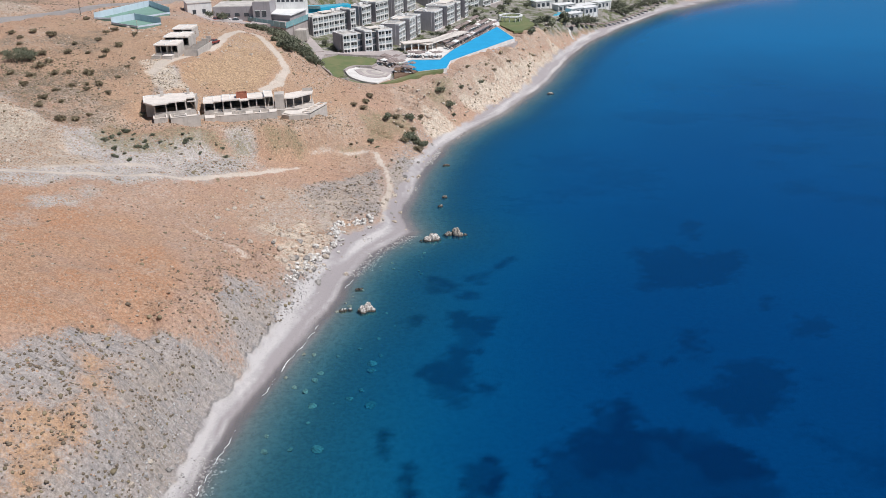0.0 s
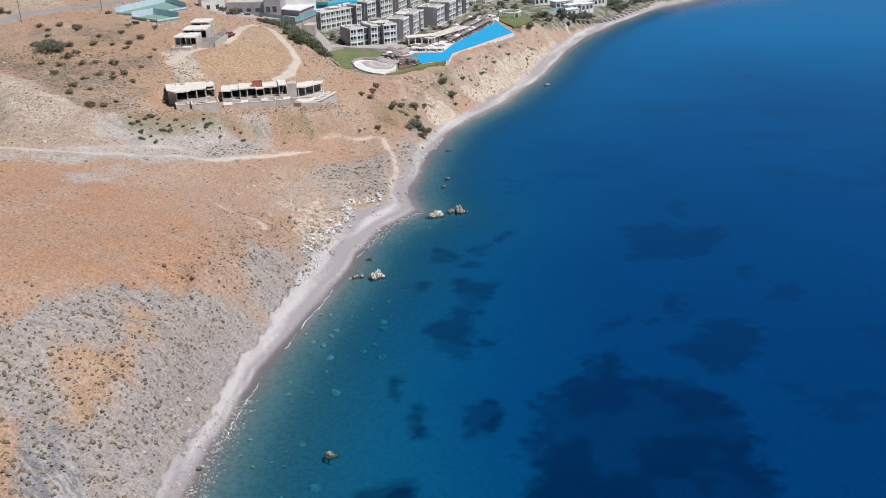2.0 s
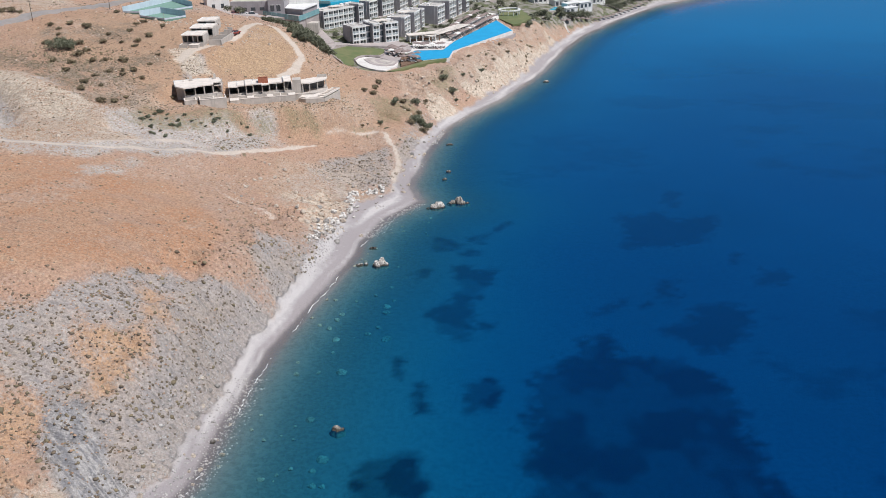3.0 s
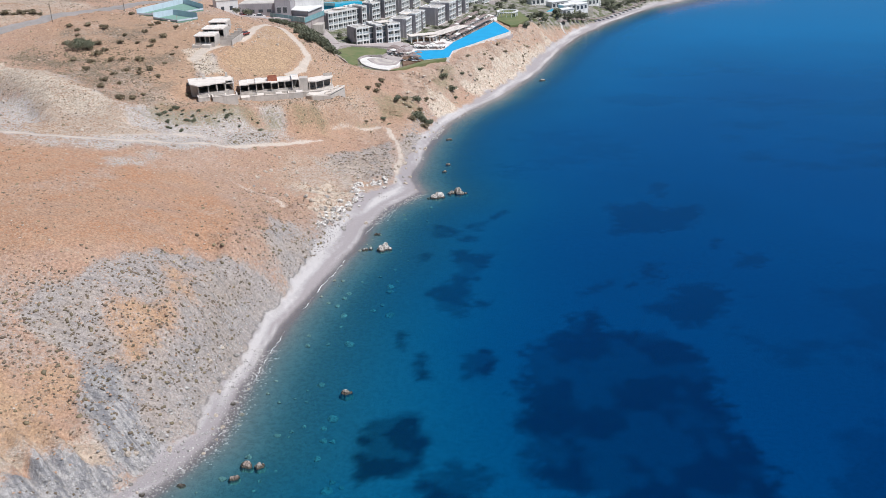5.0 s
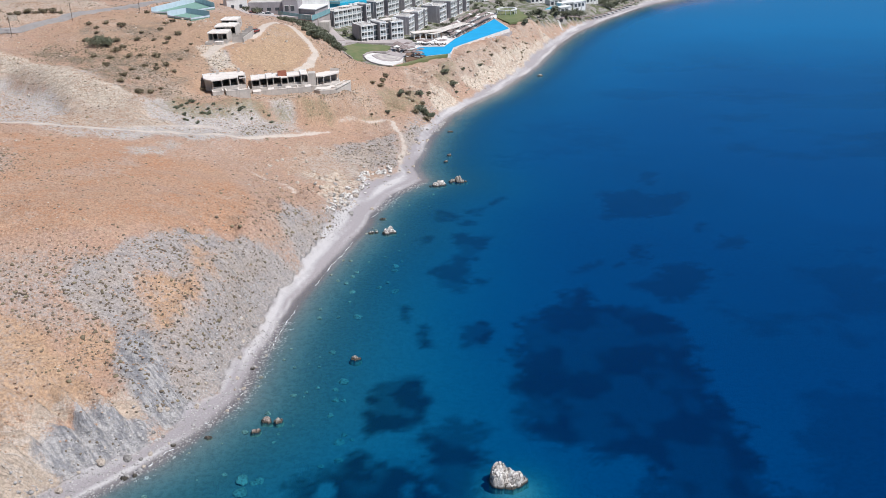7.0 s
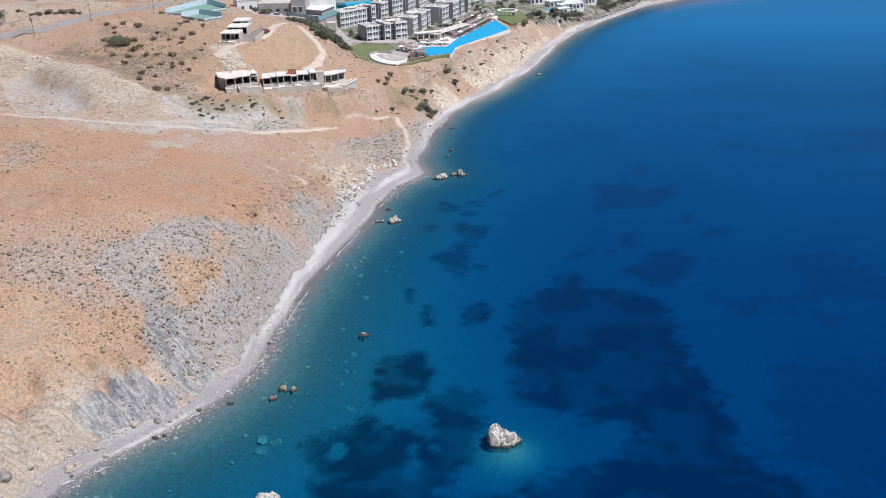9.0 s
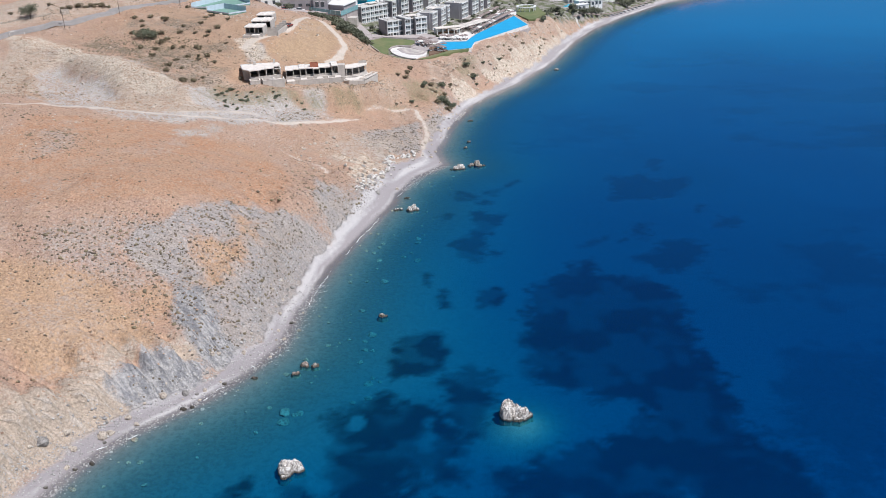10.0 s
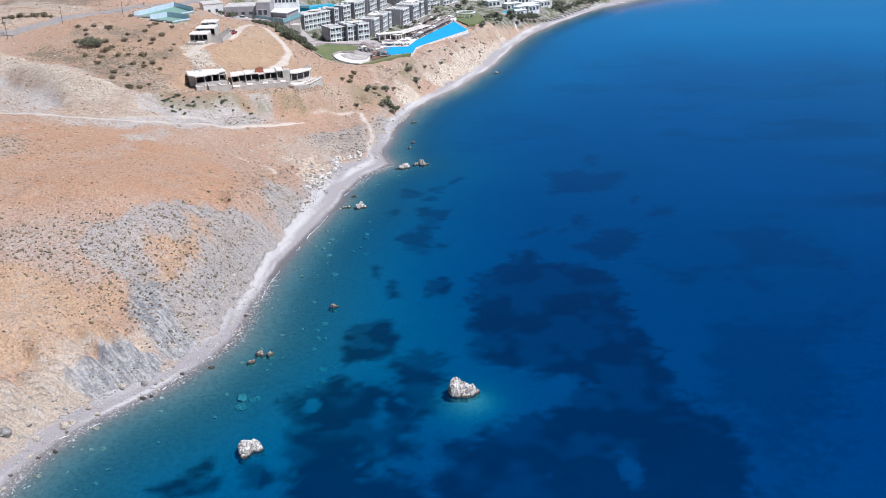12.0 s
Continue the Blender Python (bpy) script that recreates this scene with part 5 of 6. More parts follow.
def main_building():
    ob = thing("hotel_main_building", -104.5, 393.5, 30.0, 0, "large mauve-grey hotel main building with terraces and white roofs", "building")
    part("west_wing", boxes((0, 0.5, -4, 17.5, 16, 5.2)), MAUVE, ob)
    part("west_roof", boxes((0.3, 0.8, 5.2, 17.2, 15.7, 5.45)), ROOF, ob)
    part("centre_wing", boxes((17.6, -1.0, -5, 25.0, 18, 7.2)), MAUVE, ob)
    part("centre_roof", boxes((17.8, -0.7, 7.2, 24.8, 17.7, 7.5)), ROOF, ob)
    part("upper_storey", boxes((25.1, 12.0, -4, 38, 20, 8.5)), WHITE, ob)
    for k in range(2):
        w = part("window", boxes((18.6 + 2.8 * k, -1.07, 1.0, 20.4 + 2.8 * k, -1.0, 3.6)), DARK_GLASS, ob)
        part("window_frame", boxes((18.4 + 2.8 * k, -1.12, 3.6, 20.6 + 2.8 * k, -1.0, 3.8)), WHITE, w)
    for k in range(4):
        part("window", boxes((1.4 + 4.0 * k, 0.43, 1.2, 3.4 + 4.0 * k, 0.5, 2.6)), DARK_GLASS, ob)
    for k in range(6):
        part("upper_window", boxes((25.8 + 2.0 * k, 11.93, 5.2, 27.2 + 2.0 * k, 12.0, 7.4)), DARK_GLASS, ob)
    part("terrace", boxes((17, -9.5, -6, 36, -1.05, -0.6)), PAVING, ob)
    part("lower_terrace", prism([(11.5, 3.0), (22.5, -6.2), (33.6, -15.6), (39.8, 4.2), (30, 6)], -6, -0.8), PAVING, ob)
    for k in range(8):
        for (x0, y0), (x1, y1) in (((10.8, 3.9), (33.7, -15.9)), ((33.9, -15.9), (40.1, 4.5))):
            a, b = k / 8, (k + 0.94) / 8
            p, q = (x0 + (x1 - x0) * a, y0 + (y1 - y0) * a), (x0 + (x1 - x0) * b, y0 + (y1 - y0) * b)
            part("glass_balustrade", prism([p, q, (q[0] + 0.1, q[1] + 0.1), (p[0] + 0.1, p[1] + 0.1)], -1.4, 0.9), TEAL_GLASS, ob)
    part("ramp_wall", boxes((36.1, -9.0, -8, 41, -3, -3.6)), CONCRETE, ob)
    part("canopy_roof", prism([(22.3, 2.0), (34.0, -5.4), (38.7, 12.0), (27.6, 24.9)], 1.7, 2.1), WHITE, ob, "broad white flat terrace canopy")
    part("canopy_hall", prism([(x + (30.7 - x) * 0.08, y + (8.4 - y) * 0.08) for x, y in [(22.3, 2.0), (34.0, -5.4), (38.7, 12.0), (27.6, 24.9)]], -6, 1.6), MAUVE, ob)
    part("garden_wall", boxes((-2, -8, -4, 17, -7.7, -0.2)), CONCRETE, ob)


main_building()

upper_pool = thing("terrace_pool", -65, 424, 30.0, 0, "turquoise upper terrace pool with pale coping", "pool")
part("basin", prism([(-9, -1), (3, -3), (16, 6), (14, 10), (2, 6), (-9, 5)], -6, -0.1), TURQUOISE, upper_pool)
part("water", prism([(-8.7, -0.7), (3, -2.6), (15.5, 6), (13.8, 9.6), (2, 5.6), (-8.7, 4.7)], -0.1, 0.05), TURQUOISE, upper_pool)
part("glass_balustrade", prism([(-9.2, -1.3), (3, -3.4), (3, -3.2), (-9.2, -1.1)], -0.4, 0.9), TEAL_GLASS, upper_pool)

gate_house = thing("white_service_building", -112.9, 386, 32.0, 22, "plain white rendered service building with small windows", "building")
part("body", boxes((0, 0, -3, 10, 12, 6)), WHITE, gate_house)
part("roof", boxes((-0.2, -0.2, 6, 10.2, 12.2, 6.3)), ROOF, gate_house)
for k in range(2):
    part("window", boxes((2 + 4 * k, -0.06, 1.6, 3.4 + 4 * k, 0, 3.4)), DARK_GLASS, gate_house)


def court(points, z, label):
    ob = thing("sports_court", points[0][0], points[0][1], z, 0, label, "sports court", "sports courts")
    local = [(x - points[0][0], y - points[0][1]) for x, y in points]
    part("playing_surface", prism(local, -1.2, 0.1), COURT, ob)
    middle = sum(y for x, y in local) / len(local)
    for (x0, y0), (x1, y1) in zip(local, local[1:] + local[:1]):
        n = Vector((-(y1 - y0), x1 - x0)).normalized() * 0.06
        part("wind_screen", prism([(x0 - n.x, y0 - n.y), (x1 - n.x, y1 - n.y), (x1 + n.x, y1 + n.y), (x0 + n.x, y0 + n.y)], 0.1, 2.4 if (y0 + y1) / 2 > middle else 0.7), SCREEN, ob, "pale blue wind screen")
    for x, y in local:
        part("fence_post", tube(bmesh.new(), (x, y, 0), (x, y, 2.6), 0.08, 0.08, 6), CONCRETE, ob)


court([(-125, 330), (-112.5, 320.5), (-106, 327), (-119, 338)], 39.6, "green sports court behind pale screens")
court([(-136, 343), (-121, 339), (-110, 352), (-124, 372)], 39.4, "large green tennis court within pale blue screens")


def terrace(name, points, lift, material, label, category, thick=2.5):
    """A paved or planted sheet that follows the graded ground."""
    bm = bmesh.new()
    high = [bm.verts.new((x, y, level(x, y) + lift)) for x, y in points]
    low = [bm.verts.new((x, y, level(x, y) + lift - thick)) for x, y in points]
    bm.faces.new(high)
    bm.faces.new(low[::-1])
    for i in range(len(points)):
        j = (i + 1) % len(points)
        bm.faces.new((low[i], low[j], high[j], high[i]))
    bmesh.ops.recalc_face_normals(bm, faces=bm.faces)
    return tagged(new(name, mesh_of(name, bm, material)), label, category, kind="structure")


terrace("lawn", [(-57, 359), (-47, 334), (-43.4, 338.5), (-43.9, 345), (-42.6, 350), (-40, 352.2), (-34.5, 352), (-32.8, 358.2), (-32.8, 366.7), (-49, 369.4)], 0.5, LAWN, "mown green lawn above the slope", "lawn")
terrace("lawn_edge", [(-45, 334), (-36, 327.8), (-26.5, 328), (-13, 342.5), (-6, 348.5), (-5.5, 351), (-15, 346.5), (-23.5, 334.5), (-29.5, 327.4), (-35, 328.8), (-40.2, 334)], 0.4, LAWN, "green grass edge under the pool wall", "lawn", 1.2)
terrace("far_lawn", [(21, 446), (27, 428), (31, 430), (38, 447), (34, 474), (22, 478)], 0.35, LAWN, "watered lawn beyond the pool", "lawn", 1.0)
terrace("pavement", [(-56, 368), (-51, 371), (-26, 372), (-22, 379), (-26, 382), (-50, 374), (-60, 378)], 0.6, PAVING, "mauve paved hotel promenade", "pavement")
terrace("pavement_slope", [(-60, 350), (-55, 352), (-54, 370), (-66, 396), (-72, 398)], 0.7, PAVING, "paved path down to the lawn", "pavement", 6.0)
terrace("pool_deck", [(-25, 362), (-22.4, 363.6), (-19, 369.2), (-7.2, 369.4), (-2.4, 389), (19.4, 443), (26, 455), (14, 462), (-4, 420), (-22, 382)], 0.28, PALE_PAVING, "pale stone pool deck", "pavement")
terrace("plaza", [(-43.1, 344.1), (-42.2, 347.9), (-39.8, 350.7), (-34.2, 350.2), (-25.4, 342.5), (-25.6, 335.8), (-29.7, 328.0), (-33, 329.6), (-36.0, 332.1), (-39.5, 335.4), (-41.8, 339.2)], 0.72, PALE_PAVING, "curved white stone plaza", "pavement")
for k in range(4):
    a = 0.22 * k
    terrace("plaza_step", [(x + (-30 - x) * a, y + (343 - y) * a) for x, y in ((-39.8, 345.7), (-38.0, 348.0), (-34.1, 348.9), (-25.7, 342.3), (-26.8, 337.4), (-30.0, 335.2), (-33.5, 335.6), (-37.2, 339.7))],
            1.05 + 0.10 * k, PAVING if k % 2 == 0 else CONCRETE, "grey stepped half ring of the plaza", "pavement")
for run in (((-43.6, 344), (-42.6, 348.4)), ((-42.6, 348.4), (-40.0, 351.4)), ((-40.0, 351.4), (-34.0, 351.0)), ((-34.0, 351.0), (-32.2, 356.5))):
    (x0, y0), (x1, y1) = run
    n = Vector((-(y1 - y0), x1 - x0)).normalized() * 0.35
    z = level(x0, y0)
    tagged(new("plaza_wall", mesh_of("plaza_wall", prism([(x0 - n.x, y0 - n.y), (x1 - n.x, y1 - n.y), (x1 + n.x, y1 + n.y), (x0 + n.x, y0 + n.y)], z - 1, z + 1.3), PAVING)), "low mauve curved wall round the plaza", "wall", kind="structure")
terrace("courtyard", [(-32.4, 366.5), (-32.4, 358.0), (-33.6, 351.6), (-25.2, 343.5), (-24.4, 362.0), (-21.0, 369.8), (-20.6, 378.0)], 0.50, PAVING, "mauve paved courtyard beside the pool", "pavement")
for run in (((-57.2, 358.6), (-47.2, 333.2)), ((-47.2, 333.2), (-40.6, 329.8)), ((-57.2, 358.6), (-49.2, 370.2))):
    (x0, y0), (x1, y1) = run
    n = Vector((-(y1 - y0), x1 - x0)).normalized() * 0.2
    z = max(level(x0, y0), level(x1, y1))
    tagged(new("lawn_wall", mesh_of("lawn_wall", prism([(x0 - n.x, y0 - n.y), (x1 - n.x, y1 - n.y), (x1 + n.x, y1 + n.y), (x0 + n.x, y0 + n.y)], z - 2.5, z + 0.9), PAVING)), "low mauve stone wall along the lawn", "wall", kind="structure")
terrace("pool_corner_deck", [(-25, 350), (-24, 337), (-17, 344), (-15.8, 347.4), (-21.8, 354), (-24, 360)], 0.6, TIMBER, "dark timber deck at the pool corner", "pavement")

POOL = [(-21.9, 355.2), (-15.4, 348.0), (-4.5, 352.2), (-2.9, 366.2), (26.0, 412.0), (19.7, 441.5), (-2.2, 387.0), (-7.2, 368.2), (-18.8, 368.2), (-22.2, 362.8)]
pool = thing("infinity_pool", 0, 0, 0, 0, "long bright blue infinity pool along the cliff edge", "pool")
part("basin", prism(POOL, 12.0, 15.9), POOL_TILE, pool)
cx, cy = sum(p[0] for p in POOL) / 10, sum(p[1] for p in POOL) / 10
part("water", prism([(cx + (x - cx) * 0.99, cy + (y - cy) * 0.99) for x, y in POOL], 15.9, 16.25), POOL_TILE, pool, "bright blue pool water")
for (x0, y0), (x1, y1) in zip(POOL[1:5], POOL[2:6]):
    n = Vector((y1 - y0, -(x1 - x0))).normalized()
    part("overflow_wall", prism([(x0, y0), (x0 + n.x * 0.3, y0 + n.y * 0.3), (x1 + n.x * 0.3, y1 + n.y * 0.3), (x1, y1)], 11.5, 16.15), PALE_PAVING, pool)
    part("catch_channel", prism([(x0 + n.x * 0.3, y0 + n.y * 0.3), (x0 + n.x * 1.6, y0 + n.y * 1.6), (x1 + n.x * 1.6, y1 + n.y * 1.6), (x1 + n.x * 0.3, y1 + n.y * 0.3)], 11.0, 14.6), PAVING, pool)

bar = thing("pool_bar", -22.5, 384.0, level(-22, 384), 22, "low white pool bar with open shaded front", "building")
part("rear_wall", boxes((0, 3.6, -1, 13, 4, 3)), WHITE, bar)
part("roof", boxes((-0.5, -0.6, 3.0, 13.6, 4.3, 3.35)), SLAB, bar)
for k in range(5):
    part("post", boxes((0.1 + 3.1 * k, -0.3, -1, 0.5 + 3.1 * k, 0.1, 3.0)), WHITE, bar)
part("counter", boxes((1.5, 1.2, -1, 11, 1.8, 1.1)), TIMBER, bar)

canopy = thing("restaurant_canopy", -13.5, 384.5, level(-10, 390), 57, "long pale slatted restaurant roof beside the pool", "building")
for k in range(14):
    part("slat", boxes((0.1 + 2.4 * k, -1.2, 3.0, 2.2 + 2.4 * k, 5.4, 3.25)), SLAB, canopy)
for k in range(6):
    for y in (-1.0, 5.0):
        part("post", boxes((0.4 + 6.4 * k, y, -1, 0.7 + 6.4 * k, y + 0.3, 3.0)), TIMBER, canopy)
part("rear_wall", boxes((0, 5.5, -1, 33, 5.8, 2.6)), MAUVE, canopy)

ring = thing("pool_pavilion", 27, 456, level(27, 456) + 0.3, 20, "white curved pavilion with a ring beam at the pool end", "pavilion")
for k in range(12):
    a, b = radians(30 * k), radians(30 * k + 29)
    outer, inner = 6.0, 4.9
    part("ring_beam", prism([(inner * math.cos(a), inner * math.sin(a)), (outer * math.cos(a), outer * math.sin(a)), (outer * math.cos(b), outer * math.sin(b)), (inner * math.cos(b), inner * math.sin(b))], 2.6, 3.1), WHITE, ring)
    part("post", tube(bmesh.new(), (5.4 * math.cos(a), 5.4 * math.sin(a), -1), (5.4 * math.cos(a), 5.4 * math.sin(a), 2.6), 0.2, 0.2, 6), WHITE, ring)


def pergola_house(x, y, z, yaw, w, d, label):
    ob = thing("white_bungalow", x, y, z, yaw, label, "building", "white bungalows")
    part("body", boxes((0, 0, -4, w, d, 3.2)), WHITE, ob)
    part("roof", boxes((-0.3, -0.3, 3.2, w + 0.3, d + 0.3, 3.5)), WHITE, ob, "white flat roof")
    for k in range(int(w // 3.2)):
        part("window", boxes((0.7 + 3.2 * k, -0.06, 0.3, 2.7 + 3.2 * k, 0, 2.5)), DARK_GLASS, ob)
        part("pergola_beam", boxes((0.5 + 3.2 * k, -3.0, 2.6, 0.75 + 3.2 * k, -0.07, 2.8)), WHITE, ob)
        part("pergola_post", boxes((0.5 + 3.2 * k, -3.2, -2, 0.75 + 3.2 * k, -2.95, 2.8)), WHITE, ob)


for x, y, z, yaw, w, d in [(50, 545, 10, 30, 16, 7), (58, 523, 9.5, 30, 12, 6), (64, 512, 8.2, 35, 12, 5), (70, 530, 8.0, 35, 14, 6), (38, 560, 12, 30, 16, 7), (66, 551, 8.5, 35, 14, 6),
                           (26, 545, 14, 30, 16, 8), (72, 516, 7.6, 38, 10, 5), (62, 500, 8.6, 35, 9, 5), (84, 548, 7.0, 40, 12, 6), (46, 528, 11, 30, 12, 6), (80, 575, 8, 40, 14, 6), (-60, 480, 30, 30, 18, 10), (-90, 450, 33, 20, 18, 10), (100, 600, 7, 40, 14, 6), (20, 585, 18, 30, 18, 8)]:
    pergola_house(x, y, max(z, at_ground(x, y)), yaw, w, d, "low white flat-roofed bungalow with a pergola")

lagoon = thing("lagoon_pool", 56, 511, 9.9, 20, "small turquoise pool among white bungalows", "pool")
part("coping", prism([(-6, -4), (5, -5), (8, 1), (4, 6), (-5, 5)], -4, 0.2), PALE_PAVING, lagoon)
part("water", prism([(-5.4, -3.4), (4.6, -4.4), (7.2, 1), (3.6, 5.4), (-4.6, 4.4)], 0.2, 0.3), TURQUOISE, lagoon)


def parasol(x, y, z, material, label, radius=1.5):
    ob = thing("parasol", x, y, z, 0, label, "parasol", "parasols round the pool and beach")
    part("pole", tube(bmesh.new(), (0, 0, 0), (0, 0, 2.4), 0.04, 0.04, 6), TIMBER, ob)
    part("foot", tube(bmesh.new(), (0, 0, 0), (0, 0, 0.12), 0.35, 0.3, 8), CONCRETE, ob)
    bm = bmesh.new()
    top = bm.verts.new((0, 0, 2.75))
    rim = [bm.verts.new((radius * math.cos(k * math.pi / 4), radius * math.sin(k * math.pi / 4), 2.2)) for k in range(8)]
    hem = [bm.verts.new((v.co.x * 1.01, v.co.y * 1.01, 2.02)) for v in rim]
    for k in range(8):
        j = (k + 1) % 8
        bm.faces.new((top, rim[k], rim[j]))
        bm.faces.new((rim[k], hem[k], hem[j], rim[j]))
    part("canopy", bm, material, ob)
    return ob


def lounger(x, y, z, yaw, cloth, label):
    ob = thing("sun_lounger", x, y, z, yaw, label, "sun lounger", "loungers round the pool")
    part("frame", boxes((-0.33, -0.95, 0.22, 0.33, 0.95, 0.30)), TIMBER, ob)
    part("mattress", boxes((-0.30, -0.92, 0.30, 0.30, 0.35, 0.40)), cloth, ob)
    bm = boxes((-0.30, 0, 0, 0.30, 0.62, 0.10))
    bmesh.ops.transform(bm, matrix=Matrix.Translation((0, 0.36, 0.32)) @ Matrix.Rotation(radians(35), 4, "X"), verts=bm.verts)
    part("backrest", bm, cloth, ob)
    for px in (-0.28, 0.22):
        for py in (-0.85, 0.75):
            part("leg", boxes((px, py, 0, px + 0.06, py + 0.06, 0.22)), TIMBER, ob)
    return ob


rng = random.Random(5)
shade_dark, shade_pale = parasol(-16, 372, level(-16, 372) + 0.3, TAUPE, "taupe canvas parasol standing on the pool deck"), None
shade_pale = parasol(-12, 372.5, level(-12, 372.5) + 0.3, CANVAS, "white canvas parasol standing on the pool deck")
bed = lounger(-14, 371.2, level(-14, 371.2) + 0.3, 10, CANVAS, "pale sun lounger on the pool deck")
brown_bed = lounger(-10, 371.2, level(-10, 371.2) + 0.3, 10, TAUPE, "taupe sun lounger on the pool deck")
seats = []
for k in range(26):
    a = k / 25
    seats.append((-3.6 + a * 21.0, 389.5 + a * 52, 20))
for k in range(18):
    a = k / 17
    seats.append((-6.0 + a * 20.0, 394.0 + a * 52, 20))
for k in range(8):
    seats.append((-20 + 1.7 * k, 371.5 + rng.uniform(0, 1.5), 0))
for k in range(10):
    seats.append((rng.uniform(-24, -18), rng.uniform(342, 356), 30))
for k in range(22):
    a = k / 21
    seats.append((-8.5 + a * 18.0, 399.0 + a * 53, 20))
for k in range(14):
    seats.append((rng.uniform(-31, -25.5), rng.uniform(353, 366), rng.choice((0, 90))))
for k, (x, y, yaw) in enumerate(seats):
    z = level(x, y) + (0.62 if y < 358 else 0.30)
    x, y = x + rng.uniform(-0.5, 0.5), y + rng.uniform(-0.5, 0.5)
    copy_thing(bed, pose(x, y, z, 0, 0, yaw + rng.uniform(-15, 15)))
    copy_thing(brown_bed, pose(x + 1.3, y + 0.4, z, 0, 0, yaw + rng.uniform(-15, 15)))
    copy_thing(shade_dark if rng.random() < 0.85 else shade_pale, pose(x + 0.6, y + 1.0, z, 0, 0, rng.uniform(0, 90)))
for k in range(26):
    a = k / 25
    x, y = 62.0 + a * 82, 478 + a * 122 - 14 * math.sin(a * 3.14) * 0.3
    x, y = x - 3.5, y + 3.5
    copy_thing(shade_dark, pose(x, y, max(at_ground(x, y), 0.5), 0, 0, 0))


# ---- plants ----
HILL_SHRUBS = [(-129, 275, 2.2), (-123, 271, 1.8), (-114, 275, 1.9), (-120, 274, 1.6), (-128, 280, 1.6), (-111, 297, 1.8), (-114, 292, 1.7), (-125, 288, 1.6), (-132, 285, 1.8), (-135, 302, 2.4), (-120, 302, 1.3), (-118, 313, 1.6), (-110, 309, 1.2), (-111, 264, 1.5), (-109, 268, 1.6), (-116, 265, 1.4), (-105, 264, 1.2), (-115, 254, 1.4), (-111, 244, 2.0), (-108, 246, 1.9), (-120, 254, 1.8), (-129, 268, 1.6), (-145, 286, 1.8), (-139, 288, 1.8), (-142, 292, 1.6)]
MORE_HILL_SHRUBS = [(-144, 297, 1.6), (-105, 290, 1.1), (-112, 267, 1.2), (-106, 250, 1.2), (-114, 288, 1.2), (-119, 289, 1.2), (-94, 259, 1.3), (-133, 327, 1.6), (-120, 311, 1.3), (-142, 304, 1.6), (-135, 268, 1.5), (-128, 261, 1.6), (-120, 249, 1.7), (-119, 261, 1.2), (-106, 276, 1.0), (-105, 284, 1.0), (-134, 282, 1.4), (-126, 297, 1.2), (-148, 301, 1.5), (-112, 243, 1.5)]
GULLY_SHRUBS = [(-17, 296, 2.2), (-18, 291, 2.0), (-14, 291, 2.2), (-12, 296, 1.8), (-16, 300, 1.8), (-25, 302, 1.7), (-21, 299, 2.0), (-33, 302, 1.5), (-36, 303, 1.4), (-29, 284, 1.2), (-35, 279, 1.0), (-27, 281, 1.1), (-32, 307, 2.2), (-31, 313, 1.6), (-17, 294, 3.0), (-15, 294, 2.4), (-13, 294, 2.0), (-19, 290, 2.0), (-22, 303, 1.8), (-17, 306, 1.8), (-24, 305, 1.5), (-7, 336, 1.8), (-4, 331, 1.9), (-3, 328, 1.8), (-2, 326, 1.5), (9, 354, 1.4), (4, 359, 1.2), (1, 342, 1.2), (15, 369, 1.2), (22, 383, 1.2), (-38, 352, 1.2), (-14, 312, 1.4)]
CLIFF_BUSHES = [(38, 453, 3.5), (43, 472, 3.5), (47, 478, 3.2), (48, 468, 3.0), (35, 431, 2.6), (58, 492, 3.0), (59, 489, 3.0)]
TERRACE_BUSHES = [(-74, 365, 2.6), (-71, 360, 2.8), (-68, 353, 2.8), (-64, 340, 2.8), (-63, 345, 2.8), (-60, 336, 2.8), (-58, 336, 2.8), (-57, 334, 2.6), (-62, 332, 2.4), (-60, 346, 2.6), (-55, 333, 2.4), (-68, 338, 2.2), (-65, 334, 2.4), (-82, 369, 2.0), (-84, 370, 1.8), (-79, 369, 2.0)]
BEACH_TREES = [(68, 498, 2.6), (72, 505, 2.8), (76, 507, 2.6), (64, 490, 2.2), (90, 562, 3.0), (93, 560, 3.0), (94, 547, 3.0), (97, 546, 3.0), (100, 545, 2.8), (89, 575, 3.0), (98, 564, 3.0), (100, 555, 3.0), (105, 558, 2.5), (111, 571, 2.5), (115, 575, 2.5), (120, 577, 2.5), (126, 583, 2.5), (131, 590, 2.5)]
GARDEN_TREES = [(-8, 412, 1.8), (-4, 418, 1.6), (2, 430, 1.8), (8, 442, 1.8), (14, 452, 1.8), (10, 460, 2.0), (-34, 396, 1.6), (-38, 402, 1.8), (-52, 392, 1.8), (-56, 386, 1.6), (-68, 404, 1.8), (-40, 420, 2.0),
                (-24, 440, 2.0), (-16, 450, 2.0), (6, 476, 2.2), (24, 486, 2.2), (32, 496, 2.2), (40, 520, 2.2), (44, 534, 2.2), (30, 530, 2.2), (-98, 384, 2.2), (-104, 386, 1.8), (-52, 379, 1.2), (-48, 374.5, 1.0)]

rng = random.Random(9)
scrub = [shrub_mesh("shrub", 20 + k, 1.0, 0.95, SHRUB_LEAF, 7, 60, 0.13) for k in range(5)]
olive = [shrub_mesh("bush", 40 + k, 1.0, 1.1, OLIVE_LEAF, 9, 70, 0.13) for k in range(4)]


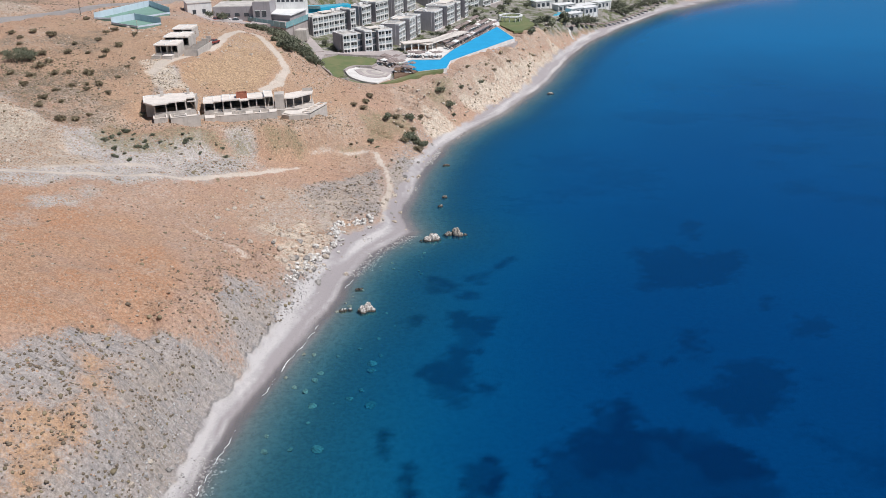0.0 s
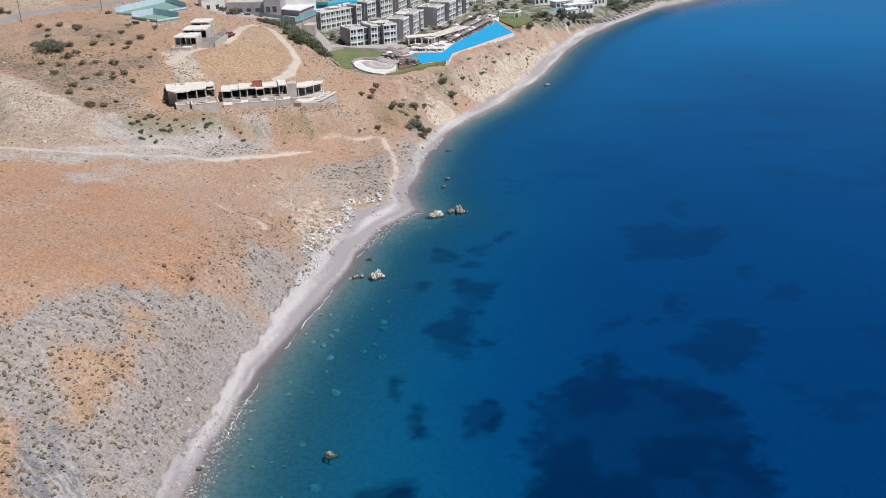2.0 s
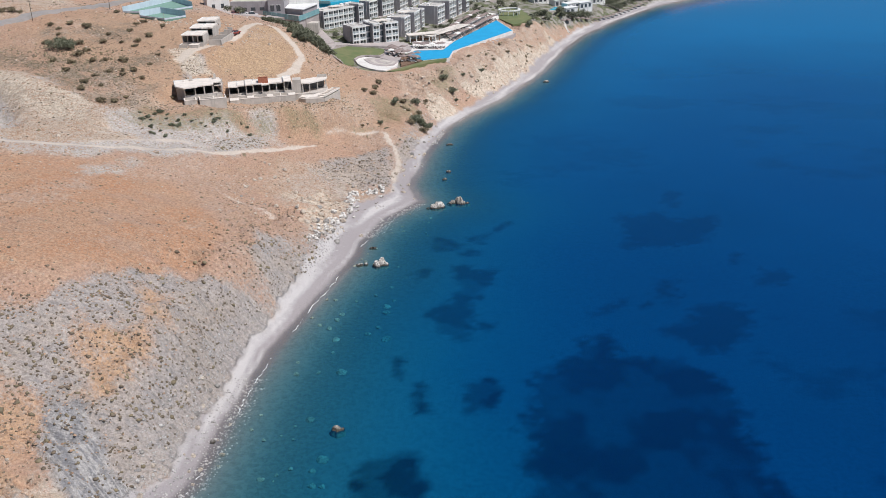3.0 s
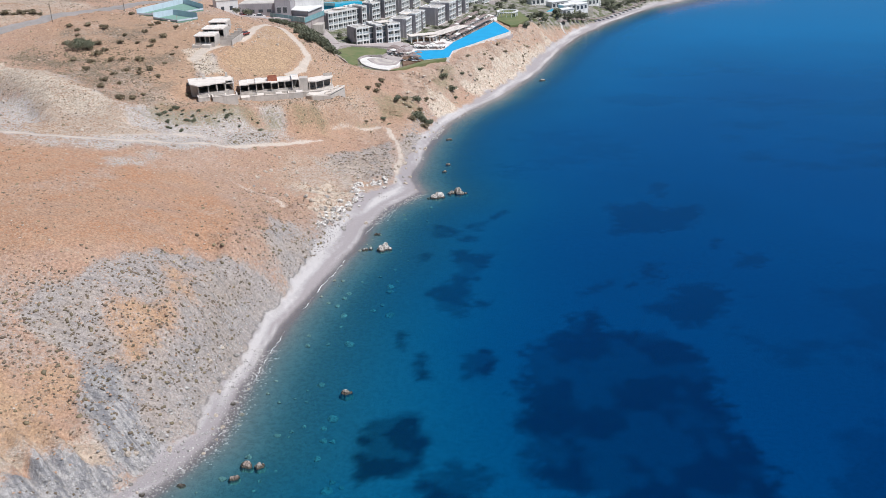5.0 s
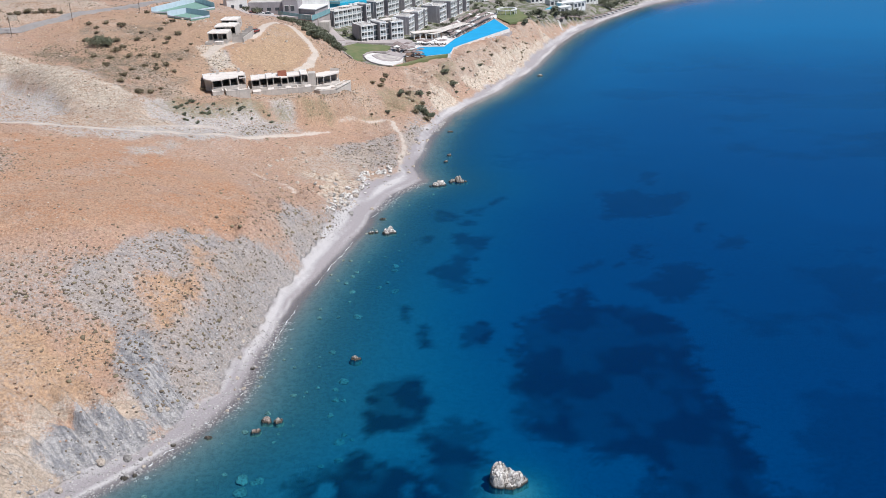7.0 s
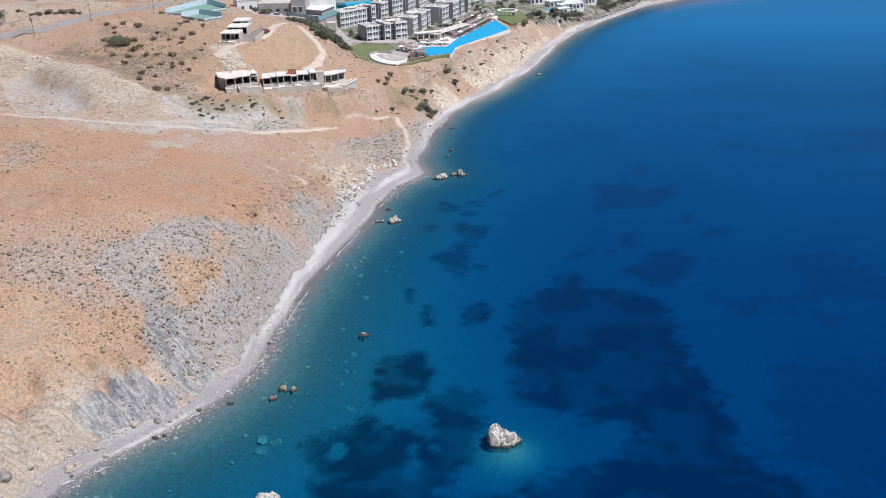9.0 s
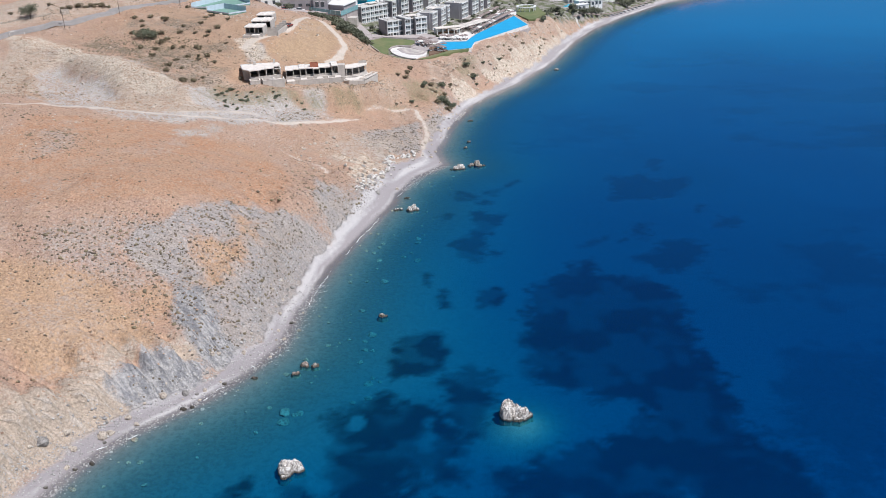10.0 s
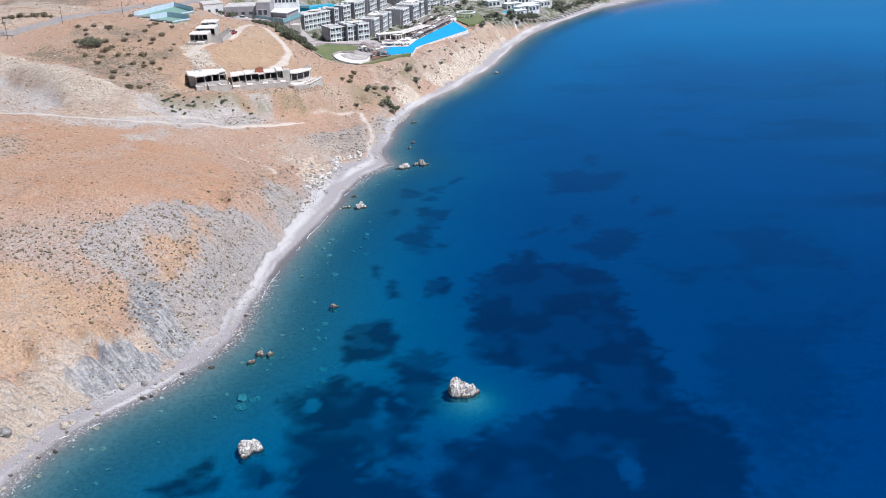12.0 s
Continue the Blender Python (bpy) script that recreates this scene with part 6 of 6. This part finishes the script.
def plant(spots, meshes, name, label, group):
    for x, y, r in spots:
        ob = new(name, rng.choice(meshes))
        grow = r * rng.uniform(0.9, 1.1)
        ob.matrix_basis = pose(x, y, at_ground(x, y) - 0.05, 0, 0, rng.uniform(0, 360)) @ Matrix.Diagonal((grow, grow * rng.uniform(0.8, 1.1), grow * rng.uniform(0.75, 1.0), 1))
        tagged(ob, label, "shrub", group)


plant(HILL_SHRUBS + MORE_HILL_SHRUBS, scrub, "shrub", "dark rounded shrub on the dry ochre hill", "shrubs on the hill")
plant(GULLY_SHRUBS, scrub + olive, "shrub", "grey-green shrub on the steep bank", "shrubs on the bank")
rng_hollow = random.Random(91)
hollow = [(x + rng_hollow.gauss(0, 1.6), y + rng_hollow.gauss(0, 1.6), rng_hollow.uniform(0.5, 1.1)) for x, y in ((-97, 238), (-95, 240), (-93, 242), (-90, 238), (-88, 235), (-89, 229), (-92, 230), (-86, 239), (-82, 240), (-78, 241), (-74, 244), (-69, 248)) for _ in range(3)]
plant(hollow, olive, "shrub", "low green shrub in the damp hollow by the track", "shrubs in the hollow")
plant(CLIFF_BUSHES, olive, "bush", "large olive-green bush on the cliff top", "bushes on the cliff top")
plant([(x + dx, y + dy, r * 1.15) for x, y, r in TERRACE_BUSHES for dx, dy in ((0, 0), (2.2, 3.5))], olive, "bush", "dense grey-green bush below the hotel drive", "bushes by the drive")


def tree(x, y, tall, spread, seed, label, group=""):
    rng = random.Random(seed)
    ob = thing("tree", x, y, at_ground(x, y) - 0.1, rng.uniform(0, 360), label, "tree", group)
    bm = bmesh.new()
    tube(bm, (0, 0, -0.3), (0.1, 0.05, tall * 0.5), 0.055 * tall, 0.035 * tall)
    tips = []
    for k in range(6):
        a = k * 1.05 + rng.uniform(-0.3, 0.3)
        tip = (spread * 0.55 * math.cos(a), spread * 0.55 * math.sin(a), tall * rng.uniform(0.55, 0.85))
        tube(bm, (0.08, 0.04, tall * rng.uniform(0.25, 0.48)), tip, 0.025 * tall, 0.01 * tall, 5)
        tips.append(tip)
    part("trunk", bm, BARK, ob)
    bm = bmesh.new()
    for tip in tips + [(0, 0, tall * 0.85)]:
        for _ in range(3):
            c = [tip[i] + rng.gauss(0, 0.16) * spread for i in range(3)]
            leaf_cloud(bm, rng, c, spread * rng.uniform(0.28, 0.46), 80, 0.11 * spread ** 0.5, 0.85)
    part("crown", bm, OLIVE_LEAF, ob)
    return ob


plant([(-178 + 2.6 * k, 300 + 1.6 * k, 1.5 + 0.4 * (k % 3)) for k in range(7)] + [(-205, 288, 1.6), (-198, 294, 1.4), (-192, 300, 1.5), (-210, 300, 1.7), (-186, 305, 1.3)], scrub, "shrub", "dark shrub in the stony field", "shrubs in the field")
tree(-188, 290, 5.5, 4.2, 1, "broad green tree beside the road")
tree(-137.5, 279, 3.6, 3.6, 2, "dark spreading carob tree on the hill")
tree(-134.5, 281, 3.0, 2.8, 3, "grey-green tree beside a carob on the hill")
samples = [tree(BEACH_TREES[k][0], BEACH_TREES[k][1], 4.0, 3.0, 30 + k, "green tree behind the far beach", "trees behind the far beach") for k in range(3)]
for k, (x, y, r) in enumerate(BEACH_TREES[3:]):
    copy_thing(samples[k % 3], pose(x, y, at_ground(x, y) - 0.1, 0, 0, 50 * k))
for k, (x, y, r) in enumerate(GARDEN_TREES):
    ob = copy_thing(samples[k % 3], pose(x, y, at_ground(x, y) - 0.1, 0, 0, 70 * k) @ Matrix.Scale(r / 2.6, 4))
    tagged(ob, "small green garden tree between hotel blocks", "tree", "trees in the hotel garden")

gen = np.random.RandomState(55)
beds = [(gx0, gy0, r) for gx0, gy0, r in zip(gen.uniform(-75, 75, 420), gen.uniform(375, 600, 420), gen.uniform(0.6, 1.5, 420))]
beds = [b for b in beds if float(inland(np.array([b[0]]), np.array([b[1]]))[0]) > 22 and float(value_noise(np.array([b[0]]), np.array([b[1]]), 18, 3)[0]) > 0.45
        and not edge_distance(np.array([b[0]]), np.array([b[1]]), POOL, True)[1][0] and b[1] > 372 + max(0, b[0] + 22) * 1.9]
plant(beds, olive, "garden_shrub", "clipped green garden shrub between hotel buildings", "shrubs in the hotel garden")

# ---- what nobody could count: tufts, thorn bushes, stones ----
def scatter(name, spots, sizes, template, faces, material, label, category, squash=(0.5, 0.9), seed=0, jitter=0.25):
    """One mesh of many small lumps, each turned, scaled and jittered."""
    gen = np.random.RandomState(seed)
    n, m = len(spots), len(template)
    turn = gen.uniform(0, 2 * np.pi, n)
    c, s = np.cos(turn)[:, None], np.sin(turn)[:, None]
    t = template[None] * (1 + gen.uniform(-jitter, jitter, (n, m, 1)))
    wide = sizes[:, None] * gen.uniform(0.75, 1.3, (n, 1))
    x = (t[..., 0] * c - t[..., 1] * s) * wide
    y = (t[..., 0] * s + t[..., 1] * c) * sizes[:, None]
    z = t[..., 2] * sizes[:, None] * gen.uniform(squash[0], squash[1], (n, 1))
    base = height(spots[:, 0], spots[:, 1])
    co = np.stack([x + spots[:, :1], y + spots[:, 1:2], z + base[:, None]], -1).reshape(-1, 3)
    tri = (faces[None] + (np.arange(n) * m)[:, None, None]).reshape(-1, 3)
    mesh = bpy.data.meshes.new(name)
    mesh.vertices.add(len(co))
    mesh.vertices.foreach_set("co", co.astype(np.float32).ravel())
    mesh.loops.add(tri.size)
    mesh.loops.foreach_set("vertex_index", tri.astype(np.int32).ravel())
    mesh.polygons.add(len(tri))
    mesh.polygons.foreach_set("loop_start", np.arange(0, tri.size, 3, dtype=np.int32))
    mesh.update(calc_edges=True)
    mesh.materials.append(material)
    return tagged(new(name, mesh), label, category, kind="stuff")


def lump_template(subdivisions):
    bm = bmesh.new()
    bmesh.ops.create_icosphere(bm, subdivisions=subdivisions, radius=1.0)
    bm.verts.index_update()
    co = np.array([v.co[:] for v in bm.verts])
    faces = np.array([[v.index for v in f.verts] for f in bm.faces])
    bm.free()
    return co, faces


def random_land(count, x0, x1, y0, y1, seed, shore_gap=9.0):
    gen = np.random.RandomState(seed)
    p = np.stack([gen.uniform(x0, x1, count), gen.uniform(y0, y1, count)], -1)
    s = inland(p[:, 0], p[:, 1])
    ok = s > shore_gap
    p, s = p[ok], s[ok]
    clear = np.ones(len(p), bool)
    for line, half in TRACKS:
        clear &= edge_distance(p[:, 0], p[:, 1], line)[0] > half + 0.8
    clear &= ~edge_distance(p[:, 0], p[:, 1], HOTEL_GROUND, True)[1]
    return p[clear], gen


def on_scree(p):
    grey = np.zeros(len(p))
    for k, points in enumerate(SCREE):
        grey = np.maximum(grey, patch(p[:, 0], p[:, 1], points, 3.0, 5.0, seed=3 + k))
    return grey


small, small_faces = lump_template(1)
fine_lump, fine_faces = lump_template(2)
# thorny cushions on the grey scree and, thinner, everywhere
p, gen = random_land(120000, -185, 40, 22, 400, 101, 6.5)
grey = on_scree(p)
quarry = patch(p[:, 0], p[:, 1], QUARRY, 3.0, 2.0)
olive_zone = patch(p[:, 0], p[:, 1], [(-158, 262), (-122, 252), (-104, 262), (-112, 282), (-140, 284), (-160, 278)], 4.0, 5.0)
bluff = patch(p[:, 0], p[:, 1], CLAY[0], 3.0, 3.0)
red = patch(p[:, 0], p[:, 1], ORANGE[1], 4.0, 6.0)
thick = 0.06 - 0.05 * red + 0.6 * patch(p[:, 0], p[:, 1], CLIFF[2], 4.0, 4.0) - 0.2 * bluff + 0.55 * (1 - 0.6 * bluff) * grey + 0.6 * np.maximum(patch(p[:, 0], p[:, 1], MIXED[0], 4.0, 4.0), patch(p[:, 0], p[:, 1], MIXED[1], 4.0, 4.0)) * (1 - 0.95 * quarry) + 0.7 * olive_zone + (0.30 - 0.22 * red) * smooth(0.5, 0.68, fractal(p[:, 0], p[:, 1], 22, 3, 111))
p = p[gen.rand(len(p)) < np.clip(thick - 0.25 * patch(p[:, 0], p[:, 1], STRAW_GRASS[0], 3.0, 3.0), 0, 0.8)]
size = np.clip(gen.gamma(3.5, 0.035, len(p)) + 0.10, 0, 0.42)
dark = gen.rand(len(p)) < 0.16 + 0.25 * patch(p[:, 0], p[:, 1], [(-158, 262), (-122, 252), (-104, 262), (-112, 282), (-140, 284), (-160, 278)], 4.0, 5.0)
scatter("thorn_cushions", p[~dark], size[~dark], small, small_faces, GREY_LEAF, "grey-brown thorny cushion plants dotted over the slopes", "scrub", (0.5, 0.9), 1, 0.5)
scatter("dark_scrub", p[dark], size[dark] * 1.35, small, small_faces, SHRUB_LEAF, "dark low scrub dotted over the slopes", "scrub", (0.55, 0.95), 2, 0.5)
# straw tufts in the dry grass
tuft = np.array([(0, 0, 1.0), (1, 0, 0), (0.5, 0.87, 0.1), (-0.5, 0.87, 0), (-1, 0, 0.1), (-0.5, -0.87, 0), (0.5, -0.87, 0.1)])
tuft_faces = np.array([(0, 1 + k, 1 + (k + 1) % 6) for k in range(6)])
p, gen = random_land(150000, -185, 10, 24, 330, 201, 10.0)
p = p[gen.rand(len(p)) < np.clip(1.0 - 0.8 * on_scree(p) - 0.7 * patch(p[:, 0], p[:, 1], CLAY[0], 3.0, 3.0), 0.12, 1) * (0.35 + 0.65 * smooth(0.35, 0.6, fractal(p[:, 0], p[:, 1], 15, 4, 121)))]
scatter("straw_tufts", p, gen.uniform(0.10, 0.28, len(p)), tuft, tuft_faces, STRAW, "dry straw-coloured grass tufts covering the hill", "grass", (0.6, 1.2), 3)
# pale stones strewn over the slopes
p, gen = random_land(42000, -185, 55, 24, 470, 301, 5.0)
field = smooth(0.52, 0.70, fractal(p[:, 0], p[:, 1], 26, 4, 131)) + np.exp(-((p[:, 0] + 42) / 12) ** 2 - ((p[:, 1] - 205) / 16) ** 2) + 0.6 * smooth(26, 16, inland(p[:, 0], p[:, 1])) * smooth(280, 310, p[:, 1]) + np.exp(-((p[:, 0] + 92) / 7) ** 2 - ((p[:, 1] - 285) / 7) ** 2) + 0.8 * patch(p[:, 0], p[:, 1], CLIFF[2], 4.0, 4.0)
p = p[gen.rand(len(p)) < (0.03 + 0.45 * np.clip(field, 0, 1)) * (0.25 + 0.75 * smooth(12, 22, inland(p[:, 0], p[:, 1]) + 30 * smooth(150, 180, p[:, 1])))]
scatter("strewn_stones", p, (gen.gamma(2.4, 0.055, len(p)) + 0.07) * (1 + 0.8 * smooth(270, 310, p[:, 1])), *lump_template(1), DRYSTONE, "pale stones strewn over the dry slopes", "stones", (0.5, 0.9), 4, 0.35)
# broken pale rock on the cliff below the pool
p, gen = random_land(3800, -26, 62, 296, 480, 351, 6.0)
p = p[(inland(p[:, 0], p[:, 1]) < 30) & (gen.rand(len(p)) < 0.25 + 0.75 * smooth(0.42, 0.6, fractal(p[:, 0], p[:, 1], 9, 3, 141)))]
pale = gen.rand(len(p)) < 0.7
scatter("cliff_rubble", p[pale], gen.gamma(2.6, 0.07, pale.sum()) + 0.10, small, small_faces, DRYSTONE, "broken pale rock on the ochre cliff", "stones", (0.5, 0.9), 6, 0.4)
scatter("cliff_scrub", p[~pale], gen.gamma(2.6, 0.12, (~pale).sum()) + 0.15, small, small_faces, SHRUB_LEAF, "dark scrub clinging to the ochre cliff", "scrub", (0.6, 1.0), 7, 0.5)
# shingle and cobbles along the waterline
gen = np.random.RandomState(401)
yy = gen.uniform(30, 320, 14000)
xx = np.interp(yy, [q[1] for q in COAST[3:25]], [q[0] for q in COAST[3:25]])
offset = np.where(gen.rand(14000) < 0.55, gen.normal(-8.5, 1.6, 14000), gen.normal(1.0, 1.2, 14000))
offset = np.where((yy < 125) & (gen.rand(14000) < 0.5), gen.uniform(-7.5, 1.0, 14000), offset)
offset = np.where(yy > 225, np.minimum(offset, gen.uniform(-1.5, 0.4, 14000)), offset)
keep = value_noise(yy, offset, 14, 5) > np.where(yy > 125, 0.62, 0.12)
scatter("beach_cobbles", np.stack([xx + offset, yy], -1)[keep], (gen.gamma(2.0, 0.05, 14000) + 0.05)[keep], small, small_faces, COBBLE, "grey cobbles along the tideline", "stones", (0.5, 0.8), 5, 0.35)


# ---- foam, stone rows, road, poles ----
def foam_line(points, seed):
    """A thin broken ribbon of white foam where small waves meet the shingle."""
    gen = random.Random(seed)
    bm, last = bmesh.new(), None
    for (x0, y0), (x1, y1) in zip(points, points[1:]):
        long = math.hypot(x1 - x0, y1 - y0)
        side = Vector((-(y1 - y0), x1 - x0)) / long
        steps = max(3, int(long / 0.3))
        for k in range(steps):
            a = k / steps
            sway = (noise.noise(Vector((x0 + (x1 - x0) * a, y0 + (y1 - y0) * a, seed)) * 0.5)) * 0.8
            c = Vector((x0 + (x1 - x0) * a, y0 + (y1 - y0) * a)) + side * sway
            wide = max(0.0, 0.05 + 0.13 * noise.noise(Vector((c.x * 0.3, c.y * 0.3, seed + 5.0))) + 0.09 * noise.noise(Vector((c.x * 1.9, c.y * 1.9, seed + 2.0)))) * gen.uniform(0.6, 1.4)
            if wide < 0.02:
                last = None
                continue
            row = [bm.verts.new((c.x + side.x * q * wide, c.y + side.y * q * wide, z)) for q, z in ((-1, 0.03), (0, 0.10), (1, 0.03))]
            if last:
                for q in (0, 1):
                    bm.faces.new((last[q], last[q + 1], row[q + 1], row[q]))
            last = row
    return tagged(new("foam", mesh_of("foam", bm, FOAM)), "broken white foam along the wet shingle", "foam", kind="stuff")


foam_line([(-52.0, 83.0), (-49.4, 85.1), (-47.3, 89.9), (-46.4, 94)], 1)
foam_line([(-75.3, 52.4), (-71.8, 54.6), (-69.0, 56.6), (-65.6, 60.2)], 2)
foam_line([(-38.7, 144), (-36.7, 153.5), (-34.0, 162.5), (-31.5, 172)], 3)
foam_line([(-44.2, 112), (-43.0, 122), (-41.2, 133)], 4)
foam_line([(-59.0, 69.6), (-55.6, 75.2)], 5)
foam_line([(-27.6, 190), (-26.8, 195)], 6)

# pale stones heaped along the back of the beach
rng = random.Random(77)
heap = [rock_mesh("pale_stone", 700 + k, (0.8, 0.6, 0.5), LIMESTONE, 2) for k in range(4)]
rows = [((-32.5, 223), (-24.5, 225), 34), ((-33, 222), (-32, 206), 40), ((-34, 206), (-40, 180), 50)]
for (x0, y0), (x1, y1), count in rows:
    for k in range(count):
        a = rng.random()
        x, y = x0 + (x1 - x0) * a + rng.gauss(0, 0.8), y0 + (y1 - y0) * a + rng.gauss(0, 0.8)
        ob = new("pale_stone", rng.choice(heap))
        ob.matrix_basis = pose(x, y, at_ground(x, y) + 0.1, 0, 0, rng.uniform(0, 360)) @ Matrix.Scale(rng.uniform(0.5, 1.25), 4)
        tagged(ob, "bleached white stone at the back of the beach", "rock", "stones behind the beach")


def ribbon(name, points, half, lift, material, label, thick=0.6):
    """A road or path laid over the ground, in short lengths."""
    dense = []
    for (x0, y0), (x1, y1) in zip(points, points[1:]):
        n = max(1, int(math.hypot(x1 - x0, y1 - y0) / 3))
        dense += [(x0 + (x1 - x0) * k / n, y0 + (y1 - y0) * k / n) for k in range(n)]
    dense.append(points[-1])
    bm, rings = bmesh.new(), []
    for k, (x, y) in enumerate(dense):
        ax, ay = dense[max(0, k - 1)]
        bx, by = dense[min(len(dense) - 1, k + 1)]
        n = Vector((-(by - ay), bx - ax)).normalized() * half
        z = at_ground(x, y) + lift
        rings.append([bm.verts.new(c) for c in ((x + n.x, y + n.y, z), (x - n.x, y - n.y, z), (x - n.x * 1.2, y - n.y * 1.2, z - thick), (x + n.x * 1.2, y + n.y * 1.2, z - thick))])
    for a, b in zip(rings, rings[1:]):
        for k in range(4):
            j = (k + 1) % 4
            bm.faces.new((a[k], a[j], b[j], b[k]))
    bm.faces.new(rings[0])
    bm.faces.new(rings[-1][::-1])
    bmesh.ops.recalc_face_normals(bm, faces=bm.faces)
    return tagged(new(name, mesh_of(name, bm, material)), label, "road", kind="structure")


ribbon("road", [(-300, 230), (-240, 258), (-197, 275), (-185, 281), (-171, 289), (-160, 303), (-152, 322), (-148.5, 350), (-146, 370), (-137.6, 388), (-128, 404), (-112, 430), (-100, 460)], 2.6, 0.5, ASPHALT, "grey asphalt road over the hill", 1.5)
ribbon("drive", [(-108, 380), (-92, 384), (-80, 384), (-72, 392), (-66, 394), (-57, 372)], 2.2, 0.6, PAVING, "paved hotel drive", 2.0)

bridge = thing("culvert", -188.5, 277.0, at_ground(-188.5, 277), 28, "dark concrete road culvert with wing walls", "culvert")
part("deck_beam", boxes((-2.6, -0.4, 0.2, 2.6, 2.2, 0.9)), CONCRETE, bridge)
part("wing_wall", boxes((2.6, -1.6, -3, 2.9, 2.2, 0.6)), CONCRETE, bridge)
part("wing_wall", boxes((-2.9, -1.6, -3, -2.6, 2.2, 0.6)), CONCRETE, bridge)
# solid black block stands in for the shade inside the culvert mouth
part("opening_shade", boxes((-2.58, 0.6, -3, 2.58, 2.2, 0.18)), TYRE, bridge)


def pole(x, y, tall):
    ob = thing("utility_pole", x, y, at_ground(x, y) - 0.2, 20, "weathered wooden utility pole with a cross arm", "utility pole", "poles along the road")
    part("shaft", tube(bmesh.new(), (0, 0, -0.5), (0, 0, tall), 0.14, 0.09), BARK, ob)
    part("cross_arm", boxes((-0.8, -0.06, tall - 0.6, 0.8, 0.06, tall - 0.46)), BARK, ob)
    for px in (-0.7, 0, 0.7):
        part("insulator", tube(bmesh.new(), (px, 0, tall - 0.46), (px, 0, tall - 0.3), 0.05, 0.04, 6), WHITE, ob)


for x, y in ((-142.5, 347), (-155, 303), (-171, 283), (-130, 395)):
    pole(x, y, 7.5)

hut = thing("stone_hut", -176, 293.5, at_ground(-176, 293.5), 30, "small ruined stone hut beside the road", "building")
for run in ((0, 0, -1, 3.2, 0.4, 1.8), (0, 2.4, -1, 3.2, 2.8, 1.8), (0, 0.4, -1, 0.4, 2.4, 1.8), (2.8, 0.4, -1, 3.2, 2.4, 1.5)):
    part("wall", boxes(run), DRYSTONE, hut)
steps = thing("cliff_stair", 57.9, 487, 0, 0, "pale stone stair down the cliff end", "stair")
for k in range(22):
    a = k / 21
    x, y = 57.9 + 2.6 * a + 0.8 * math.sin(6 * a) - 57.9, 487 - 12.5 * a - 487
    z = at_ground(x + 57.9, y + 487) + 0.15
    part("step", boxes((x - 0.8, y - 0.35, z - 1.2, x + 0.8, y + 0.35, z + 0.05)), PALE_PAVING, steps)

field_wall = thing("field_wall", -204, 284, at_ground(-204, 284), 20, "low pale dry stone field wall", "wall")
for k in range(16):
    z = at_ground(-204 + 1.6 * k * math.cos(radians(20)), 284 + 1.6 * k * math.sin(radians(20))) - at_ground(-204, 284)
    part("wall_stone", boxes((1.6 * k, 0, z - 0.5, 1.6 * k + 1.5, 0.6, z + 0.8)), DRYSTONE, field_wall)
